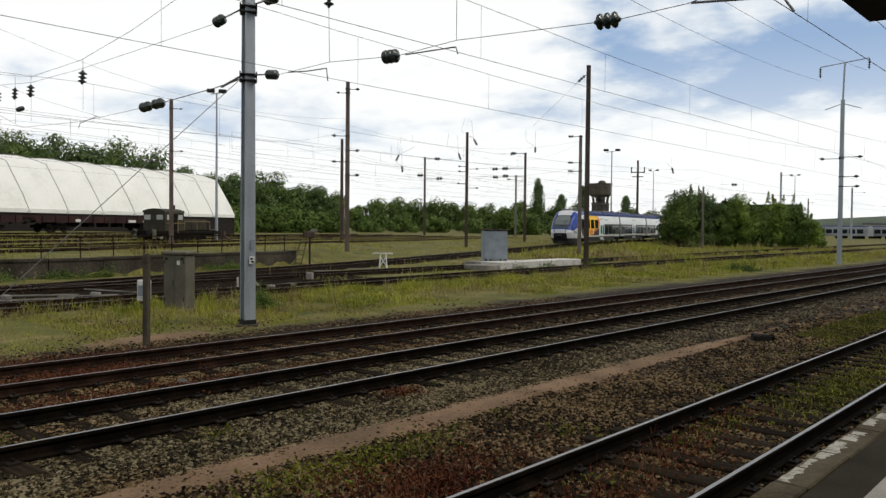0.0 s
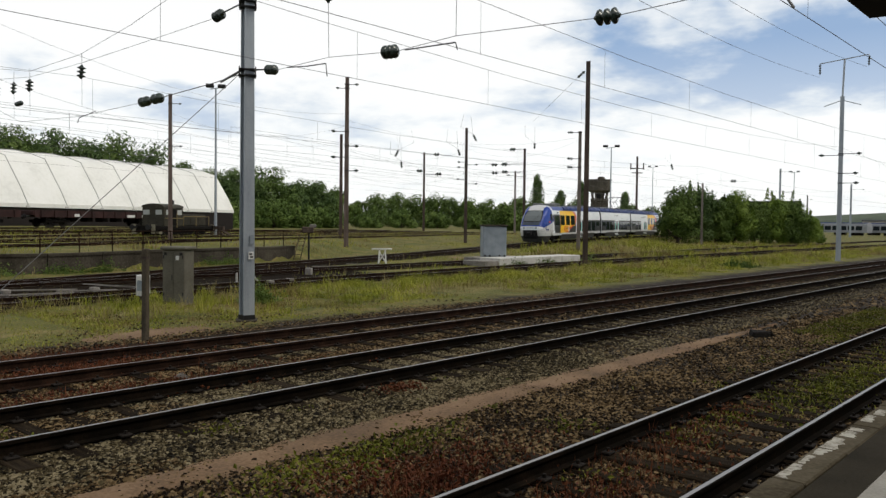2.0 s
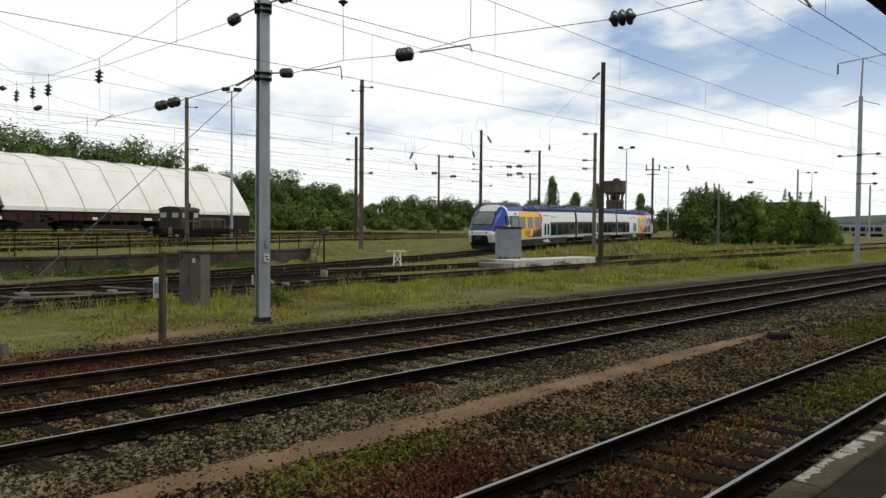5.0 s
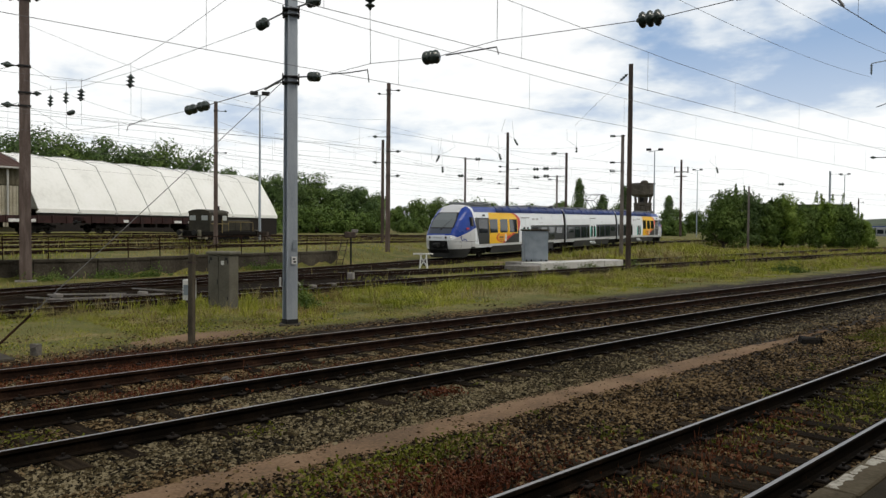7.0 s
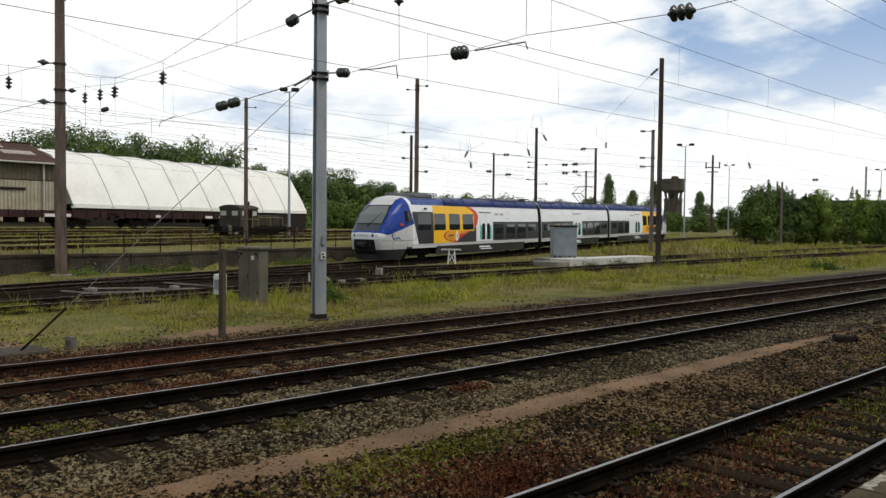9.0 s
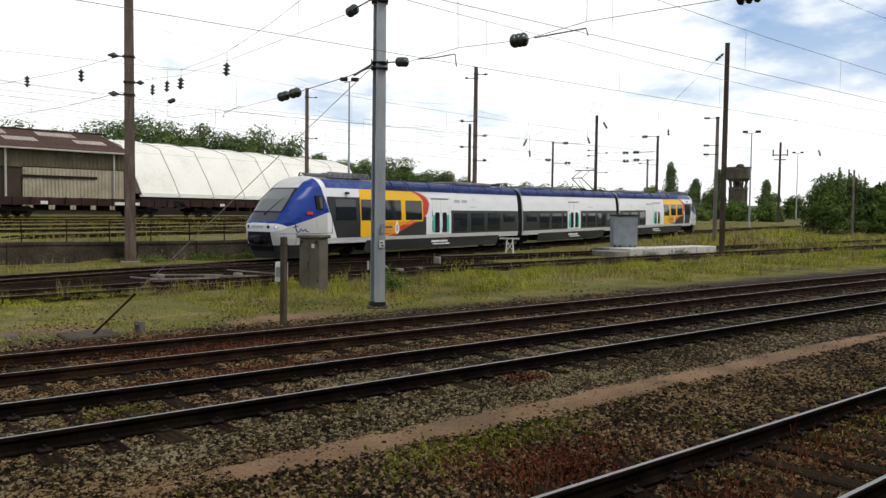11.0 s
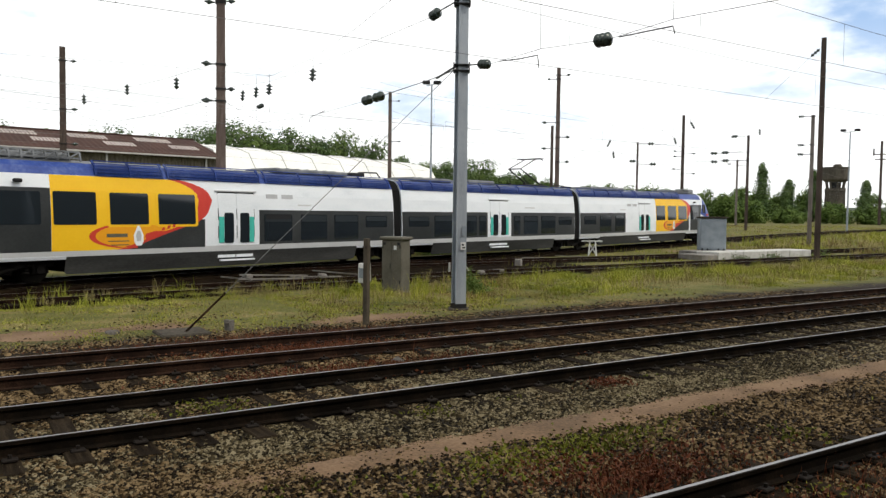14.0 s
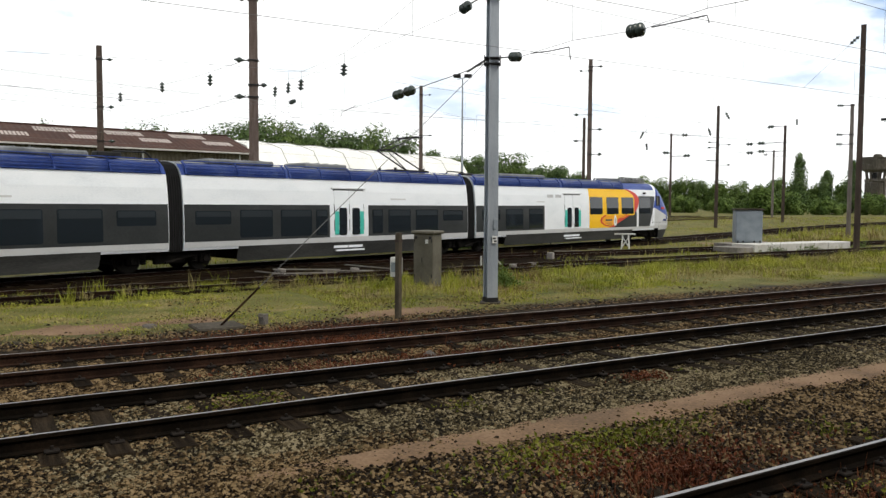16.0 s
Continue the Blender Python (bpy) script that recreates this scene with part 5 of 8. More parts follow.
def cross_span():
    """The span between the grey mast and the platform side, with its strain insulators and steady arms."""
    Y = 11.05
    t = thing("cross_span", "thin cross-span wires with chunky dark insulators", "overhead line")
    main, lft = (-16.1, Y), (-35.0, 10.93)
    def run(pts, r=0.0065):
        bm = bmesh.new()
        tube(bm, pts, r)
        part("span_wire", bm, M_WIRE, t)
    def ins(p0, p1, r, n=3):
        bm = bmesh.new()
        insulator(bm, p0, p1, r, n)
        part("insulator", bm, M_INSUL, t, "dark green glazed strain insulator", smooth=True)
    # lower span towards the platform
    run([(-15.9, Y, 5.88), (-15.42, Y, 5.83)], 0.02)
    ins((-15.42, Y, 5.83), (-15.0, Y, 5.77), 0.13)
    run([(-15.0, Y, 5.77), (-13.15, Y, 5.82), (-11.55, Y, 5.70)])
    ins((-11.50, Y, 5.69), (-11.05, Y, 5.67), 0.155)
    run([(-11.05, Y, 5.67), (-9.54, Y, 5.74), (-6.62, Y, 5.58)])
    ins((-6.62, Y, 5.58), (-6.15, Y, 5.56), 0.145)
    run([(-6.15, Y, 5.56), (-5.05, Y, 5.60), (-1.0, Y, 6.3), (5.5, Y, 7.6)])
    # steady arms
    run([(-14.6, Y, 5.78), (-13.9, Y, 5.72), (-13.25, Y, 5.70), (-13.2, Y, 5.42)], 0.014)
    run([(-10.85, Y, 5.66), (-9.55, Y, 5.62), (-9.5, Y, 5.48)], 0.014)
    run([(-5.0, Y, 5.60), (-3.7, Y, 5.45), (-3.55, Y, 5.22)], 0.02)
    # upper span
    run([(-15.9, Y, 7.56), (-15.45, Y, 7.56)], 0.02)
    ins((-15.5, Y, 7.56), (-15.0, Y, 7.54), 0.13)
    run([(-15.0, Y, 7.54), (-9.5, Y, 7.9), (5.5, Y, 8.8)])
    ins((-13.18, Y, 7.40), (-13.18, Y, 6.98), 0.12)
    run([(-13.18, Y, 7.7), (-13.18, Y, 7.4)])
    run([(-13.18, Y, 6.98), (-13.15, Y, 5.82)], 0.006)
    run([(-9.54, Y, 7.9), (-9.54, Y, 5.74)], 0.006)
    # span to the rusty mast on the yard side
    run([(-16.3, Y, 7.55), (-17.25, Y, 7.45)], 0.02)
    ins((-17.2, Y, 7.45), (-17.62, Y, 7.38), 0.15)
    run([(-17.62, Y, 7.38), (-21.0, Y, 7.3), (-25.2, Y, 7.22), (-29.3, Y, 7.25), (-32.3, Y, 7.5), (-35.3, 11.1, 7.75)])
    run([(-16.3, Y, 8.9), (-22.0, Y, 7.9), (-25.3, Y, 7.5), (-29.3, Y, 7.45), (-32.3, Y, 7.9), (-35.3, 11.1, 8.9)], 0.007)
    for x, top in ((-25.17, 7.22), (-29.31, 7.24), (-30.76, 7.3), (-32.38, 7.35)):
        ins((x, Y, top - 0.06), (x - 0.08, Y, top - 0.50), 0.15 if x > -30 else 0.12, 3)
        run([(x, Y, top + 0.3), (x, Y, top - 0.06)], 0.008)
        run([(x, Y, top - 0.5), (x, Y, 5.9)], 0.005)
    ins((-30.0, Y, 6.42), (-30.6, Y, 6.40), 0.10)
    run([(-16.3, Y, 5.86), (-17.6, Y, 5.76), (-20.2, Y, 5.65)], 0.012)
    ins((-20.15, Y, 5.65), (-20.75, Y, 5.63), 0.16, 2)
    ins((-20.85, Y, 5.63), (-21.45, Y, 5.61), 0.16, 2)
    run([(-21.45, Y, 5.61), (-25.4, Y, 5.55), (-30.2, Y, 5.75), (-35.3, 11.1, 7.2)])
    run([(-24.2, Y, 5.62), (-25.4, Y, 5.5), (-25.5, Y, 5.35)], 0.012)
    # stay with turnbuckle from the grey mast back to the yard
    run([(-16.3, Y, 5.95), (-17.3, Y, 5.75)], 0.03)
    # onward span between the rusty masts
    run([(-35.8, 11.1, 9.0), (-42, 10.0, 8.9), (-49, 8.6, 9.0), (-55.0, 7.2, 9.9)], 0.012)
    run([(-35.8, 11.1, 7.4), (-42, 10.0, 7.2), (-49, 8.6, 7.2), (-55.0, 7.2, 8.4)], 0.012)
    for x, y, z in ((-41.07, 10.55, 8.97), (-47.37, 9.43, 9.32), (-53.09, 8.04, 9.3)):
        ins((x, y, z), (x, y, z - 0.62), 0.17, 3)
        run([(x, y, z + 0.6), (x, y, z)], 0.008)


cross_span()


def contact_line(name, line, contact, messenger, label, r=0.008, drop=4.6, y_near=(-2, 80)):
    """Contact and carrier wire over a track with droppers between."""
    t = thing(name, label, "overhead line", group="overhead lines")
    P = [Vector(p) for p in line]
    bm = bmesh.new()
    tube(bm, [p + Vector((0, 0, contact)) for p in P], r)
    part("contact_wire", bm, M_WIRE, t)
    acc = 0.0
    span = 50.0

    def zc(s):
        q = ((s + 11) % span) / span
        return messenger - 0.75 * 4 * q * (1 - q)
    carrier = []
    for a, b in zip(P, P[1:]):
        ln = (b - a).length
        n = max(1, int(ln / 6))
        carrier += [a.lerp(b, k / n) + Vector((0, 0, zc(acc + ln * k / n))) for k in range(n)]
        q = -acc % drop
        while q < ln:
            p = a.lerp(b, q / ln)
            if y_near[0] < p.y < y_near[1]:
                bd = bmesh.new()
                tube(bd, [p + Vector((0, 0, zz)) for zz in (contact - 0.02, contact + 0.05, zc(acc + q))], r * 0.6, seg=4)
                part("dropper", bd, M_WIRE, t)
            q += drop
        acc += ln
    bm = bmesh.new()
    tube(bm, carrier + [P[-1] + Vector((0, 0, messenger))], r)
    part("carrier_wire", bm, M_WIRE, t)


straight = lambda x: [(x, y, 0) for y in (-39, -14, 11, 36, 61, 111, 161, 261, 400)]
contact_line("contact_line", straight(-12.85), 5.40, 6.95, "contact line with droppers over the far running track", 0.0055)
contact_line("contact_line", straight(-9.40), 5.48, 7.0, "contact line with droppers over the near running track", 0.0055)
contact_line("contact_line", straight(-3.54), 5.20, 6.6, "contact line over the platform track", 0.006)
contact_line("contact_line", [tuple(on_track(s)) for s in (-60, -30, -10, 0, 20, 40, 60, 80, 110, 140, 200)], 5.5, 6.9, "contact line over the curving yard track", 0.006)
for off, up in ((5.5, 0.9), (10.5, 1.0), (16.0, 1.1), (24.0, 1.2), (33.0, 1.3)):
    pts = []
    for s in (-60, -20, 10, 40, 80, 120, 180, 260):
        p = on_track(s)
        pts.append((p.x - off * 0.966, p.y - off * 0.26, up))
    contact_line("contact_line", pts, 5.6, 6.9, "thin contact line over the raised yard tracks", 0.0065, drop=6.5)
contact_line("contact_line", [(-25.2, y, 0) for y in (-30, 11, 45, 90, 160)], 5.55, 6.9, "thin contact line over the siding", 0.0055)
contact_line("contact_line", [(-30.5, y, 0) for y in (20, 45, 90, 160, 260)], 5.6, 7.0, "thin contact line over the siding", 0.006)


def feeders():
    t = thing("feeder_wires", "two sagging feeder wires along the masts", "overhead line")
    for x0, z0, x1 in ((-17.65, 13.2, -17.5), (-14.6, 13.6, -14.6)):
        bm = bmesh.new()
        wire(bm, (x0, 61.0, z0), (x1, 8.0, 14.4), 0.010, sag=1.15, n=16)
        part("feeder_wire", bm, M_WIRE, t)


feeders()


def hanging_insulators():
    # small strings and pull-offs hung from the cross wires of the yard
    t = thing("yard_cross_spans", "thin cross wires with small hanging insulators over the yard", "overhead line")
    # place, and how far each string leans from upright along the span
    hung = [(-53.04, 53.02, 8.89, -0.5), (-52.73, 53.34, 7.82, 0.1), (-50.3, 55.63, 8.84, 9), (-51.49, 54.53, 7.26, 9), (-50.14, 55.78, 6.97, 9), (-48.7, 57.04, 9.06, 0.35), (-47.56, 58.0, 10.46, 0.6),
            (-50.7, 68.22, 10.3, 9), (-46.07, 59.18, 7.9, 9), (-45.33, 59.75, 7.95, 9), (-46.04, 59.2, 7.13, 9), (-45.29, 59.78, 7.25, 9), (-48.77, 69.62, 10.7, 0.0), (-64.3, 135.5, 13.1, 0.3), (-50.9, 130.4, 9.9, 9)]
    for x, y, z, lean in hung:
        bm = bmesh.new()
        big = max(1.0, math.hypot(x, y) / 85)
        side = Vector((y, -x, 0)).normalized()
        c = Vector((x, y, z))
        half = (side * 0.3 if lean == 9 else Vector((0, 0, -0.32)) + side * 0.3 * lean) * big
        insulator(bm, c - half, c + half, (0.2 if lean == 9 else 0.16) * big, 2 if lean == 9 else 3)
        part("insulator", bm, M_INSUL, t, "small dark glazed insulator", smooth=True)
        bm = bmesh.new()
        if lean == 9:
            tube(bm, [c - half, c - half * 5 + Vector((0, 0, 0.08))], 0.012, seg=4)
            tube(bm, [c + half, c + half * 5 - Vector((0, 0, 0.08))], 0.012, seg=4)
        else:
            tube(bm, [c - half, c - half * 2.2 + Vector((0, 0, 1.3))], 0.012, seg=4)
            tube(bm, [c - half, c - half * 2.0 + side * (1.3 if lean < 0 else -1.0) + Vector((0, 0, 0.4)), c + side * (1.35 if lean < 0 else -1.05) + Vector((0, 0, 2.2))], 0.012, seg=4)
        part("hanger", bm, M_WIRE, t)
    spans = [((-45.1, 39.7), (-36.98, 59.7), 10.0), ((-58.8, 51.0), (-50.36, 60.1), 9.6), ((-50.36, 60.1), (-36.98, 59.7), 9.8), ((-58.47, 81.3), (-41.7, 96.8), 9.0), ((-92.8, 99.5), (-58.47, 81.3), 10.6), ((-49.7, 27.8), (-45.1, 39.7), 9.6), ((-35.0, 10.9), (-45.1, 39.7), 10.5), ((-77.7, 105.5), (-58.47, 81.3), 9.6)]
    for (xa, ya), (xb, yb), zz in spans:
        for dz in (0.0, -2.3):
            bm = bmesh.new()
            tube(bm, [(xa + (xb - xa) * q, ya + (yb - ya) * q, zz + dz - 1.2 * 4 * q * (1 - q)) for q in np.linspace(0, 1, 9)], 0.0055, seg=4)
            part("span_wire", bm, M_WIRE, t)


hanging_insulators()


def guy(a, b, anchor_label):
    """A taut stay from a mast to its ground anchor block."""
    t = thing("mast_stay", anchor_label, "stay")
    a, b = Vector(a), Vector(b)
    bm = bmesh.new()
    rod(bm, a, b, 0.008, seg=6)
    part("stay_rod", bm, M_WIRE, t)
    bm = bmesh.new()
    rod(bm, b, b.lerp(a, 0.12), 0.022, seg=6)
    part("anchor_rod", bm, M_RAIL_RUST, t)
    bm = bmesh.new()
    box(bm, b.x - 0.55, b.x + 0.35, b.y - 0.5, b.y + 0.45, b.z - 0.3, b.z + 0.02, bevel=0.03)
    part("anchor_block", bm, M_CONCRETE_DARK, t, "low concrete anchor block")


guy((-16.25, 11.0, 5.9), (-15.4, 4.1, -0.12), "long steel stay from the grey mast to a concrete block")


# ---- the yard's buildings and rolling stock ----
HB = 0.36                                               # heading of the buildings
BD, BN = Vector((-math.sin(HB), math.cos(HB), 0)), Vector((-math.cos(HB), -math.sin(HB), 0))
BYAW = math.degrees(HB)
M_TARP = mat("white_tarpaulin", [(0.66, 0.66, 0.62), (0.76, 0.76, 0.72), (0.80, 0.80, 0.77)], scale=0.25, fine=2.5, rough=0.55, bump=0.1, bump_dist=0.05)
M_TARP_HEM = mat("grey_tarp_hem", [(0.42, 0.42, 0.4), (0.55, 0.55, 0.53)], scale=1, rough=0.6, bump=0.05)
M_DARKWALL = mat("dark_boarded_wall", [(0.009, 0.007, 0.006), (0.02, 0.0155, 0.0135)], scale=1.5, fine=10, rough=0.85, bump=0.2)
M_ROOF_BROWN = mat("brown_corrugated_roof", [(0.035, 0.016, 0.011), (0.055, 0.026, 0.019), (0.08, 0.042, 0.032)], scale=0.4, fine=6, rough=0.85, bump=0.1)
M_SKYLIGHT = mat("dirty_skylight_sheet", [(0.36, 0.31, 0.28), (0.5, 0.45, 0.42)], scale=2, fine=9, rough=0.6, bump=0.05)
M_SHEET_OLIVE = mat("olive_brown_cladding", [(0.07, 0.06, 0.036), (0.11, 0.095, 0.06), (0.15, 0.13, 0.09)], scale=0.5, fine=5, rough=0.75, bump=0.05)
M_SHEET_CREAM = mat("cream_cladding", [(0.24, 0.215, 0.15), (0.34, 0.31, 0.235), (0.42, 0.39, 0.31)], scale=0.6, fine=6, rough=0.7, bump=0.05)
M_SHEET_DRAB = mat("drab_cladding", [(0.055, 0.045, 0.03), (0.09, 0.076, 0.052), (0.13, 0.11, 0.08)], scale=0.5, fine=5, rough=0.8, bump=0.05)
M_SHEET_BROWN = mat("brown_boarding", [(0.035, 0.027, 0.02), (0.06, 0.048, 0.036)], scale=0.8, fine=7, rough=0.85, bump=0.1)
M_SHEET_PALE = mat("pale_gutter_paint", [(0.32, 0.31, 0.28), (0.45, 0.44, 0.41)], scale=1, rough=0.6, bump=0)
M_WAGON = mat("maroon_wagon_paint", [(0.013, 0.006, 0.0055), (0.027, 0.011, 0.010), (0.05, 0.021, 0.019)], scale=1.2, fine=10, rough=0.75, bump=0.1)
M_LOCO = mat("grimy_green_loco", [(0.018, 0.017, 0.012), (0.036, 0.033, 0.022), (0.06, 0.05, 0.035)], scale=1.5, fine=12, rough=0.7, bump=0.1)
M_LOCO_PALE = mat("scuffed_pale_paint", [(0.12, 0.105, 0.07), (0.26, 0.24, 0.18)], scale=3, rough=0.75, bump=0)
M_LOCO_TRIM = mat("faded_ochre_trim", [(0.16, 0.12, 0.05), (0.26, 0.2, 0.09)], scale=3, rough=0.7, bump=0)


def corrugated(length, z0, z1, pitch, depth):
    """A ribbed sheet wall in the local y-z plane, facing +x."""
    bm = bmesh.new()
    n = int(length / pitch)
    cols = []
    for k in range(n + 1):
        y = -length + k * pitch
        for dx, dy in ((0, 0), (0, pitch * 0.3), (depth, pitch * 0.5), (depth, pitch * 0.8)):
            cols.append((bm.verts.new((dx, y + dy, z0)), bm.verts.new((dx, y + dy, z1))))
    for a, b in zip(cols, cols[1:]):
        bm.faces.new((a[0], b[0], b[1], a[1]))
    return bm


def tarp_hall():
    base = Vector((-92.0, 31.0, 0))
    t = thing("storage_hall", "long white tarpaulin storage hall on a dark wall", "hall", Matrix.Translation(base) @ pose(0, 0, 0, 0, 0, BYAW))
    # local: +y along the front, -x back from it
    prof = [(0.0, 3.95), (-0.9, 5.6), (-3.45, 9.44), (-5.8, 10.15), (-8.2, 10.6), (-11.0, 10.8), (-13.8, 10.6), (-18.55, 9.44), (-22.0, 3.95)]
    end, bay = 42.35, 5.45
    n = 8
    for k in range(n):
        y1 = end - k * bay
        y0 = y1 - bay
        bm = bmesh.new()
        rows = []
        for q in range(7):
            y = y0 + bay * q / 6
            dip = 0.10 * math.sin(math.pi * q / 6)
            rows.append([bm.verts.new((x + (dip if i < 3 else 0) * -0.6, y, z - (dip if 1 < i < 7 else 0))) for i, (x, z) in enumerate(prof)])
        for a, b in zip(rows, rows[1:]):
            for i in range(len(prof) - 1):
                bm.faces.new((a[i], b[i], b[i + 1], a[i + 1]))
        part("tarp_panel", bm, M_TARP, t, smooth=True)
        bm = bmesh.new()
        tube(bm, [(x + 0.03, y0, z + 0.03) for x, z in prof[:6]], 0.055, seg=6)
        part("seam", bm, M_TARP_HEM, t)
        part("hem", bm_box(-0.05, 0.06, y0 + 0.05, y1 - 0.05, 3.55, 4.0), M_TARP, t)
        part("strap_block", bm_box(0.0, 0.14, y0 - 0.25, y0 + 0.25, 3.5, 3.75, bevel=0.03), M_TARP_HEM, t)
    bm = bmesh.new()
    f = [bm.verts.new((x, end, z)) for x, z in prof]
    bm.faces.new(f)
    part("gable_sheet", bm, M_TARP, t)
    bm = bmesh.new()
    bm.faces.new([bm.verts.new((x, end - n * bay + 0.02, z)) for x, z in prof][::-1])
    part("gable_sheet", bm, M_TARP, t)
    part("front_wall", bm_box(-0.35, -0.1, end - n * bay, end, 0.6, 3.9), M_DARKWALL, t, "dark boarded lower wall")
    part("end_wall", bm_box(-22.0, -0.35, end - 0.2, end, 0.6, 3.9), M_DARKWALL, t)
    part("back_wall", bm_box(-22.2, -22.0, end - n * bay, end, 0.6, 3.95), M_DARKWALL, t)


tarp_hall()


WYAW = math.degrees(0.10)                               # heading of the warehouse


def sheet_run(length, y1, z0, z1, pitch, depth):
    """A ribbed sheet wall that ends at y1."""
    bm = corrugated(length, z0, z1, pitch, depth)
    for v in bm.verts:
        v.co.y += y1
    return bm


def warehouse():
    base = Vector((-88.0, 27.1, 0))
    t = thing("warehouse", "brown-roofed corrugated warehouse with cream and olive cladding", "warehouse", Matrix.Translation(base) @ pose(0, 0, 0, 0, 0, WYAW))
    ln, eave, ridge, back = 95.0, 8.0, 10.5, 8.0
    part("core_wall", bm_box(-2 * back, -0.3, -ln, -0.06, 0.6, eave - 0.1), M_SHEET_OLIVE, t)
    part("upper_cladding", corrugated(ln - 0.6, 6.3, eave - 0.05, 0.42, 0.07), M_SHEET_OLIVE, t, "olive ribbed upper cladding")
    part("lower_cladding", sheet_run(9.9, 0.0 - 0.5, 2.0, 6.18, 0.36, 0.09), M_SHEET_CREAM, t, "cream ribbed lower cladding").location = (0.12, 0, 0)
    part("lower_cladding", sheet_run(80.0, -14.2, 2.0, 5.9, 0.42, 0.09), M_SHEET_DRAB, t, "drab weathered lower cladding").location = (0.06, 0, 0)
    part("recessed_bay", bm_box(-0.2, -0.02, -14.0, -10.5, 2.0, 6.2), M_SHEET_BROWN, t, "brown boarded bay")
    part("dark_gap", bm_box(0.16, 0.30, -10.4, -3.2, 5.18, 5.45), M_DARKWALL, t)
    part("ledge", bm_box(-0.2, 0.14, -ln, -10.5, 6.2, 6.32), M_SHEET_OLIVE, t)
    for y in (-22.0, -34.0, -46.0):
        part("gate", bm_box(0.0, 0.22, y - 2.6, y + 2.6, 1.0, 5.3), M_SHEET_BROWN, t, "brown sliding gate")
    part("gable_wall", bm_box(-2 * back, 0.0, -0.05, 0.15, 0.6, eave - 0.1), M_SHEET_OLIVE, t)
    # roof: two ribbed slopes
    rows = []
    bm = bmesh.new()
    n = 320
    for px, pz in ((0.75, eave), (-back, ridge), (-2 * back - 0.75, eave)):
        rows.append([bm.verts.new((px, -ln + (ln + 0.35) * k / n, pz + (0.05 if k % 2 else 0.0))) for k in range(n + 1)])
    for r0, r1 in zip(rows, rows[1:]):
        for k in range(n):
            bm.faces.new((r0[k], r0[k + 1], r1[k + 1], r1[k]))
    ext = bmesh.ops.extrude_face_region(bm, geom=bm.faces[:])
    for v in ext["geom"]:
        if isinstance(v, bmesh.types.BMVert):
            v.co.z += 0.12
    part("roof", bm, M_ROOF_BROWN, t, "brown corrugated roof")
    part("gutter", bm_box(0.76, 0.92, -ln, 0.40, eave - 0.08, eave + 0.10, bevel=0.03), M_SHEET_PALE, t, "pale gutter")
    part("ridge_cap", bm_box(-back - 0.25, -back + 0.25, -ln, 0.3, ridge + 0.12, ridge + 0.24, bevel=0.05), M_ROOF_BROWN, t)
    for k in range(8):
        y = -1.47 - k * 10.54
        bm = bmesh.new()
        rod(bm, (0.38, y, 2.5), (0.38, y, eave), 0.11, seg=8)
        rod(bm, (0.38, y, eave - 0.1), (0.82, y, eave + 0.02), 0.09, seg=8)
        part("downpipe", bm, M_SHEET_PALE, t, "pale downpipe")
    # skylight strips on the front slope, in two staggered rows
    for k in range(14):
        for q0, q1, sh, cnt in ((0.34, 0.52, 0.0, 9), (0.66, 0.86, 2.2, 11)):
            bm = bmesh.new()
            for j in range(cnt):
                yy = -1.4 - sh - k * 7.0 - j * 0.36
                a = Vector((0.75, 0, eave)).lerp(Vector((-back, 0, ridge)), q0)
                b = Vector((0.75, 0, eave)).lerp(Vector((-back, 0, ridge)), q1)
                vs = [bm.verts.new((p.x, yy + e, p.z + 0.20)) for p in (a, b) for e in (0, 0.24)]
                bm.faces.new((vs[0], vs[1], vs[3], vs[2]))
                lo = [bm.verts.new((v.co.x, v.co.y, v.co.z - 0.08)) for v in vs]
                for m, w in ((0, 1), (1, 3), (3, 2), (2, 0)):
                    bm.faces.new((vs[m], vs[w], lo[w], lo[m]))
            tagged(part("skylight", bm, M_SKYLIGHT, t, "row of pale skylight sheets"), kind="stuff")


warehouse()


def wheel_pair(bm, y, z, r, x=0.8):
    for s in (-1, 1):
        rod(bm, (s * x, y, z + r), (s * (x - 0.13), y, z + r), r, seg=16)
    rod(bm, (-x, y, z + r), (x, y, z + r), 0.08, seg=6)


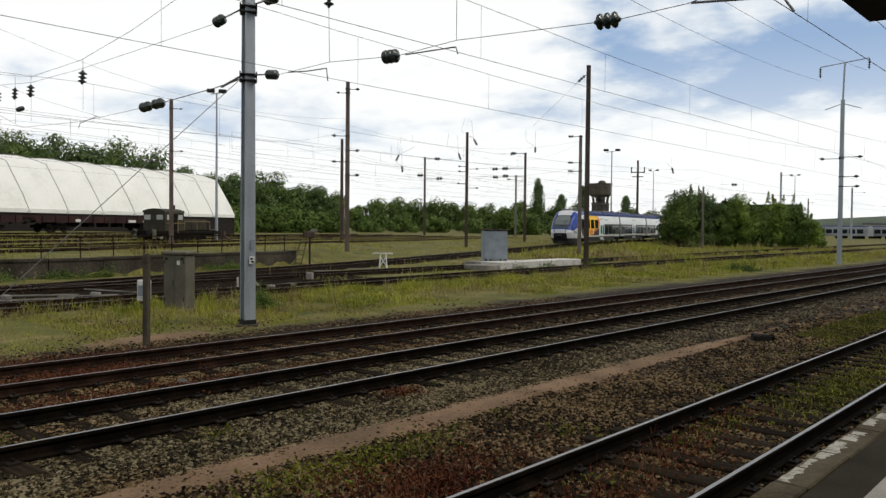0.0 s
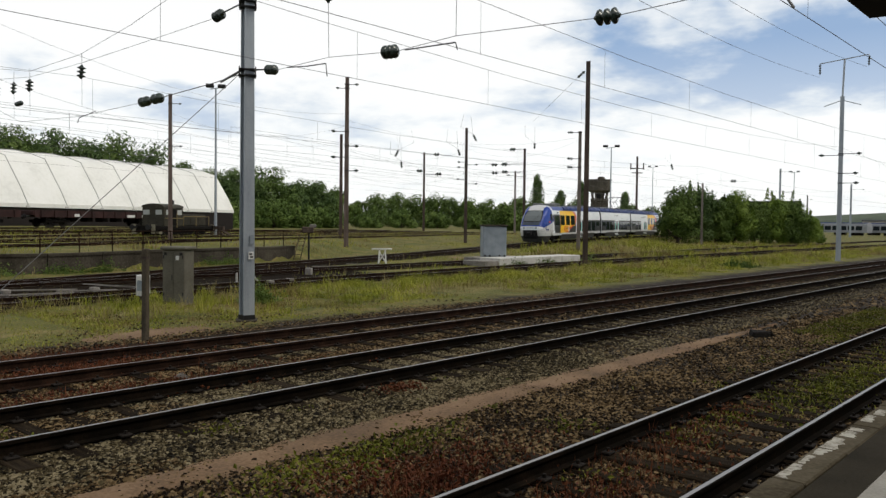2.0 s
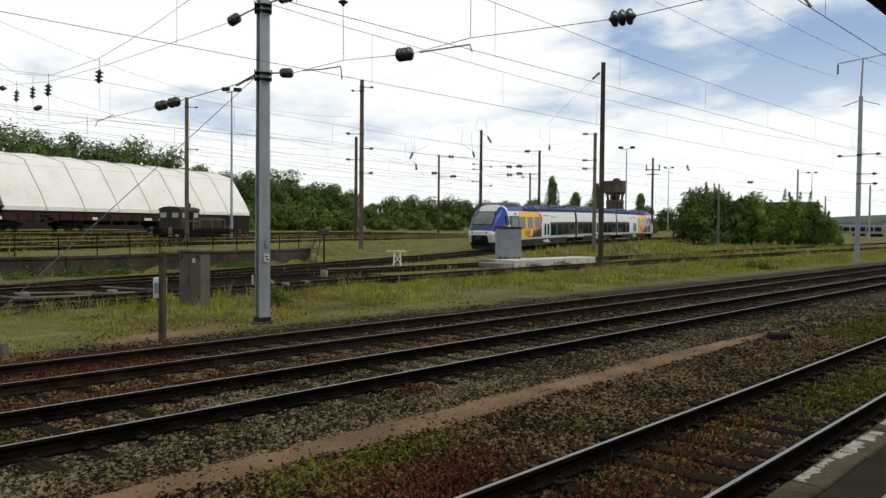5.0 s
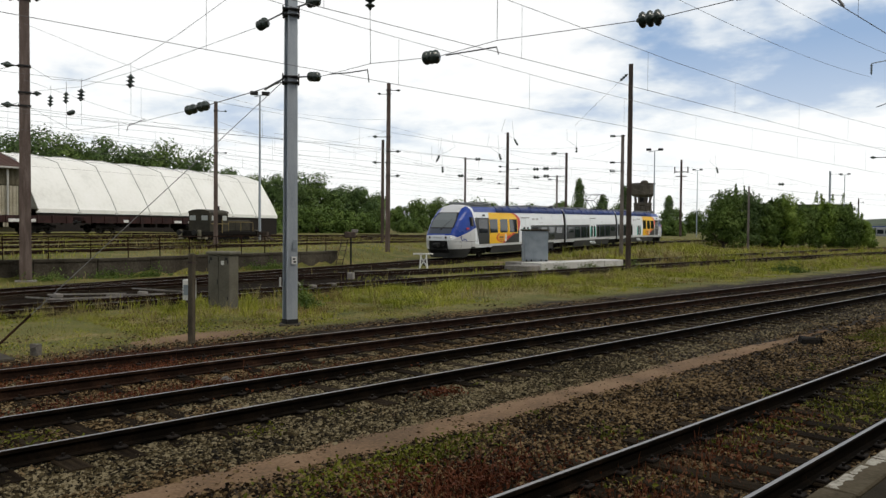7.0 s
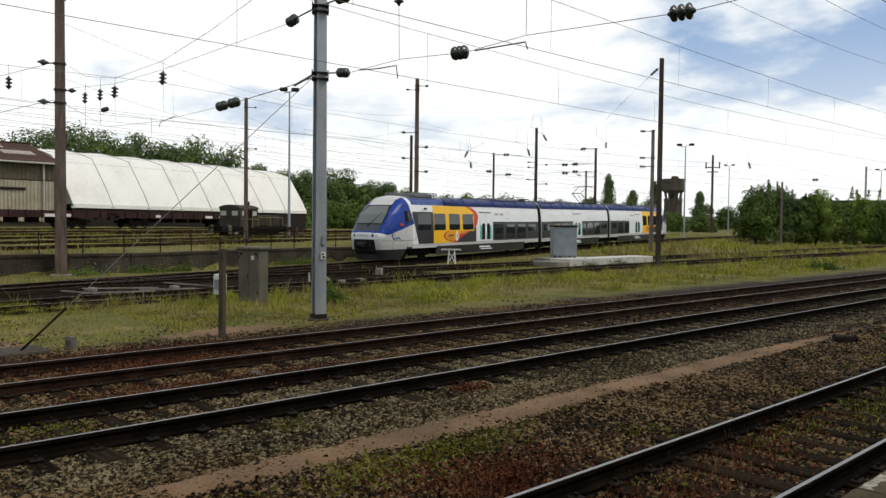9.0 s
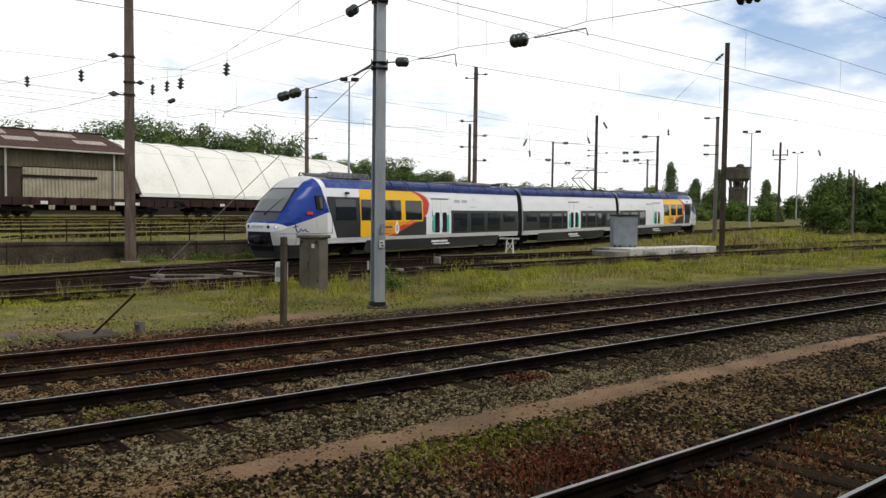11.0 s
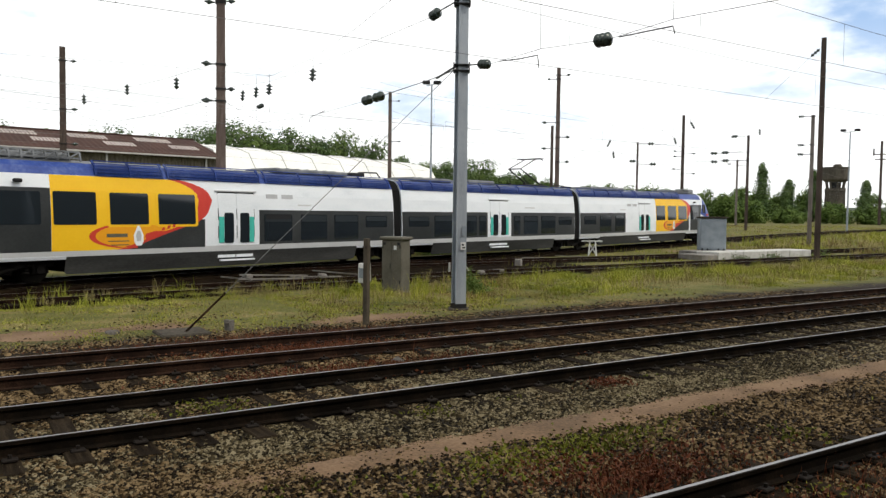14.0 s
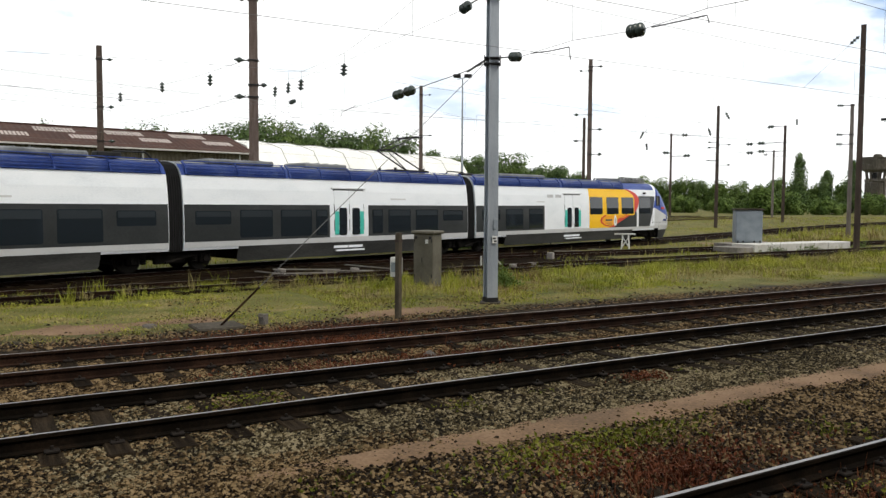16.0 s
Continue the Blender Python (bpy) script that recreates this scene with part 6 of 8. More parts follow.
def flat_wagon(m, label, staked=False):
    t = thing("flat_wagon", label, "wagon", m, group="wagons in front of the hall")
    L = 18.6
    bm = bmesh.new()
    box(bm, -1.4, 1.4, -L / 2, L / 2, 1.15, 1.55, bevel=0.04)
    part("deck", bm, M_WAGON, t, "maroon wagon deck")
    for s in (-1, 1):
        bm = bmesh.new()
        box(bm, s * 1.42 - 0.03, s * 1.42 + 0.03, -L / 2 + 0.1, L / 2 - 0.1, 0.98, 1.62)
        sb = part("side_board", bm, M_WAGON, t, "maroon side board")
        for k in range(12):
            y = -L / 2 + 0.8 + k * (L - 1.6) / 11
            part("stake", bm_box(s * 1.50 - 0.06, s * 1.50 + 0.06, y - 0.06, y + 0.06, 0.95, 2.6 if staked and k % 4 in (1, 2) else 1.66, bevel=0.015), M_WAGON, sb)
        for y, w in ((-4.2, 0.7), (3.1, 1.1), (5.0, 0.5)):
            part("label_plate", bm_box(s * 1.46 - 0.02, s * 1.46 + 0.02, y - w / 2, y + w / 2, 1.05, 1.32), M_WHITE, sb, "small white label plate")
    for q in (-6.2, 6.2):
        bm = bmesh.new()
        for s in (-1, 1):
            box(bm, s * 1.0 - 0.08, s * 1.0 + 0.08, q - 1.5, q + 1.5, 0.45, 0.75, bevel=0.04)
            for e in (-0.9, 0.9):
                box(bm, s * 1.0 - 0.12, s * 1.0 + 0.12, q + e - 0.2, q + e + 0.2, 0.3, 0.65, bevel=0.03)
        box(bm, -1.0, 1.0, q - 0.25, q + 0.25, 0.5, 1.15)
        bg = part("wagon_bogie", bm, M_BOGIE, t)
        for e in (-0.9, 0.9):
            bm = bmesh.new()
            wheel_pair(bm, q + e, 0.0, 0.46)
            part("wheelset", bm, M_WHEEL, bg)
    bm = bmesh.new()
    for e in (-1, 1):
        for s in (-0.87, 0.87):
            rod(bm, (s, e * L / 2, 1.05), (s, e * (L / 2 + 0.55), 1.05), 0.09, seg=8)
            rod(bm, (s, e * (L / 2 + 0.55), 1.05), (s, e * (L / 2 + 0.6), 1.05), 0.24, seg=14)
    tagged(part("buffers", bm, M_BLACK, t), kind="stuff")
    for k in range(5):
        part("brake_gear", bm_box(-0.5, 0.5, -4 + k * 2.0, -3.2 + k * 2.0, 0.55, 1.12, bevel=0.05), M_BOGIE, t)


WAG = Vector((-80.8, 35.2, 0))
for k in range(4):
    c = WAG + BD * (2.5 - k * 19.9)
    zz = gz(c.x, c.y) + 0.12
    flat_wagon(Matrix.Translation((c.x, c.y, zz)) @ pose(0, 0, 0, 0, 0, BYAW), "empty maroon flat wagon parked before the hall" if k < 2 else "empty maroon flat wagon with upright stakes before the warehouse", k >= 2)


def yard_rails(off, a, b):
    """Rusty rails of the raised yard, parallel to the wagons."""
    t = thing("yard_track", "rusty track on the raised yard", "railway track", kind="structure")
    pts = []
    for s in np.linspace(a, b, 14):
        c = WAG - BN * off + BD * float(s)
        pts.append((c.x, c.y, gz(c.x, c.y) + 0.12))
    for s in (-0.7525, 0.7525):
        rail(pts, s, t, dull=True)


for off in (0.0, 6.5, 12.0, 17.5, 23.0, 28.5):
    yard_rails(off, -70, 60)


# pale base colour stands for the bright white hall seen through the cab
M_PANE_PALE = glass("pale_see_through_pane", (0.42, 0.44, 0.43), 0.15)


def shunter():
    c = Vector((-59.2, 33.5, 0))
    z = gz(c.x, c.y) - 0.1
    t = thing("shunting_locomotive", "small grimy green shunting locomotive with pale buffer beams", "locomotive", Matrix.Translation((c.x, c.y, z)) @ pose(0, 0, 0, 0, 0, BYAW) @ Matrix.Scale(0.87, 4))
    bm = bmesh.new()
    box(bm, -1.3, 1.3, -3.9, 3.9, 0.72, 1.05, bevel=0.04)
    box(bm, -1.05, 1.05, -3.2, 3.2, 0.25, 0.74, bevel=0.04)
    part("frame", bm, M_BOGIE, t)
    # cab at the near end with arched roof
    cab = part("cab", bm_box(-1.25, 1.25, -2.9, -0.3, 1.05, 2.75, bevel=0.05), M_LOCO, t, "dark green cab")
    roofp = [(-1.3, 2.74), (-1.15, 2.92), (-0.6, 3.06), (0, 3.10), (0.6, 3.06), (1.15, 2.92), (1.3, 2.74), (0, 2.70)]
    part("cab_roof", loft([[(x, y, zz) for x, zz in roofp] for y in (-2.98, -0.22)]), M_LOCO, cab, "arched dark roof")
    for s in (-1, 1):
        for y0, y1 in ((-2.7, -2.0), (-1.2, -0.5)):
            part("cab_window", bm_box(s * 1.262 - 0.02, s * 1.26 + 0.02, y0 + 0.06, y1 - 0.06, 2.08, 2.52, bevel=0.01), M_PANE_PALE, cab, "pale cab window")
        dr = part("cab_door", bm_box(s * 1.27 - 0.02, s * 1.27 + 0.02, -1.95, -1.25, 1.1, 2.6), M_BOGIE, cab, "dark open cab doorway")
        bm = bmesh.new()
        for yy in (-1.97, -1.23):
            box(bm, s * 1.29 - 0.03, s * 1.29 + 0.03, yy - 0.035, yy + 0.035, 0.9, 2.3)
        box(bm, s * 1.29 - 0.025, s * 1.29 + 0.025, -2.8, -0.35, 1.74, 1.8)
        part("grab_rail", bm, M_LOCO_TRIM, t, "ochre grab rails")
    for x in (-0.7, 0.7):
        part("cab_window", bm_box(x - 0.4, x + 0.3, -2.93, -2.89, 2.08, 2.52, bevel=0.01), M_PANE_PALE, cab, "pale cab window")
    hood = part("hood", bm_box(-0.95, 0.95, -0.25, 3.4, 1.05, 2.15, bevel=0.08), M_LOCO, t, "dark green engine hood")
    for s in (-1, 1):
        for k in range(3):
            part("hood_panel", bm_box(s * 0.965 - 0.015, s * 0.965 + 0.015, 0.0 + k * 1.1, 0.95 + k * 1.1, 1.2, 2.0), M_LOCO, hood)
        bm = bmesh.new()
        rod(bm, (s * 1.2, -0.2, 1.95), (s * 1.2, 3.5, 1.95), 0.03, seg=6)
        for y in (-0.2, 1.6, 3.5):
            rod(bm, (s * 1.2, y, 1.05), (s * 1.2, y, 1.95), 0.03, seg=6)
        part("handrail", bm, M_LOCO_TRIM, t, "ochre handrail")
    bm = bmesh.new()
    rod(bm, (0.3, -0.6, 3.0), (0.3, -0.6, 3.45), 0.12, seg=10)
    part("exhaust", bm, M_BLACK, t)
    for e in (-1, 1):
        part("buffer_beam", bm_box(-1.35, 1.35, e * 4.0 - 0.08, e * 4.0 + 0.08, 0.6, 1.1, bevel=0.02), M_BOGIE, t, "dark buffer beam")
        for s in (-1.1, 1.1):
            part("step_plate", bm_box(s - 0.22, s + 0.22, e * 4.12 - 0.03, e * 4.12 + 0.03, 0.35, 1.2, bevel=0.02), M_LOCO_PALE, t, "pale scuffed corner plate")
        for s in (-0.87, 0.87):
            bm = bmesh.new()
            rod(bm, (s, e * 4.05, 0.95), (s, e * 4.55, 0.95), 0.1, seg=8)
            rod(bm, (s, e * 4.55, 0.95), (s, e * 4.6, 0.95), 0.25, seg=14)
            part("buffer", bm, M_BLACK, t)
    for y in (-2.4, -0.2, 2.2):
        bm = bmesh.new()
        wheel_pair(bm, y, -0.02, 0.46, 0.85)
        part("wheelset", bm, M_WHEEL, t)
    for s in (-1, 1):
        part("step", bm_box(s * 1.25 - 0.15, s * 1.25 + 0.15, -3.75, -3.3, 0.35, 0.62, bevel=0.02), M_LOCO_PALE, t, "dirty pale step plates")
    bm = bmesh.new()
    beam(bm, (0, 4.8, 0.75), (0, 7.0, -0.1), 0.2, 0.2)
    beam(bm, (0.7, 4.8, 0.75), (0.7, 7.0, -0.1), 0.2, 0.2)
    beam(bm, (-0.9, 4.8, 0.75), (1.3, 4.8, 0.75), 0.25, 0.3)
    beam(bm, (0, 4.8, -0.1), (0, 4.8, 0.75), 0.2, 0.2)
    beam(bm, (0.7, 4.8, -0.1), (0.7, 4.8, 0.75), 0.2, 0.2)
    b = part("buffer_stop", bm, M_RUST)
    b.matrix_world = Matrix.Translation((c.x, c.y, z)) @ pose(0, 0, 0, 0, 0, BYAW)
    tagged(b, "rusty raking buffer stop behind the shunter", "buffer stop")


shunter()


# ---- retaining wall and its railing ----
def retaining_wall():
    y0, y1 = -30.0, 30.6
    t = thing("retaining_wall", "sooty stained concrete retaining wall", "wall", kind="structure")
    k, y = 0, y0
    rnd = random.Random(9)
    while y < y1 - 0.1:
        ye = min(y + 2.6, y1)
        a, b = Vector((wall_x(y), y, 0)), Vector((wall_x(ye), ye, 0))
        d = (b - a).normalized()
        n = Vector((d.y, -d.x, 0))
        bm = bmesh.new()
        top = 0.76 + rnd.uniform(-0.02, 0.02)
        vs = []
        for p in (a + d * 0.012, b - d * 0.012):
            for off, z in ((0.16, -0.4), (0.12, top - 0.12), (0.17, top - 0.12), (0.17, top), (-0.28, top), (-0.28, -0.4)):
                q = p + n * off
                vs.append(bm.verts.new((q.x, q.y, z)))
        for i in range(6):
            j = (i + 1) % 6
            bm.faces.new((vs[i], vs[j], vs[6 + j], vs[6 + i]))
        bm.faces.new(vs[:6]), bm.faces.new(vs[6:][::-1])
        part("wall_section", bm, M_CONCRETE_DARK, t)
        y = ye
    f = thing("railing", "rusty tube railing along the retaining wall", "railing")
    pts = []
    y = -14.0
    while y < 31.5:
        p = Vector((wall_x(y) - 0.12, y, 0.74))
        pts.append(p)
        bm = bmesh.new()
        rod(bm, p, p + Vector((rnd.uniform(-0.02, 0.02), rnd.uniform(-0.02, 0.02), 0.98)), 0.028, seg=6)
        part("railing_post", bm, M_RAIL_RUST, f)
        y += 1.75
    for h in (0.98, 0.52):
        bm = bmesh.new()
        tube(bm, [p + Vector((0, 0, h + rnd.uniform(-0.015, 0.015))) for p in pts], 0.026, seg=6)
        part("railing_bar", bm, M_RAIL_RUST, f)


retaining_wall()


# ---- cabinets, posts and trackside gear ----
def relay_cabinet():
    t = thing("relay_cabinet", "weathered tan steel relay cabinet with two doors", "cabinet", pose(-20.55, 11.75, -0.17, 0, 0, 30) @ Matrix.Diagonal((0.80, 0.80, 1, 1)))
    body = part("body", bm_box(-0.42, 0.42, -0.33, 0.33, 0.06, 1.60, bevel=0.02), M_CAB_TAN, t)
    part("roof", bm_box(-0.5, 0.5, -0.41, 0.41, 1.60, 1.70, bevel=0.03), M_CAB_TAN, t, "overhanging lid")
    for x0, x1 in ((-0.41, -0.005), (0.005, 0.41)):
        d = part("door", bm_box(x0, x1, -0.352, -0.33, 0.12, 1.56, bevel=0.006), M_CAB_TAN, t)
        for hz in (0.3, 1.35):
            part("hinge", bm_box(x0 + 0.02 if x0 < -0.1 else x1 - 0.06, x0 + 0.06 if x0 < -0.1 else x1 - 0.02, -0.362, -0.35, hz, hz + 0.1), M_BLACK, d)
    part("door_handle", bm_box(-0.06, -0.03, -0.375, -0.35, 0.75, 0.9, bevel=0.005), M_BLACK, t, "black handle")
    part("label_plate", bm_box(0.1, 0.22, -0.358, -0.35, 1.32, 1.44), M_WHITE, t, "small white label")
    part("vent", bm_box(0.25, 0.36, -0.356, -0.35, 1.45, 1.53), M_BLACK, t)
    part("vent", bm_box(-0.36, -0.25, -0.356, -0.35, 1.45, 1.53), M_BLACK, t)
    part("plinth", bm_box(-0.46, 0.46, -0.37, 0.37, -0.2, 0.06, bevel=0.02), M_CONCRETE, t, "low concrete plinth")
    b = thing("junction_box", "small white junction box beside the cabinet", "junction box", pose(-21.25, 11.05, -0.15, 0, 0, 30))
    part("box", bm_box(-0.16, 0.16, -0.12, 0.12, 0.25, 0.85, bevel=0.02), M_WHITE, b)
    part("louvre", bm_box(-0.12, 0.12, -0.13, -0.12, 0.4, 0.7), M_CAB_GREY, b)
    part("leg", bm_box(-0.1, 0.1, -0.06, 0.06, -0.1, 0.25), M_RUST, b)


relay_cabinet()


def concrete_post():
    t = thing("concrete_post", "weathered square concrete post beside the track", "post", pose(-14.88, 7.78, -0.2, 0, 0.3, 20))
    bm = bmesh.new()
    box(bm, -0.062, 0.062, -0.055, 0.055, -0.3, 1.9, bevel=0.015)
    part("shaft", bm, M_POST_BROWN, t)
    part("iron_strap", bm_box(-0.066, 0.066, -0.059, 0.059, 1.70, 1.74), M_RUST, t)


concrete_post()


def grey_kiosk():
    t = thing("equipment_kiosk", "blue-grey steel equipment kiosk on a concrete base", "kiosk", pose(-29.75, 38.2, 0.27, 0, 0, 48))
    part("body", bm_box(-0.72, 0.72, -0.55, 0.55, 0.0, 1.86, bevel=0.03), M_CAB_GREY, t)
    part("roof", bm_box(-0.8, 0.8, -0.63, 0.63, 1.86, 1.96, bevel=0.03), M_CONCRETE_DARK, t, "dark flat lid")
    part("door", bm_box(-0.66, 0.66, -0.575, -0.55, 0.1, 1.8, bevel=0.008), M_CAB_GREY, t)
    part("side_door", bm_box(0.72, 0.745, -0.45, 0.45, 0.1, 1.8, bevel=0.008), M_CAB_GREY, t)
    for x in (-0.6, -0.3, 0.3, 0.6):
        part("foot_bracket", bm_box(x - 0.04, x + 0.04, -0.6, -0.55, 0.0, 0.12), M_BLACK, t)
    s = thing("concrete_slab", "long pale concrete kerb slab with a stepped end", "slab")
    y = 36.2
    while y < 45.0:
        ye = min(y + 2.2, 45.2)
        part("slab_block", bm_box(-29.2, -27.7, y + 0.01, ye - 0.01, -0.3, 0.28, bevel=0.03), M_CONCRETE_PALE, s)
        y = ye
    part("slab_step", bm_box(-30.6, -28.2, 36.4, 40.2, -0.3, 0.26, bevel=0.03), M_CONCRETE, s)
    part("slab_step", bm_box(-29.4, -27.75, 34.9, 36.17, -0.3, 0.14, bevel=0.03), M_CONCRETE, s)


grey_kiosk()


def dwarf_signal():
    t = thing("shunting_signal", "dark shunting signal on a ladder stand", "signal", pose(-38.66, 30.97, -0.1, 0, 0, 50))
    bm = bmesh.new()
    rod(bm, (0, 0, -0.2), (0, 0, 1.7), 0.06, seg=8)
    part("post", bm, M_BLACK, t)
    part("signal_head", bm_box(-0.42, 0.30, -0.2, 0.2, 1.68, 2.05, bevel=0.04), M_RUST, t, "dark boxy signal head")
    part("lamp_hood", bm_box(0.05, 0.45, -0.15, 0.15, 2.0, 2.22, bevel=0.03), M_CONCRETE, t)
    bm = bmesh.new()
    for s in (-0.2, 0.2):
        beam(bm, (-0.75 + s, -0.3, -0.1), (-0.35 + s, -0.1, 1.6), 0.04, 0.04)
    for k in range(6):
        q = 0.1 + k * 0.16
        p = Vector((-0.75, -0.3, -0.1)).lerp(Vector((-0.35, -0.1, 1.6)), q)
        beam(bm, p + Vector((-0.2, 0, 0)), p + Vector((0.2, 0, 0)), 0.03, 0.03)
    part("ladder", bm, M_RUST, t)


dwarf_signal()


def trestle():
    t = thing("point_lever_stand", "white-painted point lever stand with a counterweight bar", "lever stand", pose(-32.85, 31.72, -0.15, 0, 0, 44))
    for sx in (-0.22, 0.22):
        bm = bmesh.new()
        beam(bm, (sx, -0.2, 0.0), (sx * 0.7, 0, 0.86), 0.06, 0.06)
        beam(bm, (sx, 0.25, 0.0), (sx * 0.7, 0, 0.86), 0.06, 0.06)
        part("leg", bm, M_WHITE, t)
    bm = bmesh.new()
    beam(bm, (-0.22, -0.1, 0.12), (0.2, 0.05, 0.75), 0.05, 0.05)
    beam(bm, (0.22, -0.1, 0.12), (-0.2, 0.05, 0.75), 0.05, 0.05)
    part("cross_brace", bm, M_WHITE, t)
    bm = bmesh.new()
    for k in range(9):
        x = -0.55 + k * 0.13
        box(bm, x - 0.05, x + 0.05, -0.07, 0.07, 0.84 + (k % 2) * 0.02, 0.93 + (k % 2) * 0.02, bevel=0.012)
    rod(bm, (-0.62, 0, 0.88), (0.55, 0, 0.9), 0.035, seg=6)
    part("lever_bar", bm, M_WHITE, t)
    # point machine cover, cranks and rods near the turnout
    g = thing("point_rodding", "pale steel point rods and cranks in the turnout", "point gear")
    rnd = random.Random(3)
    for x, y, ln, yaw in ((-25.9, 8.6, 1.6, 20), (-26.6, 10.2, 2.4, 62), (-25.4, 11.3, 1.8, 70), (-26.8, 12.7, 2.6, 16), (-25.2, 9.6, 2.2, 78), (-31.6, 26.5, 1.5, 60), (-31.9, 29.4, 2.0, 35)):
        bm = bmesh.new()
        c, s = math.cos(math.radians(yaw)) * ln / 2, math.sin(math.radians(yaw)) * ln / 2
        beam(bm, (x - c, y - s, -0.03), (x + c, y + s, -0.03), 0.06, 0.04)
        part("rod", bm, M_CONCRETE, g)
    for x, y in ((-27.0, 9.4), (-26.2, 11.9), (-25.1, 18.2), (-25.4, 19.4)):
        part("crank_box", bm_box(x - 0.17, x + 0.17, y - 0.12, y + 0.12, -0.2, 0.0, bevel=0.03), M_CONCRETE, g)
    h = thing("track_marker", "pair of small pale angle posts between the rails", "marker", pose(-25.9, 17.6, -0.15, 0, 0, 40))
    for x in (-0.3, 0.25):
        part("marker_post", bm_box(x - 0.03, x + 0.03, -0.03, 0.03, 0, 0.42), M_CONCRETE_PALE, h)
    bm = bmesh.new()
    beam(bm, (0.25, 0, 0.42), (0.6, 0.1, 0.0), 0.05, 0.05)
    part("marker_stay", bm, M_CONCRETE_PALE, h)
    q = thing("marker_block", "small pale concrete marker block by the siding", "marker", pose(-28.2, 22.6, -0.2, 0, 0, 30))
    part("block", bm_box(-0.15, 0.15, -0.12, 0.12, 0, 0.38, bevel=0.03), M_CONCRETE, q)


trestle()


def debris():
    rnd = random.Random(12)
    # dark lump at the end of the sand path
    bm = bmesh.new()
    box(bm, -0.34, 0.30, -0.2, 0.2, -0.05, 0.16, bevel=0.06)
    box(bm, -0.05, 0.44, -0.12, 0.22, 0.03, 0.13, bevel=0.03)
    for v in bm.verts:
        v.co += Vector((rnd.uniform(-0.03, 0.03), rnd.uniform(-0.03, 0.03), rnd.uniform(-0.03, 0.02)))
    for v in bm.verts:
        v.co = Vector((v.co.x * 0.62, v.co.y * 0.8, v.co.z * 0.8))
    o = part("drain_cover", bm, M_BOGIE)
    o.matrix_world = pose(-6.33, 18.0, -0.2, 0, 0, 35)
    tagged(o, "black crumpled drain cover on the ballast", "drain cover")
    for x, y, w, h in ((-15.5, 5.0, 0.2, 0.22), (-16.1, 2.9, 0.26, 0.1), (-12.4, 62, 0.2, 0.1), (-11.1, 6.4, 0.2, 0.035)):
        bm = bmesh.new()
        box(bm, -w / 2, w / 2, -w * 0.4, w * 0.4, -0.1, h, bevel=w * 0.18)
        for v in bm.verts:
            v.co += Vector((rnd.uniform(-0.03, 0.03), rnd.uniform(-0.03, 0.03), rnd.uniform(-0.02, 0.02)))
        o = part("rock", bm, M_POST)
        o.matrix_world = pose(x, y, -0.17, 0, 0, rnd.uniform(0, 90))
        tagged(o, "weathered lump of broken concrete on the ground", "rock", group="rubble")


debris()


def canopy():
    """The station canopy over the platform: dark steel edge, roof sheets and columns, plus an added wall."""
    t = thing("platform_canopy", "dark platform canopy over the platform", "canopy", kind="structure")
    part("roof_sheet", bm_box(-0.9, 6.5, -30, 4.85, 3.95, 4.1), M_BLACK, t)
    # added wall, never in view: dims the near ground and the train's window reflections
    part("back_wall", bm_box(6.3, 6.6, -60, 320, 0.5, 11.0), M_CONCRETE_DARK, t, "added unseen wall that cuts off sky light")
    for y in (-14, -6):
        bm = bmesh.new()
        rod(bm, (3.5, y, 0.54), (3.5, y, 3.95), 0.12, seg=10)
        part("column", bm, M_RUST, t)
    # chamfered fascia end
    sec = [(-1.20, 3.52), (-1.165, 3.45), (-0.9, 3.44), (-0.9, 4.2), (-1.15, 4.2), (-1.185, 3.72)]
    part("fascia", loft([[(x, y, z) for x, z in sec] for y in (-30.0, 4.9)]), M_BLACK, t, "dark chamfered canopy fascia")


canopy()


# ---- trees, bushes and far distance ----
def leafy(name, cols, **kw):
    m = mat(name, cols, scale=0.35, fine=1.6, pos=True, rough=0.65, bump=0, island=0.13, spec=0.12, **kw)
    return m


M_LEAF = leafy("oak_green_leaves", [(0.028, 0.05, 0.012), (0.06, 0.10, 0.022), (0.10, 0.15, 0.036), (0.16, 0.21, 0.065)])
M_LEAF_DARK = leafy("dark_green_leaves", [(0.024, 0.046, 0.015), (0.053, 0.089, 0.027), (0.089, 0.138, 0.042), (0.14, 0.19, 0.066)])
M_LEAF_BUSH = leafy("bush_leaves", [(0.022, 0.042, 0.008), (0.055, 0.092, 0.018), (0.095, 0.145, 0.03), (0.15, 0.20, 0.055)])
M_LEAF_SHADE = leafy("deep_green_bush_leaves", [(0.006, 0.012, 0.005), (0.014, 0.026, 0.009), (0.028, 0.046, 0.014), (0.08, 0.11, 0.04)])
M_LEAF_FRESH = leafy("fresh_bush_leaves", [(0.04, 0.07, 0.01), (0.085, 0.14, 0.02), (0.14, 0.20, 0.03), (0.19, 0.25, 0.06)])
M_BARK = mat("rough_bark", [(0.03, 0.024, 0.018), (0.07, 0.056, 0.044)], scale=2, fine=14, rough=0.9, bump=0.4)


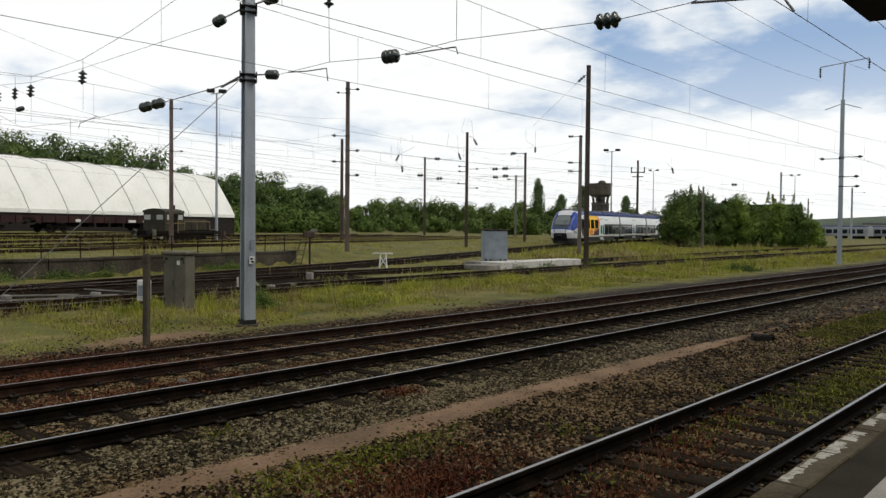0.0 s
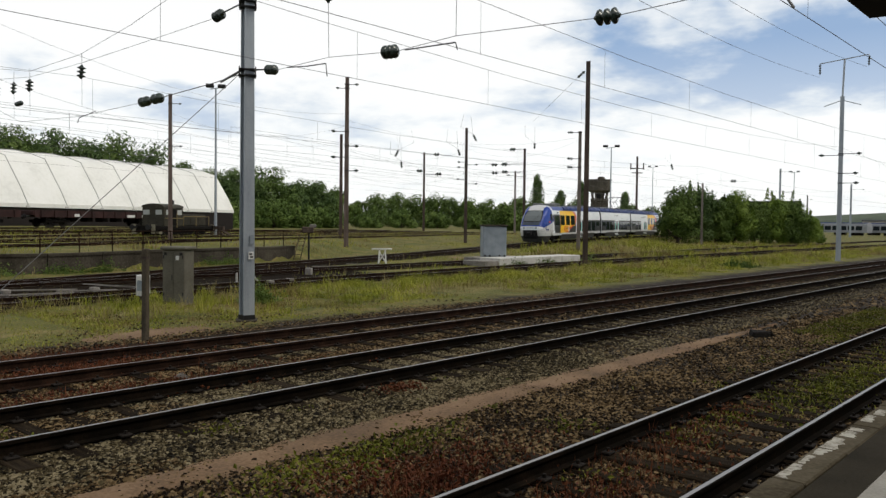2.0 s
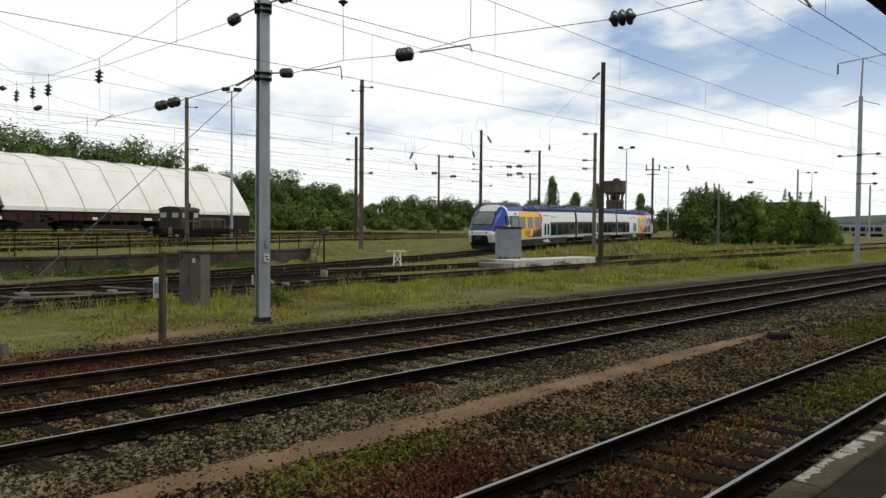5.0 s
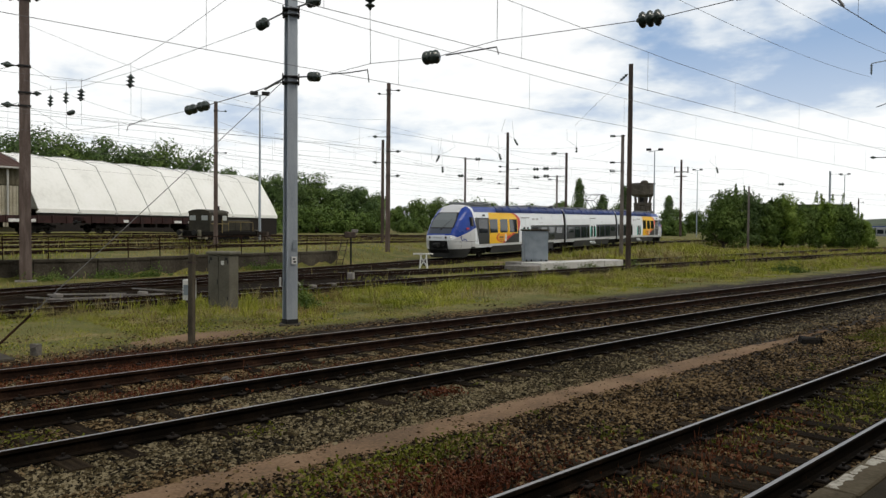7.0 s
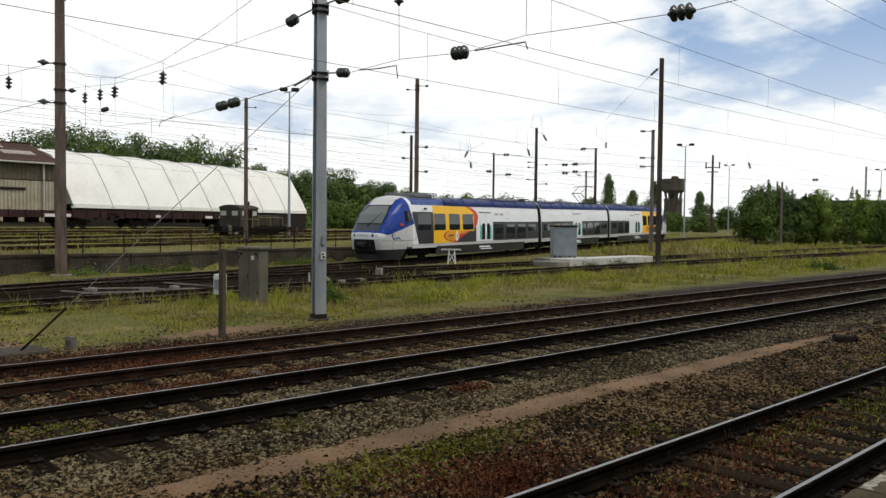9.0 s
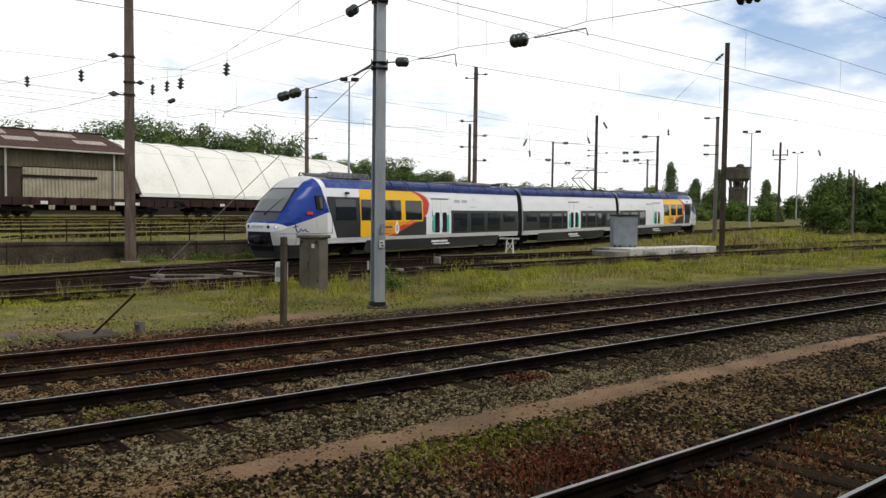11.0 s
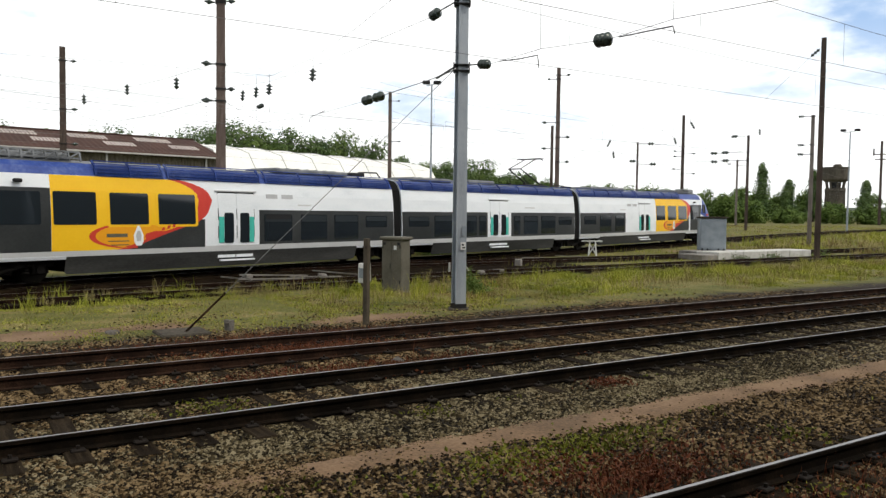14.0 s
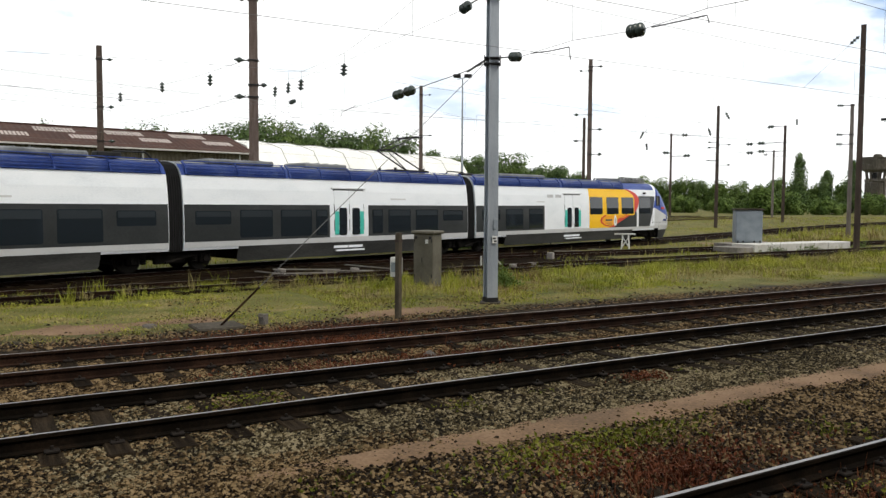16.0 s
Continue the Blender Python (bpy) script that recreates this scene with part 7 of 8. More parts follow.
def leaf_mesh(name, centres, size, rng, material, parent, label="", facing=None):
    """Many small bent leaf clumps round the given points; facing: which way each one turns, roughly."""
    n = len(centres)
    a = rng.normal(size=(n, 3))
    if facing is not None:
        a = np.cross(facing, a)
    a /= np.linalg.norm(a, axis=1)[:, None] + 1e-9
    b = np.cross(a, rng.normal(size=(n, 3)) if facing is None else facing)
    b /= np.linalg.norm(b, axis=1)[:, None] + 1e-9
    s = size * rng.uniform(0.55, 1.35, (n, 1))
    c = np.cross(a, b) * s * 0.35
    v = np.stack([centres - a * s, centres + b * s * 0.6 + c, centres + a * s, centres - b * s * 0.6 + c], 1).reshape(-1, 3)
    f = np.arange(4 * n).reshape(n, 4)
    ob = mesh_object(name, v.tolist(), f.tolist(), material, parent)
    if label:
        tagged(ob, label)
    return ob


def tree(x, y, h, w, label, material, seed, leaves=1500, size=0.45, base=0.12, slim=False, bush=False, shoots=0):
    rng = np.random.default_rng(seed)
    z0 = gz(x, y)
    t = thing("bush" if bush else "tree", label, "bush" if bush else "tree", pose(x, y, z0 - 0.05))
    bm = bmesh.new()
    trunk_top = h * (0.75 if slim else 0.55)
    r0 = 0.025 * h + 0.05
    rod(bm, (0, 0, 0), (0.1 * rng.uniform(-1, 1), 0.1 * rng.uniform(-1, 1), trunk_top), r0, r0 * 0.35, seg=8)
    lobes = []
    k = 16 if slim else 17
    for i in range(k):
        q = (i + 0.5) / k
        ang = i * 2.4 + rng.uniform(0, 0.8)
        if slim:
            rad, zc, lr = w * 0.12, h * (base + (0.93 - base) * q), w * 0.34 * (1.15 - 0.7 * q) * rng.uniform(0.8, 1.2)
        else:
            rad = w * 0.5 * math.sin(math.pi * (0.32 + 0.56 * q)) * rng.uniform(0.3, 0.8)
            zc = h * (base + 0.13 + (0.72 - base) * q * rng.uniform(0.86, 1.06))
            lr = min(w * rng.uniform(0.14, 0.25), h * 0.32)
        c = np.array([math.cos(ang) * rad, math.sin(ang) * rad, zc])
        lobes.append((c, lr))
        st = h * (0.1 if bush else 0.25) * (0.6 + 0.8 * q)
        rod(bm, (0, 0, min(st, trunk_top)), tuple(c), r0 * 0.4, r0 * 0.12, seg=5)
    part("trunk", bm, M_BARK, t)
    pts, face = [], []
    for c, lr in lobes:
        m = leaves // k
        d = rng.normal(size=(m, 3))
        d /= np.linalg.norm(d, axis=1)[:, None]
        rr = lr * np.where(rng.uniform(0, 1, (m, 1)) < 0.75, rng.uniform(0.8, 1.12, (m, 1)), rng.uniform(0.2, 0.9, (m, 1)))
        nz = np.array([noise.noise((p * 2.3 + c).tolist()) for p in d])[:, None]
        pts.append(c + d * rr * (1 + 0.5 * nz) * np.array([1, 1, 1.5 if slim else 0.85]))
        face.append(d + rng.normal(0, 0.22, (m, 3)) + np.array([0, 0, 0.25]))
    for i in range(shoots):
        # upright leafy shoots that break the outline
        c, lr = lobes[i % k]
        foot = c + rng.normal(0, lr * 0.5, 3)
        tip = foot + np.array([rng.normal(0, 0.3), rng.normal(0, 0.3), rng.uniform(0.5, 1.25) * lr + 0.5])
        m = 90
        q = rng.uniform(0, 1, (m, 1))
        pts.append(foot + (tip - foot) * q + rng.normal(0, 0.2, (m, 3)) * (1.1 - q))
        face.append(rng.normal(0, 1, (m, 3)))
    pts, face = np.concatenate(pts), np.concatenate(face)
    pts[:, 2] = np.maximum(pts[:, 2], 0.15 if bush else h * base * 0.8)
    leaf_mesh("crown", pts, size, rng, material, t, facing=face)
    return t


def polar(az, d):
    a = math.radians(az)
    return -math.sin(a) * d, math.cos(a) * d


WOOD = "broad leafy tree in the belt behind the yard"
# wood behind the hall: azimuth, distance, height
sd = 100
for az, d, h in ((94, 150, 15), (90, 150, 15), (86.5, 155, 15), (83, 150, 14), (80, 155, 14.5), (77.5, 150, 14), (75, 160, 15.5), (72.6, 150, 17.8), (70.6, 152, 17.6), (68.6, 155, 16.6), (66.6, 158, 16.2), (64.4, 160, 17.0), (62.4, 165, 15.8), (60.4, 170, 15.4), (58.6, 178, 14.2), (57.0, 180, 13.9), (55.4, 178, 13.9), (54.0, 182, 14.0), (52.4, 186, 11.8), (50.9, 190, 12.6), (49.6, 205, 10.6)):
    x, y = polar(az, d)
    tree(x, y, h * (1.1 if az > 62 else 0.97), h * 0.84, WOOD, M_LEAF_DARK if sd % 3 else M_LEAF, sd, leaves=6400, size=0.29, base=0.03)
    sd += 1
for az, d, h in ((48.0, 250, 8.5), (46.6, 250, 10.3), (45.2, 255, 11.2), (43.9, 260, 10.4), (42.5, 258, 10.4), (41.2, 262, 10.9), (39.9, 260, 10.2), (38.6, 265, 9.4), (37.4, 255, 8.2), (36.2, 240, 10.0), (35.0, 235, 9.0), (33.6, 240, 8.6), (32.0, 260, 9.8), (28.4, 290, 9.6), (26.8, 300, 8.2), (25.2, 300, 8.0), (23.5, 330, 7.5)):
    x, y = polar(az, d)
    tree(x, y, h, h * 1.05, "rounded shrubby tree at the far edge of the yard", M_LEAF_BUSH if sd % 2 else M_LEAF, sd, leaves=4000, size=0.34, base=0.0)
    sd += 1
for az, d, h, w in ((34.75, 225, 15.8, 5.0), (31.6, 235, 14.6, 5.2), (28.55, 240, 11.6, 4.2), (33.1, 235, 11.5, 5.0)):
    x, y = polar(az, d)
    tree(x, y, h, w, "slim dark poplar beside the water tower", M_LEAF_DARK, sd, leaves=3000, size=0.32, slim=True)
    sd += 1
# scrub in front of the tree belt and the thicket by the tracks
for az, d, h, w in ((47.2, 190, 3.6, 9), (44.6, 195, 4.4, 10), (42.0, 200, 4.0, 10), (39.4, 190, 3.4, 9), (36.9, 165, 5.6, 8), (35.6, 170, 4.6, 8), (33.2, 180, 3.6, 9), (30.4, 190, 4.6, 9), (28.2, 190, 3.8, 8), (61.0, 150, 5.5, 10), (59.2, 152, 5.0, 10), (57.4, 155, 5.5, 10), (55.6, 158, 5.2, 10), (53.8, 160, 5.6, 10), (52.0, 162, 5.0, 10), (50.2, 168, 4.4, 10)):
    x, y = polar(az, d)
    tree(x, y, h, w, "low scrubby bush in rough grass", M_LEAF_BUSH, sd, leaves=2600, size=0.28, base=0.0, bush=True)
    sd += 1
for az, d, h, w in ((24.9, 112, 8.2, 6.4), (23.6, 116, 8.8, 6.0), (22.4, 118, 7.2, 5.6), (21.2, 120, 7.8, 5.6), (20.0, 124, 6.8, 5.6), (18.9, 126, 7.0, 5.6), (17.6, 128, 6.6, 6.0), (16.5, 130, 4.4, 4.6), (22.0, 126, 7.2, 6.0), (18.4, 136, 7.2, 6.0)):
    x, y = polar(az, d)
    tree(x, y, h, w, "dense green thicket bush beside the tracks", (M_LEAF_DARK if az > 21.5 and sd % 2 else M_LEAF_FRESH if sd % 2 else M_LEAF_BUSH), sd, leaves=8500, size=0.15, base=0.0, bush=True, shoots=24)
    sd += 1


for az, d, h, w in ((82.2, 77.5, 3.8, 4.6), (84.4, 78, 4.3, 5), (87.5, 78, 4.4, 5), (90.5, 78, 4.2, 5)):
    x, y = polar(az, d)
    tree(x, y, h, w, "dark dense bush in front of the warehouse wall", M_LEAF_SHADE, sd, leaves=5200, size=0.16, base=0.0, bush=True)
    sd += 1


M_TOWER = mat("sooty_tower_concrete", [(0.035, 0.03, 0.022), (0.075, 0.066, 0.052), (0.13, 0.118, 0.095)], scale=0.5, fine=4, stretch=(1, 1, 0.4), rough=0.95, bump=0.2)


def water_tower():
    x, y = polar(30.33, 215)
    t = thing("water_tower", "old dark concrete water tower with a wide tank", "water tower", pose(x, y, gz(x, y)))
    bm = bmesh.new()
    lathe(bm, (0, 0, 0), (0, 0, 8.5), [(0, 2.3), (0.9, 2.05), (0.92, 2.35), (1, 2.35)], seg=24)
    part("shaft", bm, M_TOWER, t, "ribbed pale shaft")
    bm = bmesh.new()
    lathe(bm, (0, 0, 10.0), (0, 0, 13.6), [(0, 2.2), (0.12, 2.85), (0.2, 3.0), (0.93, 3.0), (0.935, 3.2), (1, 3.2)], seg=32)
    part("tank", bm, M_TOWER, t, "stained concrete tank")
    bm = bmesh.new()
    lathe(bm, (0.4, 0, 13.6), (0.4, 0, 14.4), [(0, 1.0), (0.7, 0.95), (1, 0.5)], seg=16)
    part("roof_cap", bm, M_TOWER, t)
    # added black core, stands for the shade between the gallery posts
    part("neck_shade", bm_box(-0.6, 0.6, -0.6, 0.6, 8.5, 10.2), M_BLACK, t, "black core for the shade in the open gallery")
    for k in range(8):
        a = k * math.pi / 4
        bm = bmesh.new()
        beam(bm, (math.cos(a) * 1.9, math.sin(a) * 1.9, 8.4), (math.cos(a) * 2.2, math.sin(a) * 2.2, 10.2), 0.35, 0.35)
        part("gallery_post", bm, M_TOWER, t)
        bm = bmesh.new()
        beam(bm, (math.cos(a) * 2.2, math.sin(a) * 2.2, 0.2), (math.cos(a) * 2.1, math.sin(a) * 2.1, 7.9), 0.4, 0.4)
        part("pilaster", bm, M_TOWER, t)


water_tower()

M_TRAIN_FAR = mat("far_white_coach", [(0.20, 0.21, 0.23), (0.32, 0.33, 0.35)], scale=0.5, rough=0.4, bump=0)
M_HOUSE = mat("far_render_wall", [(0.3, 0.28, 0.25), (0.45, 0.42, 0.38)], scale=0.3, rough=0.9, bump=0)
M_ROOF_GREEN = mat("far_mossy_green_roof", [(0.03, 0.04, 0.022), (0.05, 0.062, 0.034)], scale=0.2, fine=2, rough=0.9, bump=0)
M_ROOF_FAR = mat("far_slate_roof", [(0.09, 0.095, 0.105), (0.13, 0.135, 0.145)], scale=0.2, fine=2, rough=0.8, bump=0)
M_HILL = mat("wooded_hill", [(0.03, 0.045, 0.03), (0.06, 0.08, 0.05), (0.09, 0.11, 0.08)], scale=0.02, fine=0.2, pos=True, rough=1.0, bump=0)
M_RED_FAR = mat("far_dull_red", [(0.16, 0.05, 0.045), (0.22, 0.08, 0.07)], scale=1, rough=0.6, bump=0)


def parked_coach(az, d, yaw, dark, label):
    x, y = polar(az, d)
    t = thing("parked_coach", label, "coach", pose(x, y, gz(x, y) + 0.15, 0, 0, yaw), group="coaches parked far down the yard")
    bm = bmesh.new()
    ring = [(1.2, 0.8), (1.42, 0.9), (1.42, 2.6), (1.25, 3.4), (0.8, 3.8), (0, 3.95), (-0.8, 3.8), (-1.25, 3.4), (-1.42, 2.6), (-1.42, 0.9), (-1.2, 0.8)]
    b = part("body", loft([[(px, yy, z) for px, z in ring] for yy in (-12.5, 12.5)]), M_RED_FAR if dark else M_TRAIN_FAR, t)
    for s in (-1, 1):
        for k in range(9):
            yy = -11 + k * 2.6
            part("window", bm_box(s * 1.43 - 0.02, s * 1.43 + 0.02, yy, yy + 2.1, 1.6, 2.9), M_GLASS, b)
    part("roof_band", bm_box(-1.0, 1.0, -12.3, 12.3, 3.78, 3.99, bevel=0.05), M_CAR_BLUE_ROOF, t)
    for q in (-8.5, 8.5):
        part("coach_bogie", bm_box(-1.1, 1.1, q - 1.6, q + 1.6, 0.0, 0.85, bevel=0.1), M_BOGIE, t)


for k in range(5):
    parked_coach(15.2 - k * 1.9, 282 + k * 4, 72 - k * 2, k == 2, "white and blue coach parked far down the yard" if k != 2 else "dull red coach parked far down the yard")


def far_buildings():
    for az, d, w, h, lab in ((19.2, 420, 30, 16, "long low building with a flat green roof beyond the thicket"), (12.0, 600, 30, 9, "far pale building on the skyline"), (10.2, 620, 26, 11, "far pale building on the skyline"), (8.5, 600, 40, 10, "far pale building on the skyline"), (49.6, 330, 9, 15, "far pale apartment block behind the trees")):
        x, y = polar(az, d)
        t = thing("building", lab, "building", pose(x, y, -1.0, 0, 0, az))
        part("wall", bm_box(-w / 2, w / 2, -6, 6, 0, h - 1.2), M_HOUSE if az != 19.2 else M_ROOF_GREEN, t)
        part("roof", bm_box(-w / 2 - 0.6, w / 2 + 0.6, -6.6, 6.6, h - 1.2, h, bevel=0.1), M_ROOF_FAR if az < 15 else M_ROOF_GREEN, t)
        n = int(w / 4) if az != 19.2 else 0
        for k in range(n):
            for fl in range(max(1, int(h / 4))):
                part("window", bm_box(-w / 2 + 1.2 + k * 4, -w / 2 + 2.9 + k * 4, -6.05, -5.98, 1.5 + fl * 3.4, 3.2 + fl * 3.4), M_GLASS, t)
    # wooded ridge along the horizon
    verts, faces = [], []
    n = 120
    for k in range(n + 1):
        az = -40 + k * 1.35
        for d, s in ((1500, 0.0), (1700, 1.0), (2100, 1.0)):
            x, y = polar(az, d)
            hgt = (16 + 12 * noise.noise((k * 0.11, 0.3, 0)) + 26 * math.exp(-((az - 9) / 9) ** 2)) * s
            verts.append((x, y, hgt - 2 + 3 * s * noise.noise((k * 0.9, 2, 0))))
    for k in range(n):
        for j in range(2):
            o = k * 3 + j
            faces.append((o, o + 1, o + 4, o + 3))
    tagged(mesh_object("backdrop", verts, faces, M_HILL, smooth=True), "low wooded ridge along the horizon", "hill", kind="structure")


far_buildings()


# ---- stones, grass and weeds ----
def scatter(n, x0, x1, y0, y1, rng, keep=None):
    nx = max(1, round(math.sqrt(n * (x1 - x0) / (y1 - y0))))
    i = np.arange(n)
    p = np.stack([x0 + (i % nx + rng.uniform(0, 1, n)) * (x1 - x0) / nx, y0 + (i // nx + rng.uniform(0, 1, n)) * (y1 - y0) * nx / n], 1)
    return p[keep(p[:, 0], p[:, 1], rng)] if keep else p


ROCK_V = np.array([(-1, -0.7, -0.5), (0.9, -0.9, -0.5), (1, 0.8, -0.5), (-0.8, 1, -0.5), (-0.5, -0.1, 0.6), (0.5, 0.15, 0.75)])
ROCK_F = np.array([(0, 1, 5), (0, 5, 4), (2, 3, 4), (2, 4, 5), (1, 2, 5), (3, 0, 4)])


def stones(name, p, z, size, rng, material, label):
    n = len(p)
    v = np.repeat(ROCK_V[None], n, 0) * rng.uniform(0.65, 1.35, (n, 6, 3))
    a = rng.uniform(0, 2 * math.pi, n)
    c, s = np.cos(a)[:, None], np.sin(a)[:, None]
    tl = rng.uniform(-0.5, 0.5, (n, 1))
    x, y, w = v[..., 0], v[..., 1], v[..., 2]
    y, w = y * np.cos(tl) - w * np.sin(tl), y * np.sin(tl) + w * np.cos(tl)
    x, y = x * c - y * s, x * s + y * c
    k = size * rng.lognormal(0, 0.35, (n, 1))
    zz = np.broadcast_to(z, (n,))[:, None]
    out = np.stack([p[:, :1] + x * k, p[:, 1:] + y * k * rng.uniform(0.8, 1.2, (n, 1)), zz + w * k * 0.7], -1)
    f = (ROCK_F[None] + (np.arange(n) * 6)[:, None, None]).reshape(-1, 3)
    ob = mesh_object(name, out.reshape(-1, 3).tolist(), f.tolist(), material)
    return tagged(ob, label, "ballast", kind="stuff")


def blades(name, p, z, h, rng, material, label, category="grass", width=0.006, lean=0.35):
    """Thin bent blades, two triangles each."""
    n = len(p)
    a = rng.uniform(0, 2 * math.pi, n)
    d = np.stack([np.cos(a), np.sin(a)], 1)
    q = np.stack([-d[:, 1], d[:, 0]], 1)
    hh = (h * rng.lognormal(0, 0.35, n))[:, None]
    w = width * rng.uniform(0.7, 1.6, (n, 1))
    ln = rng.uniform(0.05, lean, (n, 1)) * hh
    zz = np.broadcast_to(z, (n,))[:, None] - 0.02
    b0, b1 = np.hstack([p - q * w, zz]), np.hstack([p + q * w, zz])
    m0, m1 = np.hstack([p + d * ln * 0.3 - q * w * 0.8, zz + hh * 0.55]), np.hstack([p + d * ln * 0.3 + q * w * 0.8, zz + hh * 0.55])
    tip = np.hstack([p + d * ln, zz + hh])
    v = np.stack([b0, b1, m0, m1, tip], 1).reshape(-1, 3)
    o = (np.arange(n) * 5)[:, None]
    f = np.concatenate([o + [0, 1, 3], o + [0, 3, 2], o + [2, 3, 4]]).tolist()
    ob = mesh_object(name, v.tolist(), f, material)
    return tagged(ob, label, category, kind="stuff")


def patch(x, y, sc, seed=0.0):
    return np.array([noise.noise((a * sc, b * sc, seed)) for a, b in zip(x, y)])


M_GRASS = leafy("fresh_green_grass", [(0.10, 0.12, 0.012), (0.20, 0.225, 0.022), (0.30, 0.305, 0.042), (0.40, 0.375, 0.08)])
M_GRASS_RUST = leafy("brown_seeding_grass", [(0.10, 0.07, 0.026), (0.18, 0.13, 0.05), (0.27, 0.2, 0.085)])
M_GRASS_DRY = leafy("dry_straw_grass", [(0.16, 0.135, 0.05), (0.27, 0.23, 0.09), (0.38, 0.32, 0.15)])
M_WEED = leafy("bright_weed_leaves", [(0.045, 0.054, 0.006), (0.09, 0.1, 0.011), (0.15, 0.155, 0.02)])
M_WEED_RED = leafy("reddish_weeds", [(0.05, 0.014, 0.006), (0.105, 0.033, 0.014), (0.16, 0.068, 0.03)])


def ground_cover():
    rng = np.random.default_rng(5)
    rails = (X_F - 0.7525, X_F + 0.7525, X_G - 0.7525, X_G + 0.7525)

    def off_rails(x, y, r):
        k = np.ones(len(x), bool)
        for q in rails:
            k &= abs(x - q) > 0.09
        return k

    def thin(x, y, r):
        # clean shoulder beside the near running track, fewer stones far away
        return off_rails(x, y, r) & (r.uniform(0, 1, len(x)) < np.clip(14.0 / np.maximum(y, 6), 0.12, 1))
    p = np.concatenate([scatter(125000, -14.6, -7.0, -0.4, 13, rng, off_rails), scatter(66000, -14.6, -7.1, 13, 45, rng, thin)])
    brown = (p[:, 0] < -10.9) & (patch(p[:, 0], p[:, 1], 0.8, 8.0) > -0.25)
    brown |= patch(p[:, 0], p[:, 1], 0.7, 18.0) + rng.uniform(-0.3, 0.3, len(p)) > 0.05 + np.clip((p[:, 1] - 2.5) * 0.12, -0.1, 0.5)
    on_sl = (abs(((p[:, 1] + 3 + 0.3) % 0.6) - 0.3) < 0.13) & (((abs(p[:, 0] - X_G) < 1.3)) | (abs(p[:, 0] - X_F) < 1.3)) & (rng.uniform(0, 1, len(p)) < 0.62)
    brown, p = brown[~on_sl], p[~on_sl]
    stones("ballast_stones", p[~brown], -0.19, 0.0172, rng, M_STONE, "loose grey crushed stone of the running tracks")
    stones("rusty_ballast", p[brown], -0.19, 0.019, rng, M_STONE_BROWN, "rusty brown crushed stone of the far running track")
    p = scatter(76000, -6.62, -2.0, 1.0, 26, rng, lambda x, y, r: (abs(x + 4.29) > 0.09) & (abs(x + 2.786) > 0.09) & (r.uniform(0, 1, len(x)) < np.clip(9.0 / np.maximum(y, 4), 0.15, 1)))
    on_sl = (abs(((p[:, 1] + 1 + 0.3) % 0.6) - 0.3) < 0.13) & (abs(p[:, 0] - X_N) < 1.25) & (rng.uniform(0, 1, len(p)) < 0.6)
    p = p[~on_sl]
    stones("brown_ballast", p, -0.2, 0.0175, rng, M_STONE_BROWN, "brown dirty ballast stones by the platform track")
    p = scatter(9000, -7.3, -2.0, 18, 60, rng, lambda x, y, r: (abs(x + 4.29) > 0.09) & (abs(x + 2.786) > 0.09))
    stones("far_brown_ballast", p, -0.2, 0.032, rng, M_STONE_BROWN, "brown dirty ballast stones further along the track")
    p = np.concatenate([scatter(450, -7.3, -6.4, 2, 20, rng), scatter(3600, -7.4, -6.3, -0.4, 3.0, rng), scatter(2600, -7.2, -6.5, 1, 20, rng, lambda x, y, r: (patch(x, y, 1.2, 5.0) > 0.10 + np.clip((y - 3.5) * 0.12, -0.4, 0.22)))])
    stones("path_pebbles", p, -0.185, 0.015, rng, M_STONE_BROWN, "small stones scattered over the sand path")
    p = np.concatenate([scatter(9000, -20.5, -14.3, -1, 20, rng, lambda x, y, r: patch(x, y, 0.5, 3) + r.uniform(-0.2, 0.2, len(x)) > 0.05), scatter(13000, -15.5, -14.2, -1, 24, rng, lambda x, y, r: r.uniform(0, 1, len(x)) < np.clip((x + 15.6) * 1.1, 0.05, 1) * np.clip(13 / np.maximum(y, 6), 0.2, 1))])
    stones("verge_stones", p, land(p[:, 0], p[:, 1]) + 0.01, 0.017, rng, M_STONE_BROWN, "small stones on the verge")
    # main verge of long grass
    def verge(x, y, r):
        dens = patch(x, y, 0.35, 1.0) * 0.9 + patch(x, y, 1.3, 4.0) * 0.7 + 0.3
        dens = dens + sstep(-16.2, -18.2, x) * 0.35 - (1 - sstep(-15.0, -16.8, x)) * 0.75
        bare = (x > -20.6) & (y < 7.5)
        return (r.uniform(0, 1, len(x)) < np.clip(dens, 0.02, 1)) & ~(bare & (r.uniform(0, 1, len(x)) < 0.9))
    for n, y0, y1, wide in ((150000, -1, 18, 0.005), (85000, 18, 42, 0.008), (45000, 42, 95, 0.014)):
        p = scatter(n, -23.2, -14.6, y0, y1, rng, verge)
        z = land(p[:, 0], p[:, 1])
        dry = patch(p[:, 0], p[:, 1], 0.25, 9.0) + rng.uniform(-0.3, 0.3, len(p)) > 0.08
        tall = np.interp(-p[:, 0], (14.6, 15.5, 16.8, 18.5, 23.2), (0.03, 0.04, 0.06, 0.11, 0.135)) * np.interp(p[:, 1], (0, 8, 25, 40), (0.6, 0.8, 1.1, 1.3))
        tall = tall * np.clip(0.75 + 1.3 * patch(p[:, 0], p[:, 1], 0.6, 11.0) + 0.9 * patch(p[:, 0], p[:, 1], 2.2, 12.0), 0.3, 2.2)
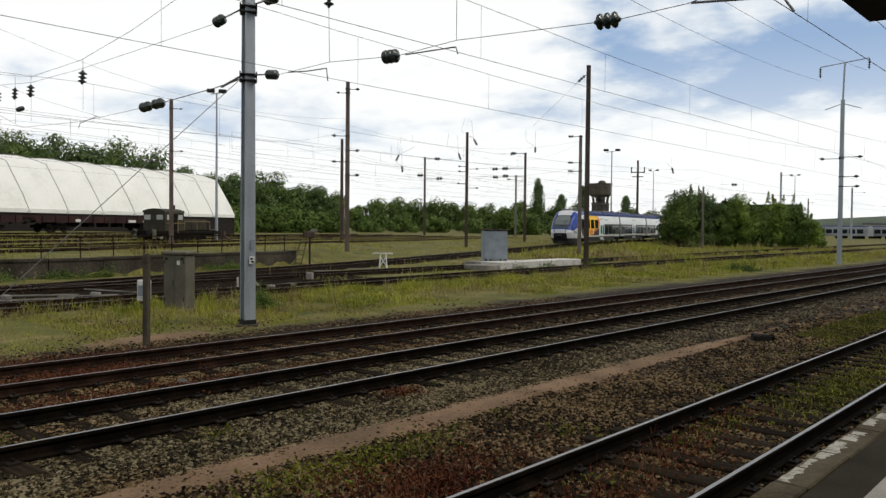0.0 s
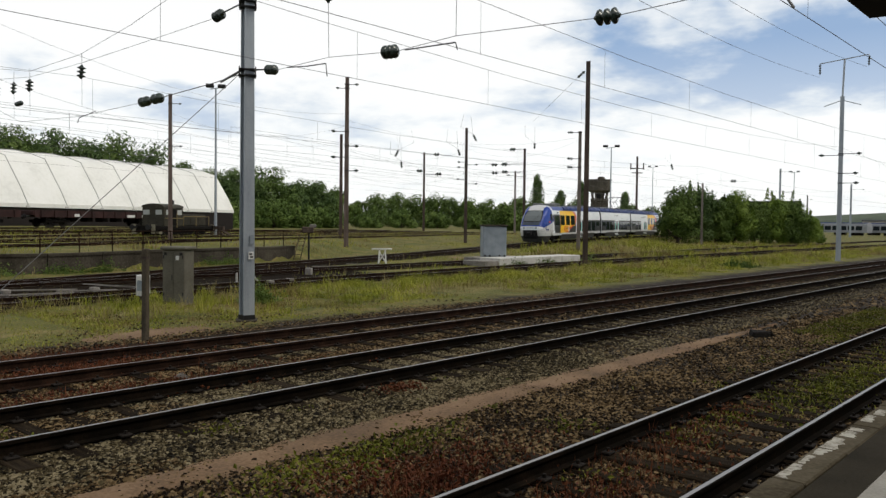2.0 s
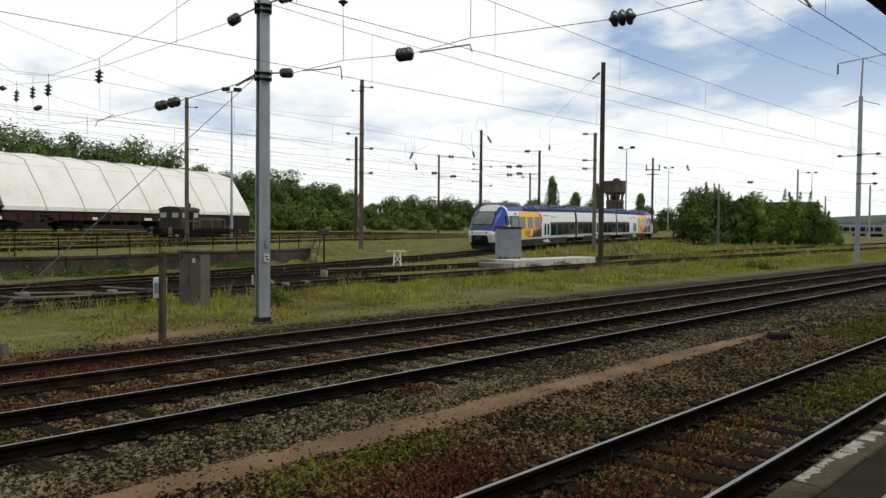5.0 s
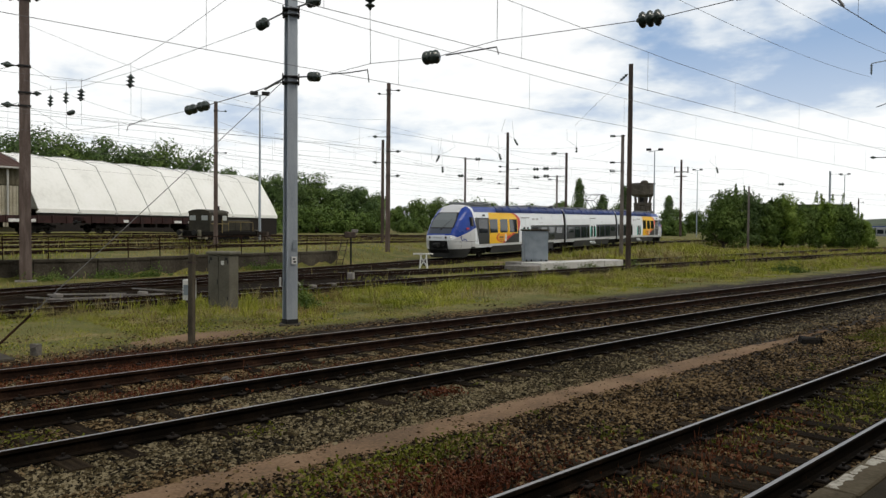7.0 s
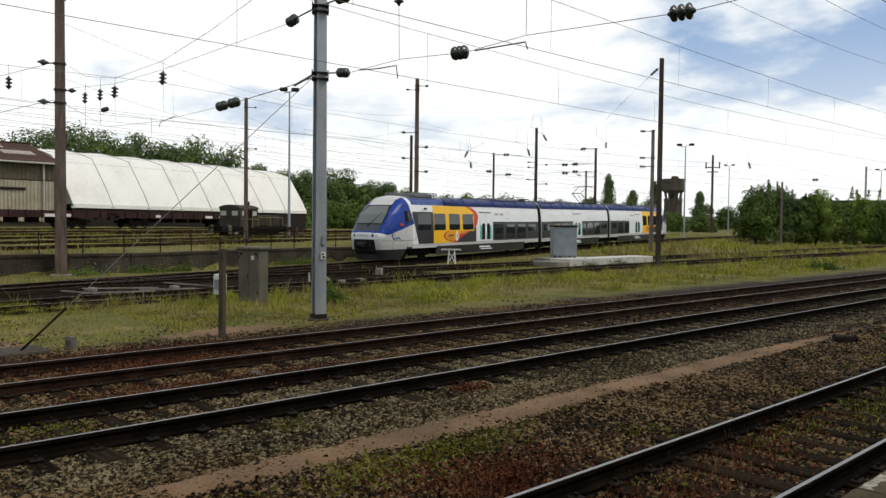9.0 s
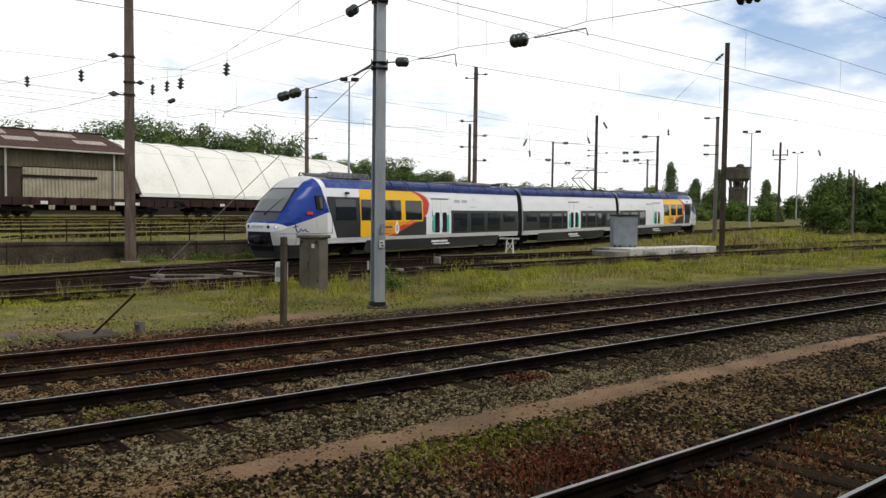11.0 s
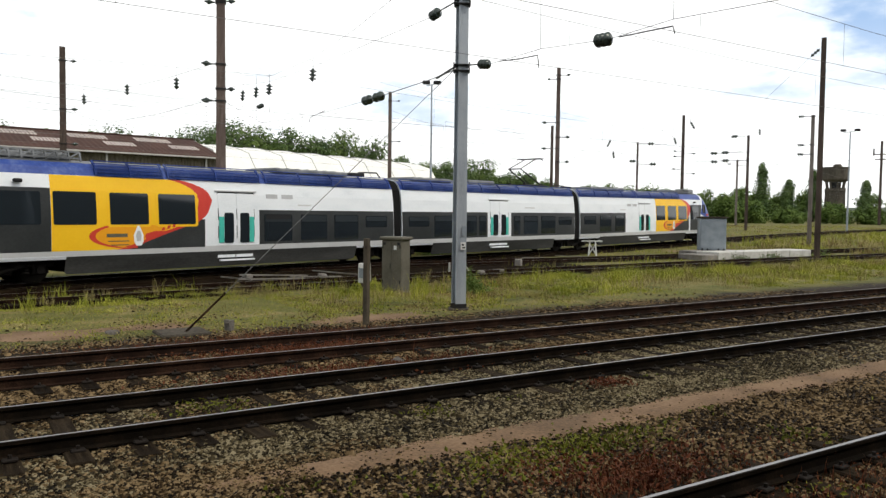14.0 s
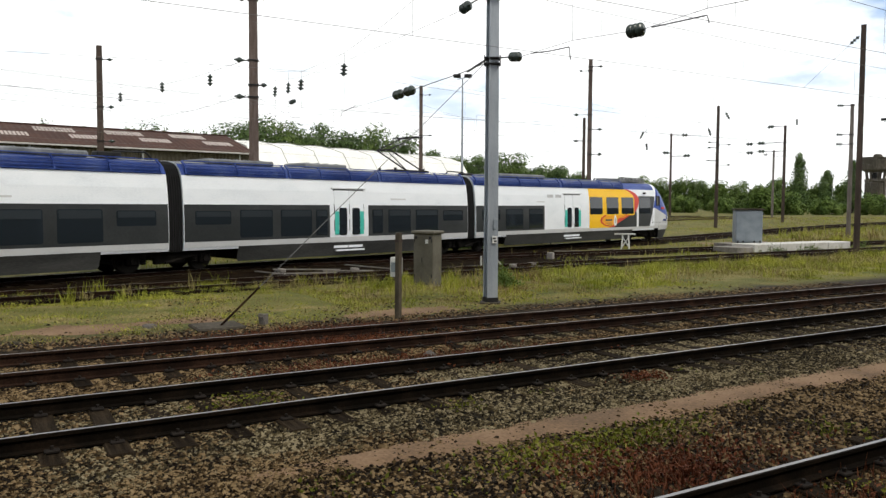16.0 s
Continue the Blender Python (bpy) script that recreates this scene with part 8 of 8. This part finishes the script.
        rust = dry & (patch(p[:, 0], p[:, 1], 0.5, 21.0) + rng.uniform(-0.25, 0.25, len(p)) > 0.05)
        dry &= ~rust
        green = ~dry & ~rust
        blades("verge_grass", p[green], z[green], tall[green], rng, M_GRASS, "uneven green grass of the verge", width=wide, lean=1.3)
        blades("verge_straw", p[dry], z[dry], tall[dry] * 1.2, rng, M_GRASS_DRY, "dry straw-coloured grass stems of the verge", width=wide * 0.7, lean=1.1)
        blades("verge_seed_grass", p[rust], z[rust], tall[rust] * 1.3, rng, M_GRASS_RUST, "brown seeding grass of the verge", width=wide * 0.7, lean=1.1)
    p = scatter(34000, -21.0, -14.9, -0.6, 15, rng, lambda x, y, r: (patch(x, y, 0.9, 51.0) + 0.6 * patch(x, y, 3.0, 52.0) + r.uniform(-0.3, 0.3, len(x)) > -0.02) & (r.uniform(0, 1, len(x)) < np.clip((-14.7 - x) / 1.3, 0.05, 1)))
    k = patch(p[:, 0], p[:, 1], 1.1, 53.0) + rng.uniform(-0.25, 0.25, len(p)) > 0.1
    for nm, pick, m, lb in (("turf", ~k, M_GRASS, "short green turf in the bare verge"), ("dry_turf", k, M_GRASS_DRY, "short dry turf in the bare verge")):
        blades(nm, p[pick], land(p[pick, 0], p[pick, 1]) + 0.015, 0.032, rng, m, lb, width=0.007, lean=1.6)
    # loose tufts that stand above the rest
    c = scatter(900, -23.0, -16.4, 1, 62, rng, lambda x, y, r: (r.uniform(0, 1, len(x)) < np.clip((-15.8 - x) / 4, 0.1, 1)) & (patch(x, y, 0.4, 31.0) > -0.12) & ((y > 8) | (x < -21)))
    p = np.repeat(c, 34, 0) + rng.normal(0, 1, (len(c) * 34, 2)) * np.repeat(rng.uniform(0.06, 0.2, len(c)), 34)[:, None]
    high = np.repeat(rng.uniform(0.14, 0.36, len(c)), 34)
    k = np.repeat(rng.uniform(0, 1, len(c)) < 0.3, 34)
    blades("grass_tufts", p[~k], land(p[~k, 0], p[~k, 1]), high[~k], rng, M_GRASS, "soft tall green tufts of grass", width=0.006, lean=0.8)
    blades("straw_tufts", p[k], land(p[k, 0], p[k, 1]), high[k], rng, M_GRASS_DRY, "soft tall straw tufts of grass", width=0.005, lean=0.8)
    # grass among the sidings and on the raised yard
    def yard(x, y, r):
        tx = np.interp(y, TY, TX)
        ax = np.interp(y, [q[1] for q in LINE_A], [q[0] for q in LINE_A])
        bx = np.interp(y, [q[1] for q in LINE_B], [q[0] for q in LINE_B])
        k = (abs(x - tx) > 2.2) & ~((y < 22) & (x > tx - 2) & (x < ax + 0.8)) & (abs(x - ax) > 1.2) & (abs(x - bx) > 1.2)
        k &= ~((x > -31) & (x < -27.4) & (y > 34.5) & (y < 45.5))
        return k & (r.uniform(0, 1, len(x)) < np.clip(patch(x, y, 0.22, 2.0) + 0.42, 0.03, 1))
    p = scatter(150000, -75, -23.2, -6, 130, rng, yard)
    tall = 0.13 * np.clip(0.8 + 1.6 * patch(p[:, 0], p[:, 1], 0.3, 11.0) + 0.6 * patch(p[:, 0], p[:, 1], 1.1, 12.0), 0.3, 2.4)
    rust = patch(p[:, 0], p[:, 1], 0.16, 21.0) + 0.5 * patch(p[:, 0], p[:, 1], 0.6, 23.0) + rng.uniform(-0.2, 0.2, len(p)) > 0.16
    z = land(p[:, 0], p[:, 1])
    blades("yard_grass", p[~rust], z[~rust], tall[~rust], rng, M_GRASS, "patchy grass between the sidings and on the raised yard", width=0.014, lean=0.9)
    blades("yard_seed_grass", p[rust], z[rust], tall[rust] * 1.3, rng, M_GRASS_RUST, "brown seeding grass between the sidings", width=0.011, lean=0.8)
    p = scatter(26000, -75, -23.2, -6, 130, rng, yard)
    blades("yard_straw", p, land(p[:, 0], p[:, 1]), 0.26, rng, M_GRASS_DRY, "dry tall stems between the sidings", width=0.010)
    # rank growth between the siding and the thicket
    def rank(x, y, r):
        tx = np.interp(y, TY, TX)
        bx = np.interp(y, [q[1] for q in LINE_B], [q[0] for q in LINE_B])
        ax = np.interp(y, [q[1] for q in LINE_A], [q[0] for q in LINE_A])
        return (x > tx + 3.2) & (abs(x - bx) > 2.2) & ~((x - ax > -1.8) & (x - ax < 3.2)) & (patch(x, y, 0.12, 41.0) + r.uniform(-0.2, 0.2, len(x)) > -0.18)
    c = np.concatenate([scatter(2600, -62, -19, 47, 112, rng, rank), scatter(700, -34, -27.5, 45.5, 70, rng, rank)])
    p = np.repeat(c, 16, 0) + rng.normal(0, 0.28, (len(c) * 16, 2))
    high = np.repeat(rng.uniform(0.14, 0.42, len(c)) * np.clip(1 + 1.2 * patch(c[:, 0], c[:, 1], 0.2, 43.0), 0.4, 1.6), 16)
    k = np.repeat(patch(c[:, 0], c[:, 1], 0.15, 45.0) + rng.uniform(-0.25, 0.25, len(c)), 16)
    for nm, pick, m, lb in (("rank_grass", k < 0.1, M_GRASS, "rank green growth between siding and thicket"), ("rank_straw", (k >= 0.1) & (k < 0.3), M_GRASS_DRY, "tall straw growth between siding and thicket"), ("rank_seed_grass", k >= 0.3, M_GRASS_RUST, "tall brown seeding growth between siding and thicket")):
        blades(nm, p[pick], land(p[pick, 0], p[pick, 1]), high[pick], rng, m, lb, width=0.02, lean=1.2)
    # weeds at the foot of the wall and in front of the slab
    def clump(cx, cy, sx, sy, n):
        return np.stack([rng.normal(cx, sx, n), rng.normal(cy, sy, n)], 1)
    cl = [clump(wall_x(y) + 0.6, y, 0.3, 0.5, 130) for y in (12.0, 14.5, 16.5, 23.5, 25.0)]
    cl += [clump(-27.3, y, 0.2, 0.5, 60) for y in (37.5, 40.5, 45.5)] + [clump(-17.7, 46.6, 0.45, 0.6, 500), clump(-19.3, 13.6, 0.3, 0.3, 260)]
    p = np.concatenate(cl)
    p = np.repeat(p, 5, 0) + rng.normal(0, 0.06, (len(p) * 5, 2))
    up = np.abs(rng.normal(0, 0.17, len(p))) * np.clip(1 + 1.6 * patch(p[:, 0], p[:, 1], 1.5, 2.0), 0.3, 2)
    ob = leaf_mesh("weed_clumps", np.column_stack([p, land(p[:, 0], p[:, 1]) + up]), 0.045, rng, M_LEAF_BUSH, None)
    tagged(ob, "soft leafy weed clumps", "weeds", kind="stuff")
    # low weeds in the gravel by the path and between the platform rails
    def weedy(x, y, r):
        return r.uniform(0, 1, len(x)) < np.clip(patch(x, y, 0.9, 6.0) * 1.6 - 0.32, 0, 1)
    p = np.concatenate([scatter(5000, -6.5, -5.0, 2.0, 9.0, rng, weedy), clump(-5.9, 4.9, 0.26, 0.75, 480), clump(-6.1, 6.3, 0.18, 0.6, 200), clump(-3.4, 13.0, 0.25, 1.2, 900), clump(-3.3, 19, 0.35, 2.5, 1500), scatter(2600, -10.0, -8.7, 2, 9, rng, weedy), scatter(5000, -8.2, -7.3, 2.0, 10, rng, weedy) , scatter(3500, -4.1, -2.95, 6.0, 30.0, rng, weedy), scatter(5000, -5.2, -4.4, 8, 30, rng, weedy), scatter(2600, -6.0, -4.8, 19, 27, rng)])
    leaf_pts = np.column_stack([p, -0.19 + rng.uniform(0.0, 0.07, len(p))])
    ob = leaf_mesh("low_weeds", leaf_pts, 0.028, rng, M_WEED, None)
    tagged(ob, "low bright green weeds in the gravel", "weeds", kind="stuff")
    red = [clump(-5.35, 6.1, 0.3, 0.45, 180), clump(-4.9, 6.9, 0.25, 0.5, 100), clump(-5.6, 4.9, 0.25, 0.3, 260), clump(-10.9, 4.6, 0.2, 1.0, 700), clump(-12.6, 7.5, 0.35, 1.2, 450), clump(-12.7, 4.0, 0.4, 0.8, 500), clump(-14.2, 5.2, 0.3, 1.8, 1200), clump(-3.5, 6.2, 0.3, 0.5, 300), clump(-3.6, 8.2, 0.3, 0.6, 250), clump(-5.0, 5.6, 0.25, 0.4, 700), clump(-3.9, 10.0, 0.2, 0.6, 200), clump(-12.7, 5.6, 0.3, 0.7, 1500), clump(-8.1, 8.2, 0.12, 0.2, 260), clump(-10.6, 7.0, 0.3, 1.2, 600)]
    p = np.concatenate(red)
    ob = leaf_mesh("red_weeds", np.column_stack([p, -0.19 + rng.uniform(0, 0.08, len(p))]), 0.026, rng, M_WEED_RED, None)
    tagged(ob, "rusty red dried weeds in the ballast", "weeds", kind="stuff")
    p = np.concatenate([clump(-5.0, 5.4, 0.2, 0.32, 420), clump(-5.3, 6.4, 0.25, 0.4, 100), clump(-4.7, 4.4, 0.2, 0.5, 220), clump(-3.6, 6.4, 0.3, 0.7, 400), clump(-3.9, 8.2, 0.2, 0.6, 250), clump(-12.7, 5.2, 0.3, 0.9, 900), clump(-14.4, 5.4, 0.15, 1.5, 900), clump(-11.0, 6.4, 0.2, 1.2, 500)])
    blades("red_stems", p, -0.2, 0.10, rng, M_WEED_RED, "thin rusty red weed stems", "weeds", width=0.005, lean=0.9)
    p = np.concatenate([scatter(6000, -4.2, -2.9, 5.5, 30, rng, weedy), clump(-3.4, 13.5, 0.3, 1.6, 1500), scatter(3000, -6.4, -4.6, 3, 20, rng, weedy)])
    blades("track_grass", p, -0.2, 0.055, rng, M_GRASS, "thin grass between the platform rails", width=0.005, lean=1.3)


ground_cover()


def bare_patch(name, cx, cy, rx, ry, label, seed):
    verts, faces = [(cx, cy, gz(cx, cy) + 0.03)], []
    n = 40
    for k in range(n):
        a = 2 * math.pi * k / n
        r = 1 + 0.35 * noise.noise((math.cos(a) * 1.7, math.sin(a) * 1.7, seed)) + 0.12 * noise.noise((math.cos(a) * 7, math.sin(a) * 7, seed))
        x, y = cx + rx * r * math.cos(a), cy + ry * r * math.sin(a)
        verts.append((x, y, gz(x, y) - 0.012))
    faces = [(0, 1 + k, 1 + (k + 1) % n) for k in range(n)]
    tagged(mesh_object(name, verts, faces, M_SAND, smooth=True), label, "bare earth", kind="structure")


bare_patch("bare_earth_1", -15.75, 8.4, 0.75, 2.0, "bare pinkish earth at the foot of the post", 1.0)
bare_patch("bare_earth_2", -16.6, 1.2, 1.0, 3.2, "bare pinkish earth beside the track", 2.0)
bare_patch("bare_earth_3", -33.6, 44.5, 2.2, 5.5, "pale trodden earth behind the slab", 3.0)


def chord(sa, sb):
    """A car's pose from its two ends along the track."""
    a, b = on_track(sa), on_track(sb)
    d = b - a
    yaw = math.degrees(math.atan2(-d.x, d.y))
    pitch = math.degrees(math.atan2(d.z, math.hypot(d.x, d.y)))
    return Matrix.Translation(a) @ pose(0, 0, 0, pitch, 0, yaw)


def motions():
    times = [k * 0.4 for k in range(41)]
    walk(CAR_FRONT, [(t, chord(nose_way(t), nose_way(t) + 21.0)) for t in times])
    walk(CAR_MID, [(t, chord(nose_way(t) + 21.0, nose_way(t) + 36.4)) for t in times])
    walk(CAR_REAR, [(t, chord(nose_way(t) + 57.4, nose_way(t) + 36.4)) for t in times])
    spins = [k / 15 for k in range(241)]
    for w, y in WHEELS:
        back = -1.0 if w.parent.parent == CAR_REAR else 1.0
        walk(w, [(t, pose(0, y, 0.435, back * math.degrees((74.216 - nose_way(t)) / 0.435) % 360)) for t in spins])


motions()
